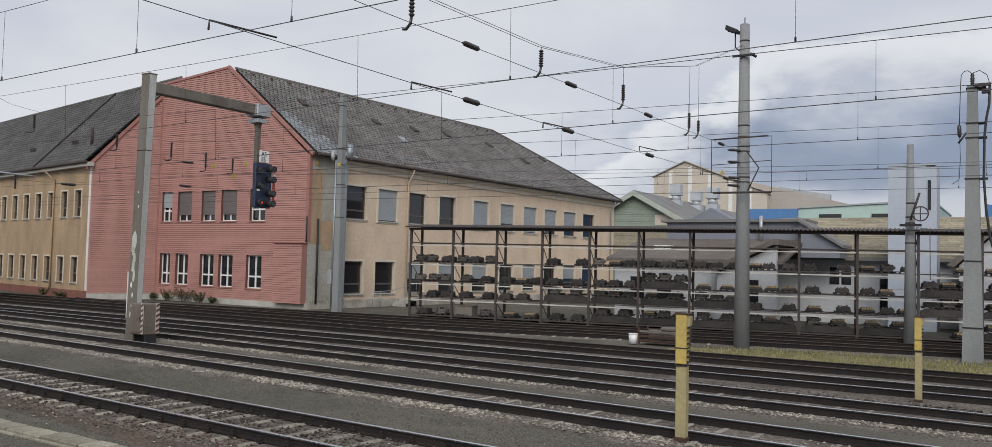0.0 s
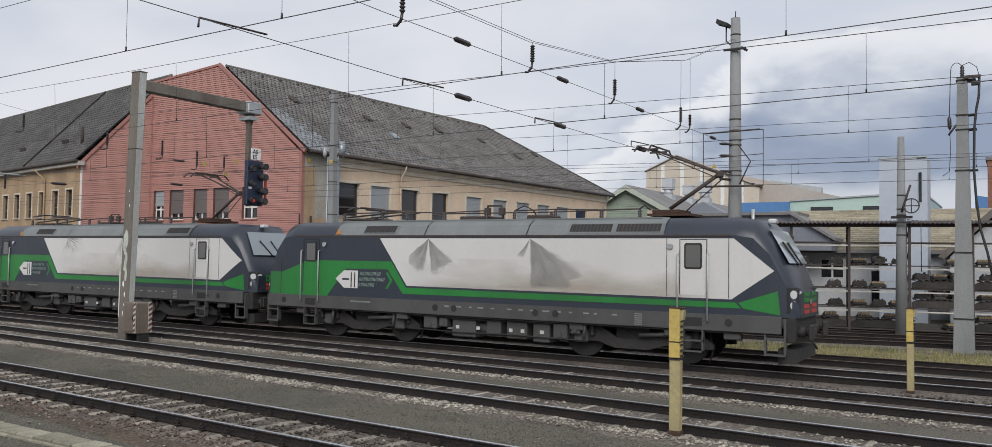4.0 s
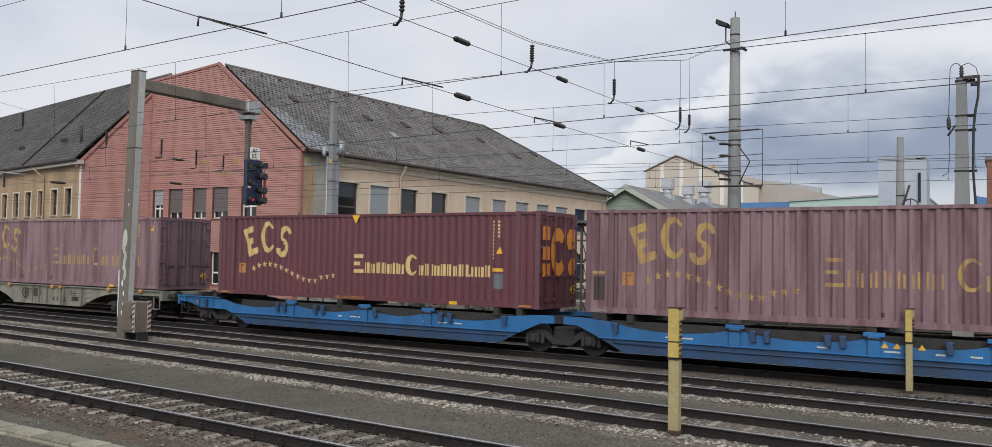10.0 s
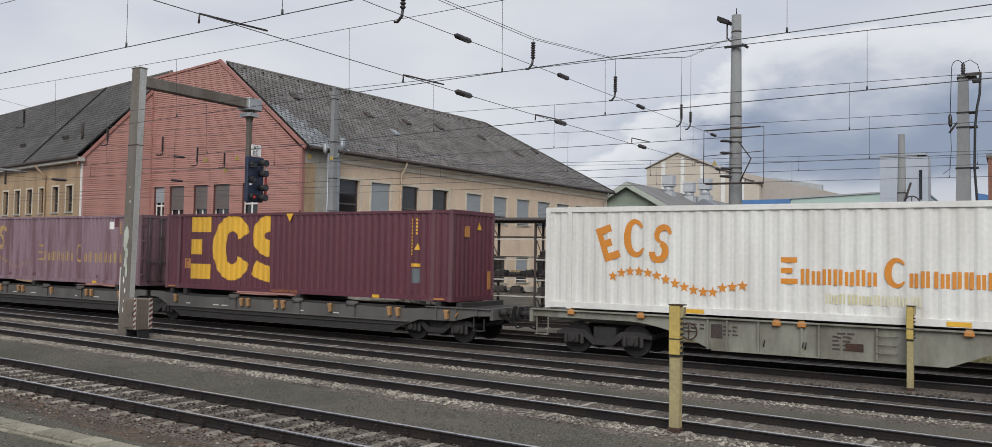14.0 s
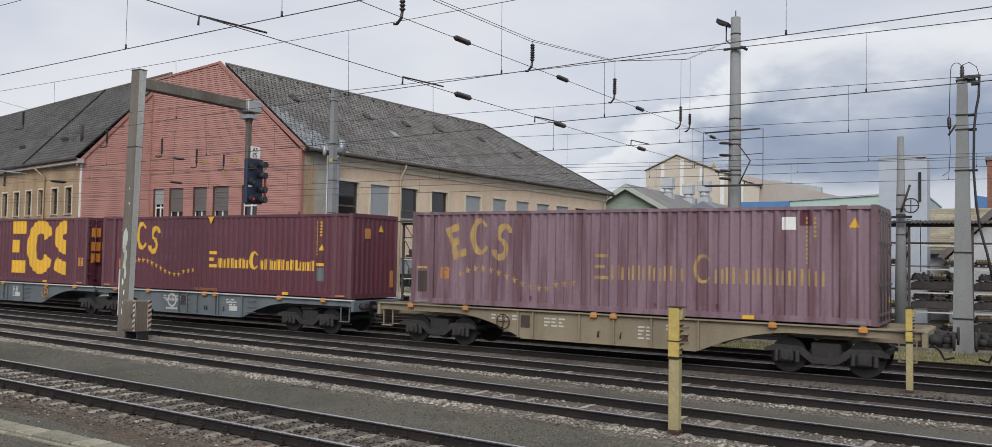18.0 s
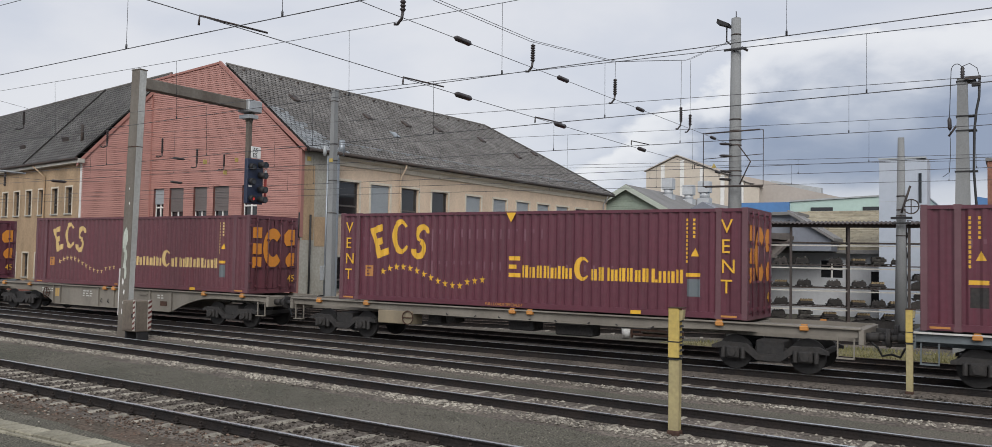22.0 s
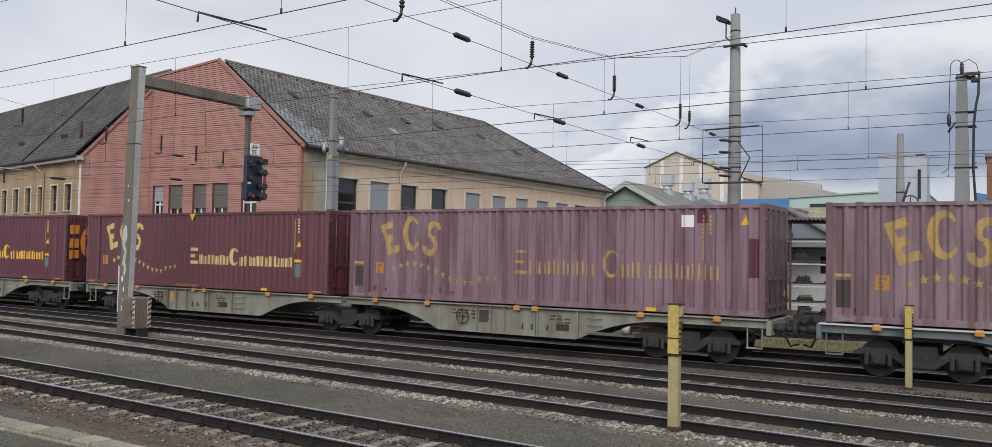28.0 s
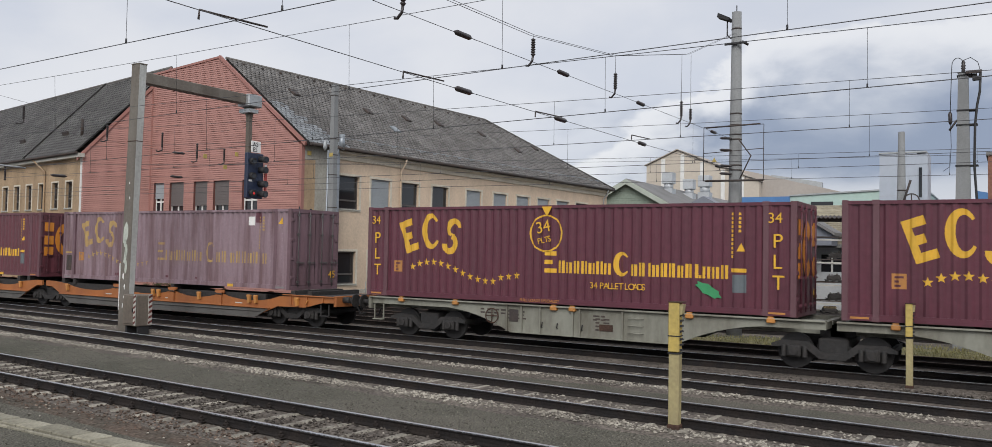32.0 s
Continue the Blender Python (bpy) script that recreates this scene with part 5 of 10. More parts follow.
for y in (13.5, 17.6, 22.7, 30.0):
    z = 5.87 + (y - 13.5) * 0.008
    part("span_insulator", Shape().turned((SPAN_X, y - 0.30, z), (SPAN_X, y + 0.30, z), [(0, 0.015), (0.15, 0.055), (0.85, 0.055), (1, 0.015)], 10), INSUL, span, "dark sausage insulator")
for y, z in ((13.44, 6.94), (17.7, 7.01), (22.55, 7.07), (29.4, 7.16)):
    part("span_insulator", Shape().turned((SPAN_X, y - 0.30, z), (SPAN_X, y + 0.30, z), [(0, 0.015), (0.15, 0.055), (0.85, 0.055), (1, 0.015)], 10), INSUL, span, "dark sausage insulator")
for y, top, ins, low in ((11.55, 7.49, 7.49, 6.90), (16.22, 7.57, 7.50, 7.0), (20.75, 8.06, 7.60, 7.05), (26.0, 9.2, 7.7, 7.10), (26.9, 9.4, 7.6, 7.12)):
    if top > ins:
        part("hanger_wire", Shape().rod((SPAN_X, y, ins), (SPAN_X, y, top), 0.006, 5), WIRE, span)
    insulator((SPAN_X, y, ins), (SPAN_X, y, low + 0.12), 0.058, span)
    part("clamp_hook", Shape().tube([(SPAN_X, y, low + 0.12), (SPAN_X - 0.02, y, low), (SPAN_X - 0.10, y - 0.02, low - 0.10), (SPAN_X - 0.16, y - 0.03, low - 0.09)], 0.027, 6), INSUL, span)


def overhead(y9, slope, contact, messenger, my, fall, drops, x0=-75, x1=35):
    """A contact wire and its messenger with droppers and a steady arm at the headspan."""
    thick = 1.35 if y9 > 15 else 1.0
    w = thing("overhead_line", pose(0, 0, 0), "overhead contact wire with messenger wire and droppers", "overhead wire", "overhead lines of the yard")

    def yy(x):
        return y9 + slope * (x - SPAN_X)

    def carrier(x):
        d = x - SPAN_X
        return (x, my + slope * d, messenger + fall * d + 0.0003 * d * d)
    part("contact_wire", Shape().tube([(x0, yy(x0), contact), (x1, yy(x1), contact)], 0.0068 * thick, 5), WIRE, w)
    part("messenger_wire", Shape().tube([carrier(x0 + (x1 - x0) * k / 22) for k in range(23)], 0.0055 * thick, 5), WIRE, w)
    for x in drops:
        part("dropper", Shape().rod((x, yy(x), contact), carrier(x * (my - y9 + yy(x)) / yy(x)), 0.0036 * thick, 4), WIRE, w)
        part("dropper_clamp", Shape().rod((x, yy(x), contact), (x, yy(x), contact + 0.07), 0.016, 5), WIRE, w)
    part("steady_arm", Shape().tube([(SPAN_X - 0.05, yy(SPAN_X) + 0.75, contact + 0.12), (SPAN_X - 0.15, yy(SPAN_X) - 0.35, contact + 0.10), (SPAN_X - 0.15, yy(SPAN_X) - 0.36, contact - 0.03)], 0.016), DARK_STEEL, w)
    return w


overhead(7.75, -0.04, 5.80, 6.95, 7.75, -0.014, (-26, -20, -15.5, -11.4, -8.0))
overhead(12.15, -0.075, 5.83, 6.87, 11.6, -0.014, (-22, -16.5, -10.9, -7.3, -2.6, 2))
overhead(17.0, -0.087, 5.86, 6.93, 16.3, -0.026, (-28, -22, -17, -12.5, -7.6, -2.25, 3))
overhead(22.64, -0.02, 6.05, 7.23, 22.2, -0.018, (-36, -30, -24, -18, -11.9, -7.9, -3.5, 1.5))
overhead(28.2, 0.0, 5.95, 7.10, 26.8, -0.016, (-34, -27, -20, -14.2, -9.4, -3.8, 2))
overhead(31.0, 0.02, 5.95, 6.45, 30.6, -0.016, (-31, -24, -17.5, -12, -6.5, -1))
overhead(34.5, 0.06, 5.90, 6.70, 34.3, -0.016, (-25, -18, -13, -7.5, -2))

# a second headspan farther down the yard
SPAN_FAR = -38.0
fs = thing("far_headspan", pose(0, 0, 0), "far wire headspan before the works with hanging insulators", "overhead wire")
part("top_span", Shape().tube([(SPAN_FAR, 9.0, 13.2), (SPAN_FAR, 20.1, 9.25), (SPAN_FAR, 25.3, 8.66), (SPAN_FAR, 28.4, 8.72), (SPAN_FAR, 32.3, 9.25), (SPAN_FAR, 35.6, 10.2)], 0.007, 5), WIRE, fs)
part("middle_span", Shape().tube([(SPAN_FAR, 9.0, 7.9), (SPAN_FAR, 21.2, 8.1), (SPAN_FAR, 28.5, 7.75), (SPAN_FAR, 35.6, 7.6)], 0.007, 5), WIRE, fs)
part("lower_span", Shape().tube([(SPAN_FAR, 9.0, 5.9), (SPAN_FAR, 22.9, 5.95), (SPAN_FAR, 29.4, 6.46), (SPAN_FAR, 35.6, 6.6)], 0.007, 5), WIRE, fs)
for y, top, low in ((21.16, 8.96, 8.2), (25.3, 8.67, 7.9), (28.45, 8.70, 7.77), (30.67, 8.40, 7.43), (32.53, 8.32, 7.5)):
    insulator((SPAN_FAR, y, top), (SPAN_FAR, y, low + 0.15), 0.07, fs)
    part("clamp_hook", Shape().tube([(SPAN_FAR, y, low + 0.15), (SPAN_FAR, y, low), (SPAN_FAR - 0.1, y - 0.15, low - 0.08), (SPAN_FAR - 0.1, y - 0.28, low - 0.05)], 0.035, 6), INSUL, fs)
for y, z in ((22.9, 5.95), (29.4, 6.46), (29.5, 7.74)):
    part("span_insulator", Shape().turned((SPAN_FAR, y - 0.4, z), (SPAN_FAR, y + 0.4, z), [(0, 0.02), (0.15, 0.065), (0.85, 0.065), (1, 0.02)], 8), INSUL, fs)
for y, z in ((31.2, 7.75), (33.4, 8.1), (32.6, 7.3)):
    part("yellow_tag", Shape().box(SPAN_FAR + 0.02, y - 0.12, z - 0.12, SPAN_FAR + 0.04, y + 0.12, z + 0.12), YELLOW_POST, fs, "small yellow tag")
part("cantilever_arm", Shape().tube([(-45.6, 20.8, 6.95), (-44.55, 22.7, 6.8), (-43.58, 24.5, 6.66)], 0.045, 8), GALV, fs, "grey steel tube arm")
insulator((-44.03, 23.69, 6.72), (-44.03, 23.69, 5.97), 0.07, fs)
part("arm_stay", Shape().rod((-45.6, 20.8, 6.95), (SPAN_FAR, 20.6, 8.08), 0.012, 5), WIRE, fs)

# yellow posts


def yellow_post(x, y, h, s, label):
    t = thing("marker_post", pose(x, y, GROUND_Z), label, "post", "yellow posts between the tracks")
    part("lower_post", Shape().box(-0.95 * s, -0.08, 0.0, 0.95 * s, 0.08, h * 0.60, 0.012), YELLOW_PALE, t, "worn pale yellow lower part")
    part("upper_post", Shape().box(-1.05 * s, -0.09, h * 0.60 + 0.03, 0.9 * s, 0.09, h, 0.012), YELLOW_POST, t, "yellow upper part")
    part("foot", Shape().box(-1.15 * s, -0.10, 0.0, 1.15 * s, 0.10, h * 0.055, 0.02), RUST_STEEL, t)
    for f in (0.60, 0.735):
        part("strap", Shape().box(-1.1 * s, -0.098, h * f, 1.0 * s, 0.098, h * f + 0.018), BLACK, t)
    for k in range(7):
        z = h * (0.62 + 0.042 * k) + (0.04 if k > 2 else 0)
        part("cable_hook", Shape().prism([(0.9 * s, z), (1.45 * s, z + 0.015), (1.3 * s, z + 0.045), (0.9 * s, z + 0.04)], 1, -0.04, 0.03), BLACK, t)
    part("hinge", Shape().prism([(0.9 * s, h * 0.90), (1.4 * s, h * 0.91), (1.6 * s, h * 0.99), (0.9 * s, h * 0.985)], 1, -0.06, 0.06), YELLOW_PALE, t)
    part("cap_plate", Shape().box(-1.1 * s, -0.10, h, 1.6 * s, 0.10, h + 0.015), RUST_STEEL, t)
    return t


yellow_post(-4.90, 13.90, 2.17, 0.096, "faded yellow steel marker post with black cable hooks")
yellow_post(-2.04, 21.55, 1.96, 0.075, "faded yellow steel marker post between two tracks")

# low things on the far side
bk = thing("bucket", pose(-12.6, 30.2, -0.16), "white plastic bucket on the ballast", "bucket")
part("pail", Shape().rod((0, 0, 0), (0, 0, 0.36), 0.145, 14, 0.175), WHITE_PAINT, bk)
part("rim", Shape().rod((0, 0, 0.345), (0, 0, 0.375), 0.185, 14), WHITE_PAINT, bk)
pl = thing("steel_crate", pose(-11.55, 30.7, -0.16), "low rusty steel crate with scrap metal", "crate")
for y in (-0.45, 0.43):
    for z in (0.10, 0.27, 0.44):
        part("side_rail", Shape().box(-0.85, y, z, 0.85, y + 0.04, z + 0.07), RUST_STEEL if z < 0.4 else GANTRY, pl)
for x in (-0.88, 0.82):
    for y in (-0.47, 0.43):
        part("corner_post", Shape().box(x, y, 0, x + 0.07, y + 0.07, 0.62), RUST_STEEL, pl)
part("deck", Shape().box(-0.85, -0.42, 0.08, 0.85, 0.42, 0.13), RUST_STEEL, pl)
part("scrap", Shape().box(-0.55, -0.30, 0.13, 0.5, 0.25, 0.50, 0.08).box(-0.1, -0.2, 0.5, 0.45, 0.2, 0.66, 0.05), GANTRY, pl, "grey scrap pieces")

# grass strip with uneven blades
gm = Shape()
rnd = random.Random(21)
prev = None
for i in range(60):
    x = -11 + i * 1.0
    w = min(1.0, max(0.05, (x + 10.5) / 5))
    row = [(x, 27.75, -0.22), (x, 28.1, -0.19 + 0.06 * w), (x, 29.2, -0.19 + 0.12 * w + rnd.uniform(-0.02, 0.02)), (x, 30.4 + 0.5 * w, -0.19 + 0.08 * w), (x, 31.3 + 0.6 * w, -0.22)]
    if prev:
        for k in range(4):
            gm.face([prev[k], row[k], row[k + 1], prev[k + 1]], True)
    prev = row
tagged(part("grass_strip", gm, GRASS_SOIL), "dry green and yellow grass strip between sidings", "grass", kind="structure")
bl = Shape()
for _ in range(9000):
    x = -10.5 + 28 * rnd.random() ** 1.15
    w = min(1.0, max(0.05, (x + 10.5) / 5))
    y = rnd.uniform(27.9, 31.0 + 0.6 * w)
    if rnd.random() > w + 0.15:
        continue
    z = -0.2 + 0.09 * w
    a, hh, ln = rnd.uniform(0, 6.28), rnd.uniform(0.06, 0.17), rnd.uniform(-0.07, 0.07)
    dx, dy = math.cos(a) * 0.014, math.sin(a) * 0.014
    bl.face([(x - dx, y - dy, z), (x + dx, y + dy, z), (x + ln, y + ln * 0.7, z + hh)])
tagged(part("grass", bl, BLADE), "short dry grass blades", "grass", kind="stuff")


def shrub(x, y, r, h, seed):
    rr = random.Random(seed)
    t = thing("weed_shrub", pose(x, y, -0.15), "low straggly weeds against the works wall", "shrub", "weeds along the wall")
    st = Shape()
    lf = Shape()
    for _ in range(26):
        a = rr.uniform(0, 6.28)
        tip = (math.cos(a) * r * rr.random(), math.sin(a) * r * 0.5 * rr.random(), h * rr.uniform(0.5, 1.0))
        st.rod((tip[0] * 0.4, tip[1] * 0.4, 0), tip, 0.008, 4)
        for _ in range(22):
            f = rr.uniform(0.25, 1.0)
            c = Vector((tip[0] * (0.4 + 0.6 * f), tip[1] * (0.4 + 0.6 * f), tip[2] * f)) + Vector((rr.uniform(-0.09, 0.09), rr.uniform(-0.09, 0.09), rr.uniform(-0.06, 0.06)))
            b, s = rr.uniform(0, 6.28), rr.uniform(0.03, 0.06)
            u, v = Vector((math.cos(b), math.sin(b), rr.uniform(-0.4, 0.4))) * s, Vector((-math.sin(b), math.cos(b), rr.uniform(0.2, 0.9))) * s * 0.6
            lf.face([c - u, c - v, c + u, c + v])
    part("stem", st, RUST_STEEL, t)
    tagged(part("foliage", lf, LEAF, t), kind="stuff")


for x, y, r, h, sd in ((-46.8, 35.2, 0.9, 0.75, 1), (-45.2, 35.2, 1.1, 0.95, 2), (-43.6, 35.1, 0.8, 0.7, 3), (-47.9, 35.0, 0.6, 0.5, 4), (-42.6, 35.3, 0.5, 0.4, 5), (-54.0, 32.3, 0.6, 0.35, 6), (-57.5, 33.2, 0.7, 0.4, 7)):
    shrub(x, y, r, h, sd)

# cable duct covers in the foreground
duct = thing("cable_duct", pose(0, 0, 0), "row of pale concrete cable duct slabs in gravel", "cable duct", kind="structure")
SLAB = Shape().box(-0.232, -0.195, -0.08, 0.232, 0.195, 0.0, 0.014).mesh("slab", SLAB_GREY)
for k in range(52):
    x = -22 + k * 0.5
    part("slab", SLAB, None, duct, m=pose(x, 7.90 + rnd.uniform(-0.012, 0.012), -0.155 + rnd.uniform(-0.010, 0.010), rnd.uniform(-1.5, 1.5), rnd.uniform(-1, 1), rnd.uniform(-1.4, 1.4)))
    part("side_kerb", Shape().box(x - 0.242, 7.57, -0.25, x + 0.242, 7.63, -0.165, 0.01), SLAB_GREY, duct)

# steps and rail at the works wall
stp = thing("outside_steps", pose(FX + 0.2, 43.2, -0.2), "short concrete steps with a thin steel handrail", "steps")
for k in range(3):
    part("step", Shape().box(0.0, 0.3 * k, 0, 1.2, 1.4 + 0.0, 0.17 * (k + 1)), CONC_LIGHT, stp)
part("handrail", Shape().tube([(1.15, -3.0, 0.1), (1.15, -3.0, 1.0), (1.15, -1.2, 1.05), (1.15, 1.4, 1.5), (1.15, 1.4, 0.4)], 0.022).tube([(1.15, -3.0, 0.6), (1.15, -1.2, 0.2), (1.15, 0.8, 1.2)], 0.018), GALV, stp)
for y in (-2.2, -1.2, 0.2):
    part("rail_post", Shape().rod((1.15, y, 0), (1.15, y, 1.05), 0.02), GALV, stp)
gp = thing("yard_gate", pose(0.05, 31.6, -0.05), "pale galvanised gate frame beside the cable mast", "gate")
for x in (-0.4, 0.7):
    part("gate_post", Shape().box(x, -0.05, 0, x + 0.10, 0.05, 2.1), GALV, gp)
for z in (0.2, 1.1, 2.0):
    part("gate_bar", Shape().box(-0.3, -0.03, z, 0.7, 0.03, z + 0.06), GALV, gp)
# ---- storage rack ----
RACK_LEN, BAYS, BAY = 13 * 2.442, 13, 2.442
RACK = pose(-27.8, 36.0, GROUND_Z, 0, 0, math.degrees(math.atan(0.209)))
rack = thing("storage_rack", RACK, "long open steel storage rack with a thin roof, full of parts", "rack")
DEPTH = 1.35
RAIL_PALE = surface("pale_rack_rail", (0.52, 0.50, 0.455), (0.30, 0.28, 0.25), 0.6, grain=(14, 0.1), stain=(1.2, 0.8), bump=0.05)
LEVELS = (0.92, 1.76, 2.78, 3.80)
for i in range(BAYS + 1):
    x = i * BAY
    for y in (0.0, DEPTH):
        part("upright", ibeam((x, y, 0), (x, y, 4.72), 0.11, 0.12, 0.014), DARK_STEEL, rack)
    for a, b in ((0.15, 1.0), (1.0, 1.9), (1.9, 2.9), (2.9, 3.9), (3.9, 4.7)):
        part("brace", Shape().rod((x, 0.04, b), (x, DEPTH - 0.04, a), 0.022, 5), DARK_STEEL, rack)
for i in range(BAYS):
    x = i * BAY
    for z in LEVELS:
        part("front_rail", Shape().box(x + 0.06, -0.075, z - 0.022, x + BAY - 0.06, -0.035, z + 0.036), RAIL_PALE, rack, "pale painted rail")
        part("shelf_beam", Shape().box(x + 0.06, -0.03, z + 0.115, x + BAY - 0.06, 0.03, z + 0.165), DARK_STEEL, rack)
        part("shelf_beam", Shape().box(x + 0.06, DEPTH - 0.03, z + 0.115, x + BAY - 0.06, DEPTH + 0.03, z + 0.165), DARK_STEEL, rack)
    part("ground_beam", Shape().box(x + 0.06, -0.03, 0.10, x + BAY - 0.06, DEPTH + 0.03, 0.16), DARK_STEEL, rack)
part("eaves_beam", Shape().box(-0.1, -0.10, 4.62, RACK_LEN + 0.1, -0.02, 4.74), DARK_STEEL, rack)
part("eaves_beam", Shape().box(-0.1, DEPTH + 0.02, 4.80, RACK_LEN + 0.1, DEPTH + 0.10, 4.92), DARK_STEEL, rack)
rs = Shape()
n = int(RACK_LEN / 0.09)
pv = None
for k in range(n + 1):
    x = -0.2 + (RACK_LEN + 0.4) * k / n
    dz = 0.032 if k % 2 else -0.032
    rw = [(x, -0.45, 4.79 + dz), (x, DEPTH + 0.4, 4.98 + dz), (x, DEPTH + 0.4, 4.955 + dz), (x, -0.45, 4.765 + dz)]
    if pv:
        for a in range(4):
            rs.face([pv[a], rw[a], rw[(a + 1) % 4], pv[(a + 1) % 4]])
    pv = rw
part("roof_sheet", rs, DARK_STEEL, rack, "dark corrugated roof sheet")

PART_BROWN = surface("oily_brown_casting", (0.046, 0.040, 0.037), (0.024, 0.021, 0.020), 0.75, 0.2, grain=(18, 0.3), stain=(3, 0.7), bump=0.3, vary=0.4)
PART_GREY = surface("dusty_grey_casting", (0.150, 0.142, 0.130), (0.062, 0.056, 0.050), 0.8, 0.1, grain=(18, 0.3), stain=(5, 0.8), bump=0.3, vary=0.4)
PART_BUFF = surface("buff_packing", (0.34, 0.26, 0.15), (0.2, 0.15, 0.1), 0.85, grain=(14, 0.2), stain=(3, 0.7), bump=0.2, vary=0.25)


def casting(kind):
    """A spare part on two skids: housing with ribs or a domed cover, flanges and lugs."""
    t = thing("machine_part", pose(0, 0, -50), {0: "oily brown machine casting with ribs on the rack", 1: "grey domed machine casting on the rack", 2: "brown casting with buff packing blocks on the rack", 3: "large dark welded frame lying on the rack"}[kind], "machine part", "parts stored on the rack")
    if kind == 3:
        part("side_beam", Shape().prism([(-1.12, 0.02), (1.12, 0.02), (1.12, 0.26), (0.9, 0.36), (-0.9, 0.36), (-1.12, 0.26)], 1, 0.06, 0.20), PART_BROWN, t)
        part("side_beam", Shape().prism([(-1.0, 0.02), (1.0, 0.02), (1.0, 0.16), (0.5, 0.36), (-0.5, 0.36), (-1.0, 0.16)], 1, 1.0, 1.10), PART_BROWN, t)
        part("cross_beam", Shape().box(-0.25, 0.2, 0.08, 0.25, 1.0, 0.30, 0.02), PART_BROWN, t)
        return t
    tray = Shape().box(-0.36, 0.05, 0.05, 0.36, 1.1, 0.08)
    for x in (-0.33, -0.05, 0.22):
        tray.box(x, 0.06, 0, x + 0.10, 1.1, 0.05)
    part("skid", tray, PART_BROWN, t)
    if kind == 0:
        part("housing", Shape().prism([(-0.27, 0.08), (0.27, 0.08), (0.29, 0.17), (0.24, 0.30), (0.05, 0.31), (0.02, 0.27), (-0.22, 0.28), (-0.28, 0.18)], 1, 0.12, 0.9).rod((-0.15, 0.06, 0.18), (-0.15, 0.14, 0.18), 0.06, 10).box(0.05, 0.08, 0.12, 0.20, 0.13, 0.22), PART_BROWN, t)
        part("rib", Shape().box(-0.20, 0.2, 0.28, -0.16, 0.7, 0.34).box(-0.08, 0.2, 0.28, -0.04, 0.7, 0.33).box(0.10, 0.2, 0.30, 0.17, 0.5, 0.37, 0.01), PART_GREY, t)
    elif kind == 1:
        part("housing", Shape().rod((-0.26, 0.4, 0.23), (0.24, 0.4, 0.23), 0.15, 12).rod((0.24, 0.4, 0.23), (0.33, 0.4, 0.23), 0.07, 10).box(-0.22, 0.18, 0.08, 0.20, 0.62, 0.16, 0.01), PART_GREY, t)
        part("cover", Shape().box(-0.12, 0.22, 0.30, 0.10, 0.5, 0.40, 0.03).rod((-0.29, 0.4, 0.23), (-0.25, 0.4, 0.23), 0.17, 12), PART_BROWN, t)
    else:
        part("housing", Shape().box(-0.28, 0.12, 0.08, 0.28, 0.95, 0.21, 0.03).box(-0.34, 0.3, 0.10, 0.34, 0.5, 0.15), PART_BROWN, t)
        blocks = Shape()
        for x in (-0.21, -0.10, 0.01, 0.12, 0.22):
            blocks.prism([(x - 0.05, 0.21), (x + 0.03, 0.21), (x + 0.055, 0.27), (x + 0.02, 0.30), (x - 0.03, 0.27)], 1, 0.14, 0.7)
        part("block", blocks, PART_BUFF, t)
    return t


kinds = [casting(k) for k in range(4)]
rnd = random.Random(33)
first = [True] * 4
for li, z in enumerate((0.16, 0.92 + 0.165, 1.76 + 0.165, 2.78 + 0.165)):
    for i in range(BAYS):
        if li == 3 and 2 <= i <= 2:
            continue
        if li <= 2 and i >= 3 and rnd.random() < (0.85, 0.8, 0.45)[li]:
            k, xs = 3, [BAY / 2]
            zz = z
            ob = copy_thing(kinds[3], RACK @ pose(i * BAY + BAY / 2, 0.05, z, 0, 0, rnd.uniform(-1, 1)))
            ups = [0.50, 1.22, 1.94] if rnd.random() < 0.5 else [0.62, 1.7]
            for ux in ups:
                kk = rnd.choice((0, 0, 1, 2))
                copy_thing(kinds[kk], RACK @ pose(i * BAY + ux, 0.0, z + 0.36, 0, 0, rnd.uniform(-5, 5)))
            continue
        cnt = rnd.choice((2, 3, 3)) if li else rnd.choice((2, 3, 2))
        for q in range(cnt):
            if rnd.random() < (0.10 if li else 0.15):
                continue
            kk = rnd.choice((0, 0, 0, 1, 2, 2)) if i > 1 else rnd.choice((0, 1, 1))
            ux = (q + 0.5) * BAY / cnt + rnd.uniform(-0.12, 0.12)
            ux = min(max(ux, 0.45), BAY - 0.45)
            copy_thing(kinds[kk], RACK @ pose(i * BAY + ux, rnd.uniform(-0.02, 0.06), z, 0, 0, rnd.uniform(-6, 6)))
for t in kinds:
    for o in list(t.children_recursive):
        bpy.data.objects.remove(o)
    bpy.data.objects.remove(t)
crate_i = thing("steel_box", RACK @ pose(BAY * 1.25, 0.1, 0.16), "grey-brown steel box standing under the rack", "box")
part("body", Shape().box(-0.5, 0, 0, 0.5, 0.8, 0.5, 0.02), GANTRY, crate_i)
part("lid", Shape().box(-0.53, -0.03, 0.5, 0.53, 0.83, 0.55, 0.01), GANTRY, crate_i)
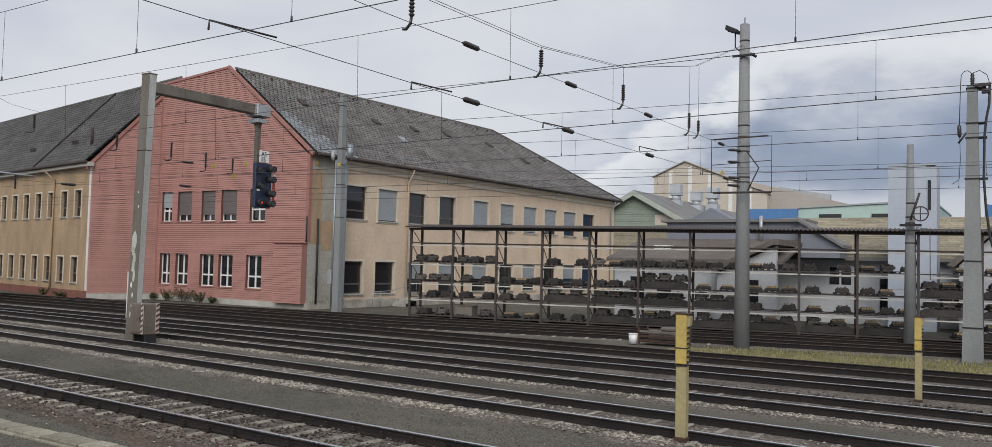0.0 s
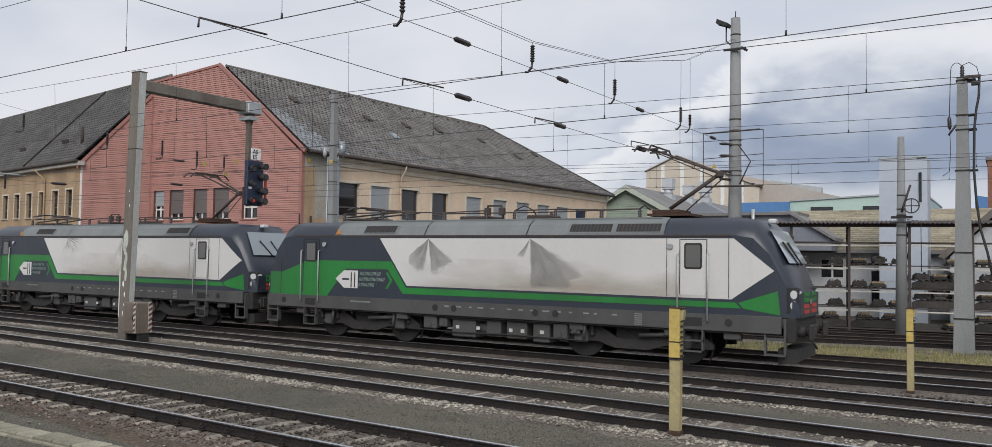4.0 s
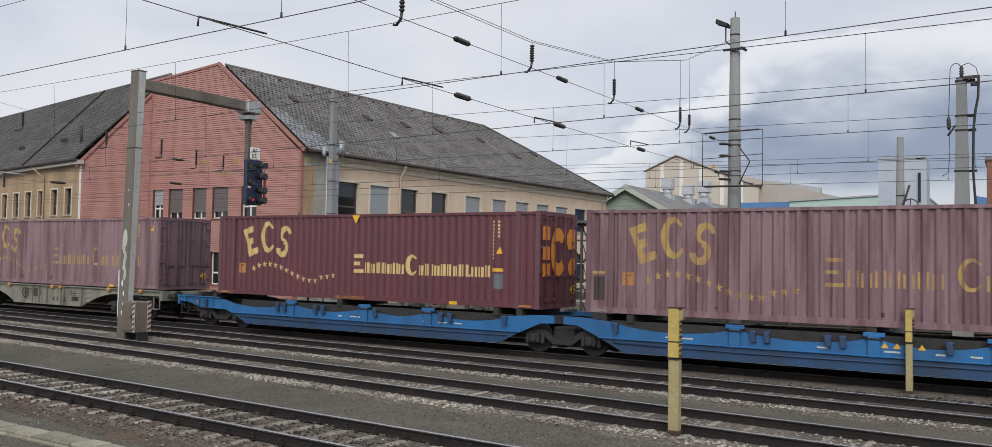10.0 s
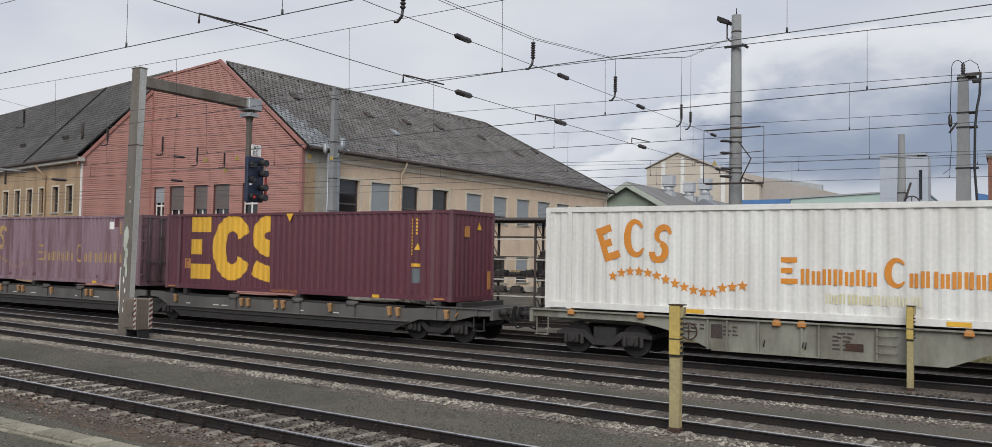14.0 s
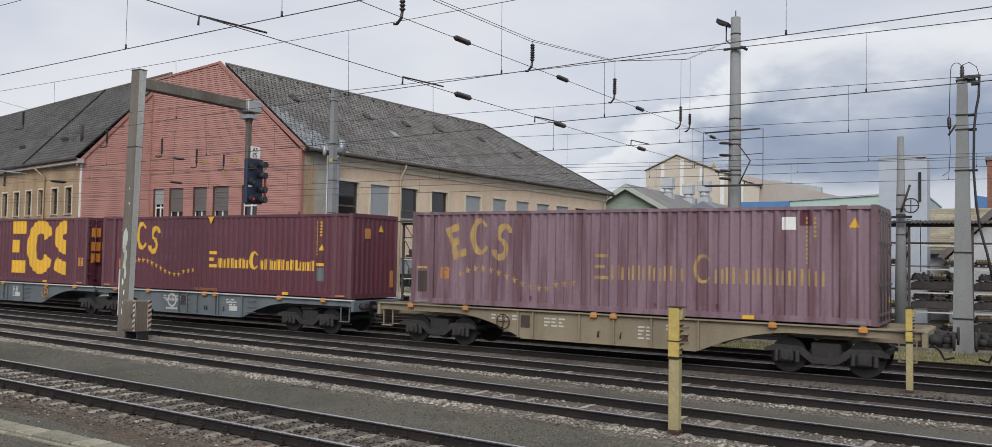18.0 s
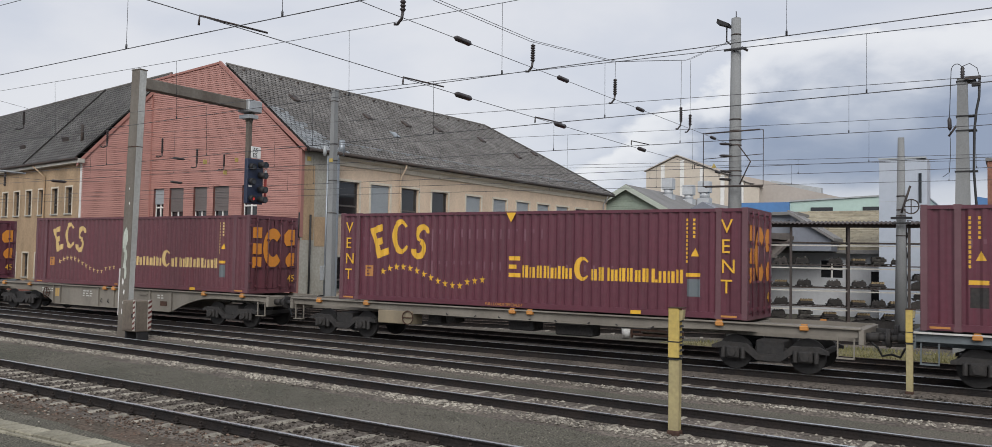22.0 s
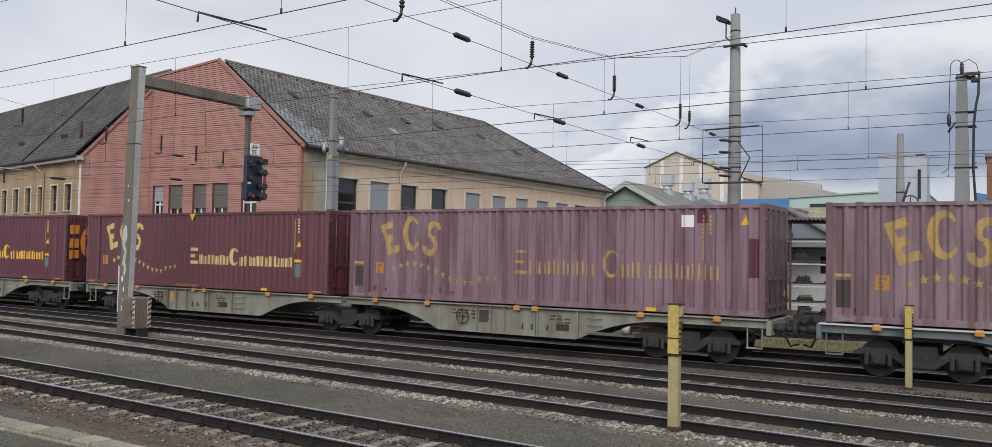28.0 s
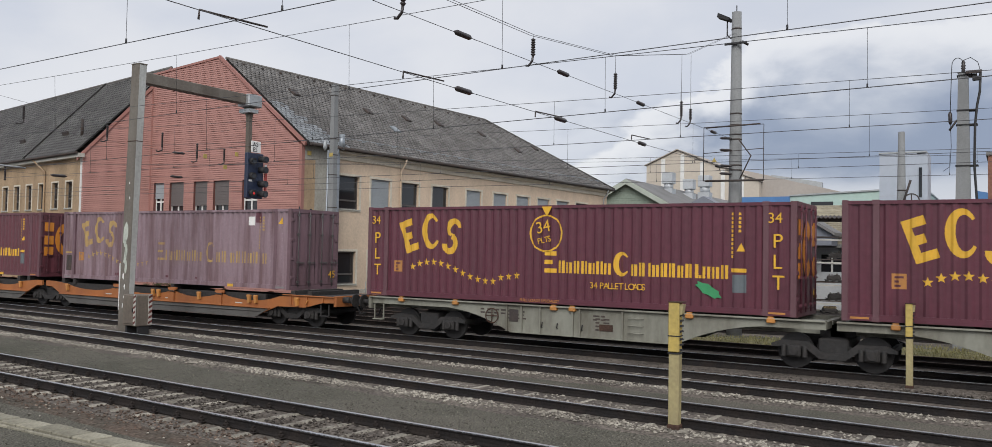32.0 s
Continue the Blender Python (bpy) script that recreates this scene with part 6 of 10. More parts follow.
# ---- buildings beyond the yard ----
GREEN_WALL = surface("pale_green_boarding", (0.270, 0.318, 0.265), (0.225, 0.265, 0.220), 0.8, grain=(5, 0.08), stain=(0.5, 0.6), bump=0.2)
GREEN_VERGE = surface("pale_green_verge_paint", (0.42, 0.46, 0.40), (0.34, 0.37, 0.32), 0.7, grain=(5, 0.06), stain=(0.5, 0.6), bump=0.1)
BEIGE_TILE = surface("beige_shingles", (0.335, 0.300, 0.225), (0.235, 0.205, 0.150), 0.85, grain=(4, 0.18), stain=(0.5, 0.7), bump=0.3, vary=0.16)
ROOF_GREY = surface("grey_sheet_roof", (0.19, 0.185, 0.18), (0.14, 0.135, 0.13), 0.65, grain=(4, 0.08), stain=(0.4, 0.7), bump=0.1)
ROOF_BROWN = surface("brown_grey_felt", (0.17, 0.15, 0.135), (0.12, 0.105, 0.095), 0.8, grain=(5, 0.1), stain=(0.4, 0.7), bump=0.2)
SLATE_BLUE = surface("blue_grey_panel", (0.20, 0.215, 0.25), (0.16, 0.17, 0.20), 0.6, grain=(5, 0.05), stain=(0.4, 0.6), bump=0.05)
WHITE_WALL = surface("white_render", (0.54, 0.55, 0.57), (0.42, 0.43, 0.445), 0.85, grain=(6, 0.05), stain=(0.5, 0.7), bump=0.1)
HALL_BEIGE = surface("beige_panel", (0.56, 0.495, 0.415), (0.49, 0.43, 0.36), 0.75, grain=(2, 0.05), stain=(0.1, 0.6), bump=0.05)
HALL_ROOF = surface("warm_grey_roof", (0.42, 0.375, 0.335), (0.35, 0.31, 0.275), 0.75, grain=(2, 0.05), stain=(0.1, 0.6), bump=0.05)
TOWER = surface("pale_blue_panel", (0.43, 0.47, 0.535), (0.37, 0.41, 0.47), 0.5, grain=(4, 0.03), stain=(0.2, 0.6), bump=0.03)
BLUE_HALL = surface("blue_cladding", (0.08, 0.20, 0.42), (0.07, 0.16, 0.34), 0.5, grain=(2, 0.05), stain=(0.1, 0.6), bump=0.05)
MINT = surface("mint_cladding", (0.42, 0.55, 0.50), (0.37, 0.48, 0.44), 0.6, grain=(2, 0.05), stain=(0.1, 0.6), bump=0.05)
BRICK_FAR = surface("brown_brick", (0.27, 0.14, 0.10), (0.20, 0.10, 0.075), 0.9, grain=(5, 0.15), stain=(0.4, 0.7), bump=0.2)

VENT_PALE = surface("pale_zinc_vent", (0.50, 0.52, 0.54), (0.38, 0.40, 0.42), 0.5, 0.2, grain=(14, 0.08), stain=(1.5, 0.6), bump=0.05)
gh = thing("green_gabled_house", pose(-35.0, 84.0, -0.2), "pale green boarded house with a grey gabled roof and vents", "building")
part("front_wall", Shape().prism([(-6.0, 0), (6.0, 0), (6.0, 7.3), (0, 10.6), (-6.0, 7.3)], 1, 0, 0.3), GREEN_WALL, gh)
for k in range(30):
    z = 3.0 + k * 0.25
    w = 6.0 if z < 7.3 else 6.0 * (10.6 - z) / 3.3
    part("shingle_course" if z < 7.0 else "board", Shape().prism([(-0.06, z), (0.0, z), (0.0, z + 0.24), (-0.02, z + 0.24)], 0, -w, w), BEIGE_TILE if z < 7.0 else GREEN_WALL, gh)
part("side_wall", Shape().box(5.7, 0.3, 0, 6.0, 38, 7.3), WHITE_WALL, gh)
part("roof_slope", Shape().prism([(0, 11.05), (0, 10.75), (6.9, 6.95), (6.9, 7.25)], 1, -0.7, 38), ROOF_GREY, gh, "grey sheet roof")
part("roof_slope", Shape().prism([(0, 11.05), (0, 10.75), (-6.9, 6.95), (-6.9, 7.25)], 1, -0.7, 38), ROOF_GREY, gh)
part("verge_board", Shape().prism([(0, 11.0), (0, 10.45), (6.9, 6.6), (6.9, 7.2)], 1, -0.8, -0.7), GREEN_VERGE, gh, "pale green verge board")
part("verge_board", Shape().prism([(0, 11.0), (0, 10.45), (-6.9, 6.6), (-6.9, 7.2)], 1, -0.8, -0.7), GREEN_VERGE, gh)
part("beige_panel", Shape().box(2.2, -0.10, 7.35, 4.6, -0.065, 8.4), HALL_BEIGE, gh)
for x, y, hh, w in ((1.2, 9.0, 2.3, 0.62), (1.6, 15.0, 2.0, 0.62), (2.6, 18.0, 2.7, 0.7)):
    v = part("roof_vent", Shape().box(x - w, y - w, 9.3 - x * 0.5, x + w, y + w, 9.6 + hh * 0.45), VENT_PALE, gh, "zinc roof ventilator")
    part("vent_neck", Shape().rod((x, y, 9.6 + hh * 0.45), (x, y, 9.6 + hh * 0.7), w * 0.85, 12), VENT_PALE, v)
    part("vent_hood", Shape().box(x - w, y - w, 9.6 + hh * 0.7, x + w, y + w, 10.2 + hh, 0.05), VENT_PALE, v)

sh = thing("low_shed", pose(0, 0, -0.2), "low white shed with a brown felt roof and grey dormer box", "building")
part("roof", Shape().prism([(45.2, 3.45), (50.5, 4.75), (50.5, 4.55), (45.2, 3.25)], 0, -20.6, -10.6), ROOF_BROWN, sh, "brown-grey felt roof")
part("gable_roof", Shape().prism([(-14.2, 3.0), (-11.0, 4.55), (-10.7, 4.55), (-10.7, 4.25), (-11.0, 4.25), (-14.2, 2.7)], 1, 44.6, 50.0), ROOF_BROWN, sh)
part("front_wall", Shape().prism([(-14.0, 0), (-10.9, 0), (-10.9, 4.2), (-14.0, 2.7)], 1, 45.0, 45.3), WHITE_WALL, sh, "white rendered wall")
part("side_wall", Shape().box(-20.3, 45.8, 0, -14.0, 46.1, 3.3), WHITE_WALL, sh)
part("dormer_box", Shape().box(-18.9, 50.4, 3.9, -10.8, 53.0, 5.75), SLATE_BLUE, sh, "blue-grey dormer box")
part("dormer_roof", Shape().box(-19.2, 50.1, 5.75, -10.5, 53.3, 5.92), ROOF_GREY, sh)
part("dormer_end", Shape().prism([(-10.8, 5.75), (-8.6, 4.3), (-8.6, 3.7), (-10.8, 3.7)], 1, 49.6, 52.0), SLATE_BLUE, sh)
part("dormer_verge", Shape().prism([(-10.9, 6.0), (-8.4, 4.42), (-8.4, 4.25), (-10.9, 5.8)], 1, 49.3, 52.2), ROOF_GREY, sh)
part("small_gable", Shape().prism([(-17.6, 5.9), (-16.2, 6.65), (-14.8, 5.9)], 1, 50.6, 52.0), SLATE_BLUE, sh)
part("flue_pipe", Shape().rod((-13.0, 50.0, 4.6), (-13.0, 50.0, 6.1), 0.11), GALV, sh, "zinc flue pipe")
part("skylight", Shape().box(-18.6, 47.5, 4.05, -17.6, 48.2, 4.25), FRAME_WHITE, sh)
for x in (-19.0, -17.4, -12.6):
    part("window", Shape().box(x, 45.0 if x < -14 else 44.95, 1.2, x + 0.8, 45.1 if x < -14 else 45.0, 2.4), PANE_DARK, sh)

wb = thing("white_workshop", pose(0, 0, -0.2), "white rendered workshop with beige shingle roof", "building")


def wb_face(u, d, z):
    return (u, 52.0 + d, z)


wbh = [(-9.6, -8.4, 2.2, 3.2), (-6.9, -5.8, 0.6, 2.6), (-3.9, -2.6, 1.2, 2.4)]
part("front_wall", pierced(-13.5, 3.0, 0, 3.9, wbh, 0.3, wb_face), WHITE_WALL, wb, "white rendered wall")
for a, b, c, d in wbh:
    w = thing("window")
    w.parent = wb
    part("window_frame", slab(a, b, (c + d) / 2 - 0.05, (c + d) / 2 + 0.05, 0.1, 0.16, wb_face).join(slab((a + b) / 2 - 0.05, (a + b) / 2 + 0.05, c, d, 0.1, 0.16, wb_face)), FRAME_WHITE, w)
    part("pane", slab(a, b, c, d, 0.17, 0.19, wb_face), PANE_DARK, w)
part("red_door", Shape().box(-2.4, 51.9, 0, -0.9, 51.99, 2.5), RED_PAINT, wb, "dull red door")
wroof2 = part("roof", Shape().prism([(51.5, 3.95), (59.0, 6.47), (59.0, 6.27), (51.5, 3.75)], 0, -14.0, 3.5), BEIGE_TILE, wb, "beige shingle roof")
n = 20
for k in range(n):
    y0, y1 = 51.5 + 7.5 * k / n, 51.5 + 7.5 * (k + 1) / n
    z0, z1 = 3.95 + 2.52 * k / n, 3.95 + 2.52 * (k + 1) / n
    x = -14.0 + (0.3 if k % 2 else 0)
    while x < 3.2:
        part("shingle", Shape().prism([(y0 - 0.03, z0 - 0.005), (y0 - 0.03, z0 + 0.045), (y1, z1 + 0.015), (y1, z1 - 0.01)], 0, x, x + 0.98), BEIGE_TILE, wroof2) if -12.6 < x < 0 else None
        x += 1.0
part("eaves_board", Shape().box(-14.0, 51.3, 3.6, 3.5, 51.55, 3.8), ROOF_GREY, wb)

tw = thing("panel_tower", pose(-4.98, 48.5, -0.2), "tall pale blue panelled tower with a narrow slot window", "tower")
part("shaft", Shape().box(-1.06, 0, 0, 0.72, 2.05, 8.53), TOWER, tw)
part("side_panel", Shape().box(0.72, 0.05, 0, 1.21, 2.0, 8.48), TOWER, tw)
part("cap", Shape().box(-1.10, -0.04, 8.53, 1.15, 2.09, 8.61), GALV, tw)
part("slot_window", Shape().box(0.81, 0.0, 6.23, 0.95, 0.056, 7.76), PANE_DARK, tw)
for z in (2.1, 4.2, 6.3):
    part("panel_joint", Shape().box(-1.064, -0.006, z, 0.63, 0.0, z + 0.017), GALV, tw)

mh = thing("mint_hall", pose(0, 0, -0.2), "long mint and blue clad factory hall", "building")
part("mint_wall", Shape().prism([(-24.0, 0), (-9.0, 0), (-9.0, 11.4), (-24.0, 10.7)], 1, 110, 140), MINT, mh)
part("blue_wall", Shape().box(-30.0, 109.6, 0, -24.0, 140, 10.7), BLUE_HALL, mh, "blue clad wall")
for x in (-21.5, -15.5):
    part("window_band", Shape().box(x, 109.9, 9.55, x + 2.6, 110.0, 10.0), PANE_DARK, mh)
part("roof_edge", Shape().prism([(-24.1, 10.72), (-8.9, 11.42), (-8.9, 11.6), (-24.1, 10.9)], 1, 109.8, 140), GALV, mh)
part("roof_unit", Shape().box(-14.2, 115, 11.1, -12.2, 117, 12.3), GALV, mh)
part("blue_annex", Shape().prism([(-4.0, 0), (3.0, 0), (3.0, 10.2), (-4.0, 11.6)], 1, 118, 140), BLUE_HALL, mh)

fh = thing("beige_factory_hall", pose(0, 0, -0.2), "large beige factory hall with white pilaster strips", "building")
part("gable_wall", Shape().prism([(-58.9, 0), (-38.0, 0), (-38.0, 16.3), (-52.9, 22.4), (-58.9, 19.8)], 1, 150, 151), HALL_BEIGE, fh)
part("body", Shape().prism([(-58.6, 0), (-38.3, 0), (-38.3, 16.0), (-52.9, 22.0), (-58.6, 19.5)], 1, 151, 190), HALL_BEIGE, fh)
for x in (-55.6, -51.9, -48.2, -44.4, -41.0):
    top = 22.3 - (x + 52.9) * 0.41 if x > -52.9 else 22.3 + (x + 52.9) * 0.43
    part("pilaster", Shape().box(x - 0.35, 149.8, 0, x + 0.35, 150.0, top - 0.25), FRAME_WHITE, fh)
part("roof_edge", Shape().prism([(-59.2, 19.75), (-52.9, 22.5), (-37.8, 16.3), (-37.8, 16.45), (-52.9, 22.68), (-59.2, 19.92)], 1, 149.6, 190), HALL_ROOF, fh)
part("long_roof", Shape().prism([(-40.5, 11.5), (-22.0, 11.5), (-22.0, 13.6), (-40.5, 18.3)], 1, 152, 180), HALL_ROOF, fh, "warm grey sloping roof")
part("roof_step", Shape().prism([(-44.5, 14.5), (-30.0, 14.5), (-30.0, 16.1), (-44.5, 19.6)], 1, 160, 180), HALL_ROOF, fh)
part("light_band", Shape().prism([(-38.0, 17.2), (-29.2, 15.6), (-29.2, 16.6), (-38.0, 18.2)], 1, 158.5, 159.9), GALV, fh)

bb = thing("brick_block", pose(0, 0, -0.2), "brown brick works block", "building")
part("wall", Shape().box(-1.35, 60, 0, 12, 75, 9.5), BRICK_FAR, bb)
part("parapet", Shape().box(-1.45, 59.9, 9.5, 12, 75, 9.7), ROOF_GREY, bb)
fr = thing("timber_house", pose(0, 0, -0.2), "dark low house with a steep roof behind the rack", "building")
part("roof", Shape().prism([(-3.2, 3.4), (-0.6, 6.0), (2.2, 3.4), (1.9, 3.3), (-0.6, 5.6), (-2.9, 3.3)], 1, 46.8, 51.2), ROOF_BROWN, fr)
part("wall", Shape().prism([(-2.7, 0), (1.8, 0), (1.8, 3.3), (-0.6, 5.5), (-2.7, 3.4)], 1, 47.3, 51.0), WHITE_WALL, fr)
# ---- freight train ----
SPEED, EASE = 11.43, -0.0041
RUNNING = []         # (thing, place along the train)


def train_x(t):
    """How far the train has come at t seconds, counted from its place at 16 s."""
    return SPEED * (t - 16) + EASE * (t - 16) ** 2 / 2


def runs(ob, k):
    RUNNING.append((ob, k))
    ob.matrix_basis = pose(k + train_x(0), TRACK_Y, 0)
    return ob


def paint(name, base, other, rough=0.55, streak=0.25, stain=(0.9, 0.7), grain=(10, 0.05), spread=(0.40, 0.66)):
    return surface(name, base, other, rough, 0.0, grain=grain, stain=stain, bump=0.05, streak=streak, spread=spread)


MAROON = paint("maroon_container_paint", (0.118, 0.034, 0.050), (0.088, 0.028, 0.040), 0.36, 0.12, (1.6, 0.8), (6, 0.10))
MAROON_OLD = paint("dull_maroon_container_paint", (0.124, 0.039, 0.050), (0.092, 0.036, 0.043), 0.40, grain=(6, 0.10))
FADED = paint("faded_mauve_container_paint", (0.242, 0.160, 0.194), (0.136, 0.070, 0.083), 0.34, 0.10, (2.4, 0.95), (10, 0.06), (0.42, 0.62))
FADED_BROWN = paint("faded_brown_mauve_container_paint", (0.258, 0.168, 0.185), (0.140, 0.070, 0.076), 0.34, 0.10, (2.4, 0.95), (10, 0.06), (0.42, 0.62))
FADED_GREY = paint("grey_mauve_container_paint", (0.268, 0.190, 0.216), (0.148, 0.086, 0.094), 0.34, 0.10, (2.4, 0.95), (10, 0.06), (0.42, 0.62))
WORN_POST = paint("weathered_brown_grey_paint", (0.175, 0.105, 0.124), (0.110, 0.064, 0.072), 0.5, 0.35, (1.5, 0.9))
DULL_POST = paint("dull_mauve_post_paint", (0.140, 0.066, 0.078), (0.105, 0.046, 0.056), 0.6, 0.35, (1.5, 0.9))
DOOR_GREY = paint("dirty_grey_door_fittings", (0.105, 0.098, 0.098), (0.060, 0.050, 0.048), 0.6, 0.35, (2.5, 0.9))
RUB = paint("pale_maroon_rub", (0.175, 0.082, 0.105), (0.140, 0.055, 0.073), 0.6, 0.35, (1.5, 0.9))
REEFER = paint("white_reefer_paint", (0.74, 0.74, 0.71), (0.60, 0.585, 0.54), 0.5, 0.3)
YELLOW = paint("yellow_lettering", (0.74, 0.42, 0.035), (0.58, 0.34, 0.04))
YELLOW_FADE = paint("worn_yellow_lettering", (0.45, 0.30, 0.10), (0.28, 0.175, 0.11), stain=(4, 0.9))
ORANGE = paint("orange_lettering", (0.68, 0.26, 0.03), (0.55, 0.2, 0.03))
PALE_WORD = paint("pale_worn_lettering", (0.62, 0.58, 0.36), (0.66, 0.64, 0.52))
CREAM = paint("cream_lettering", (0.62, 0.45, 0.19), (0.50, 0.35, 0.14))
W_BLUE = paint("blue_wagon_paint", (0.022, 0.140, 0.340), (0.022, 0.085, 0.195), 0.5, 0.3)
W_BLUE_DARK = paint("dirty_blue_wagon_paint", (0.020, 0.062, 0.145), (0.026, 0.038, 0.062), 0.6, 0.3)
W_BEIGE = paint("dusty_grey_beige_wagon_paint", (0.255, 0.255, 0.212), (0.118, 0.106, 0.082), 0.7, 0.3, (1.5, 0.85))
W_SAND = paint("dusty_sand_wagon_paint", (0.26, 0.215, 0.145), (0.165, 0.135, 0.095), 0.75, 0.3)
W_BROWN = paint("dusty_grey_brown_wagon_paint", (0.215, 0.195, 0.165), (0.13, 0.115, 0.098), 0.75, 0.3)
W_SLATE = paint("blue_grey_wagon_paint", (0.130, 0.152, 0.165), (0.085, 0.098, 0.104), 0.65, 0.3)
W_DARK = paint("dark_grey_wagon_paint", (0.105, 0.100, 0.094), (0.065, 0.058, 0.053), 0.75, 0.3)
W_GRIME = paint("grimy_grey_wagon_paint", (0.150, 0.142, 0.128), (0.085, 0.076, 0.066), 0.75, 0.3)
LOCK_DULL = paint("worn_tan_lock_paint", (0.36, 0.20, 0.085), (0.22, 0.13, 0.06))
W_ORANGE = paint("orange_wagon_paint", (0.36, 0.125, 0.035), (0.23, 0.085, 0.035), 0.65, 0.3)
LOCK = paint("orange_lock_paint", (0.52, 0.225, 0.055), (0.34, 0.16, 0.05))
BOGIE = surface("black_brown_bogie", (0.022, 0.021, 0.021), (0.038, 0.033, 0.030), 0.75, grain=(14, 0.3), stain=(4, 0.7), bump=0.3)
WHEEL = surface("rusty_wheel", (0.017, 0.016, 0.016), (0.013, 0.012, 0.012), 0.75, 0.0, grain=(14, 0.2), stain=(2, 0.7), bump=0.2)
TREAD = surface("polished_wheel_rim", (0.38, 0.37, 0.36), (0.26, 0.25, 0.24), 0.4, 0.8, grain=(14, 0.1), stain=(2, 0.4), bump=0.0)
CLEAN_GREY = paint("pale_stencil", (0.52, 0.52, 0.49), (0.42, 0.42, 0.40))

STENCIL_DIM = paint("dim_stencil", (0.24, 0.24, 0.23), (0.15, 0.15, 0.145))
CL, CH, CW = 13.716, 2.896, 1.25
CZ = 1.283


def corrugated(u0, u1, z0, z1, pitch, depth, place):
    """A trapezoidally corrugated sheet with thickness."""
    s = Shape()
    n = max(1, round((u1 - u0) / pitch))
    p = (u1 - u0) / n
    prof = []
    for k in range(n):
        a = u0 + k * p
        prof += [(a, 0), (a + p * 0.28, 0), (a + p * 0.5, depth), (a + p * 0.78, depth)]
    prof.append((u1, 0))
    for (a, da), (b, db) in zip(prof[:-1], prof[1:]):
        s.face([place(a, da, z0), place(b, db, z0), place(b, db, z1), place(a, da, z1)])
        s.face([place(a, 0.065, z0), place(b, 0.065, z0), place(b, 0.065, z1), place(a, 0.065, z1)])
    return s


def near(u, d, z):
    return (u, -CW + 0.02 + d, z)


def far(u, d, z):
    return (u, CW - 0.02 - d, z)


CONT_MESH = {}
SIDE = {"depth": 0.020}     # depth of the side ribs, deeper on the old containers


def container_meshes(material, length=CL):
    key = (material.name, length, SIDE["depth"])
    if key in CONT_MESH:
        return CONT_MESH[key]
    o = (length - 12.192) / 2 if length > 13 else 0.0
    m = {}
    old, new_paint = "faded" in material.name or "mauve" in material.name, "maroon" in material.name
    post_paint = WORN_POST if old else DULL_POST if new_paint else material
    door_paint = WORN_POST if old else material
    m["side_panel"] = corrugated(0.14, length - 0.14, 0.17, CH - 0.10, 0.278, SIDE["depth"], near).mesh("side_panel", material)
    m["far_side_panel"] = corrugated(0.14, length - 0.14, 0.17, CH - 0.10, 0.278, 0.036, far).mesh("far_side_panel", material)
    m["roof_panel"] = Shape().box(0.03, -CW + 0.03, CH - 0.05, length - 0.03, CW - 0.03, CH - 0.02).mesh("roof_panel", material)
    m["floor"] = Shape().box(0.03, -CW + 0.05, 0.06, length - 0.03, CW - 0.05, 0.16).mesh("floor", BOGIE)
    for nm, y0 in (("top_rail", -CW), ("far_top_rail", CW - 0.06)):
        m[nm] = Shape().box(0.1, y0, CH - 0.105, length - 0.1, y0 + 0.06, CH - 0.02).mesh("top_rail", material)
    for nm, y0 in (("bottom_rail", -CW), ("far_bottom_rail", CW - 0.05)):
        m[nm] = Shape().box(0.1, y0, 0.02, length - 0.1, y0 + 0.05, 0.175).mesh("bottom_rail", material)
    m["post"] = Shape().box(-0.07, -CW - 0.003, 0.0, 0.08, -CW + 0.12, CH, 0.012).mesh("corner_post", post_paint)
    m["far_post"] = Shape().box(-0.07, CW - 0.12, 0.0, 0.08, CW + 0.003, CH, 0.012).mesh("corner_post", post_paint)
    m["casting"] = Shape().box(-0.09, -CW - 0.006, 0.0, 0.09, -CW + 0.16, 0.118, 0.01).mesh("corner_casting", post_paint)
    m["end_panel"] = corrugated(-CW + 0.12, CW - 0.12, 0.15, CH - 0.12, 0.25, 0.04, lambda u, d, z: (length - 0.02 - d, u, z)).mesh("end_panel", door_paint)
    m["end_rail_top"] = Shape().box(length - 0.10, -CW + 0.1, CH - 0.13, length, CW - 0.1, CH).mesh("end_rail", door_paint)
    m["end_rail_low"] = Shape().box(length - 0.10, -CW + 0.1, 0.0, length, CW - 0.1, 0.16).mesh("end_rail", door_paint)
    m["left_end"] = Shape().box(0.0, -CW + 0.1, 0.0, 0.05, CW - 0.1, CH).mesh("left_end_panel", material)
    m["door"] = corrugated(0.015, CW - 0.14, 0.17, CH - 0.14, 0.55, 0.03, lambda u, d, z: (length - 0.01 - d, u, z)).mesh("door", door_paint)
    m["door_l"] = corrugated(-CW + 0.14, -0.015, 0.17, CH - 0.14, 0.55, 0.03, lambda u, d, z: (length - 0.01 - d, u, z)).mesh("door", door_paint)
    bar = Shape().rod((length + 0.035, 0, 0.10), (length + 0.035, 0, CH - 0.08), 0.019, 7)
    for z in (0.25, 0.95, 1.95, 2.65):
        bar.box(length + 0.0, -0.05, z, length + 0.06, 0.05, z + 0.07)
    bar.box(length + 0.01, -0.02, 0.95, length + 0.05, 0.30, 0.99)
    m["lock_bar"] = bar.mesh("lock_bar", DOOR_GREY if old else material)
    m["hinge"] = Shape().box(length - 0.06, -0.14, -0.05, length + 0.02, 0.03, 0.05, 0.01).mesh("hinge", door_paint)
    CONT_MESH[key] = m
    return m


DEC_Y = -CW + 0.012   # plane of the painted marks on the near side


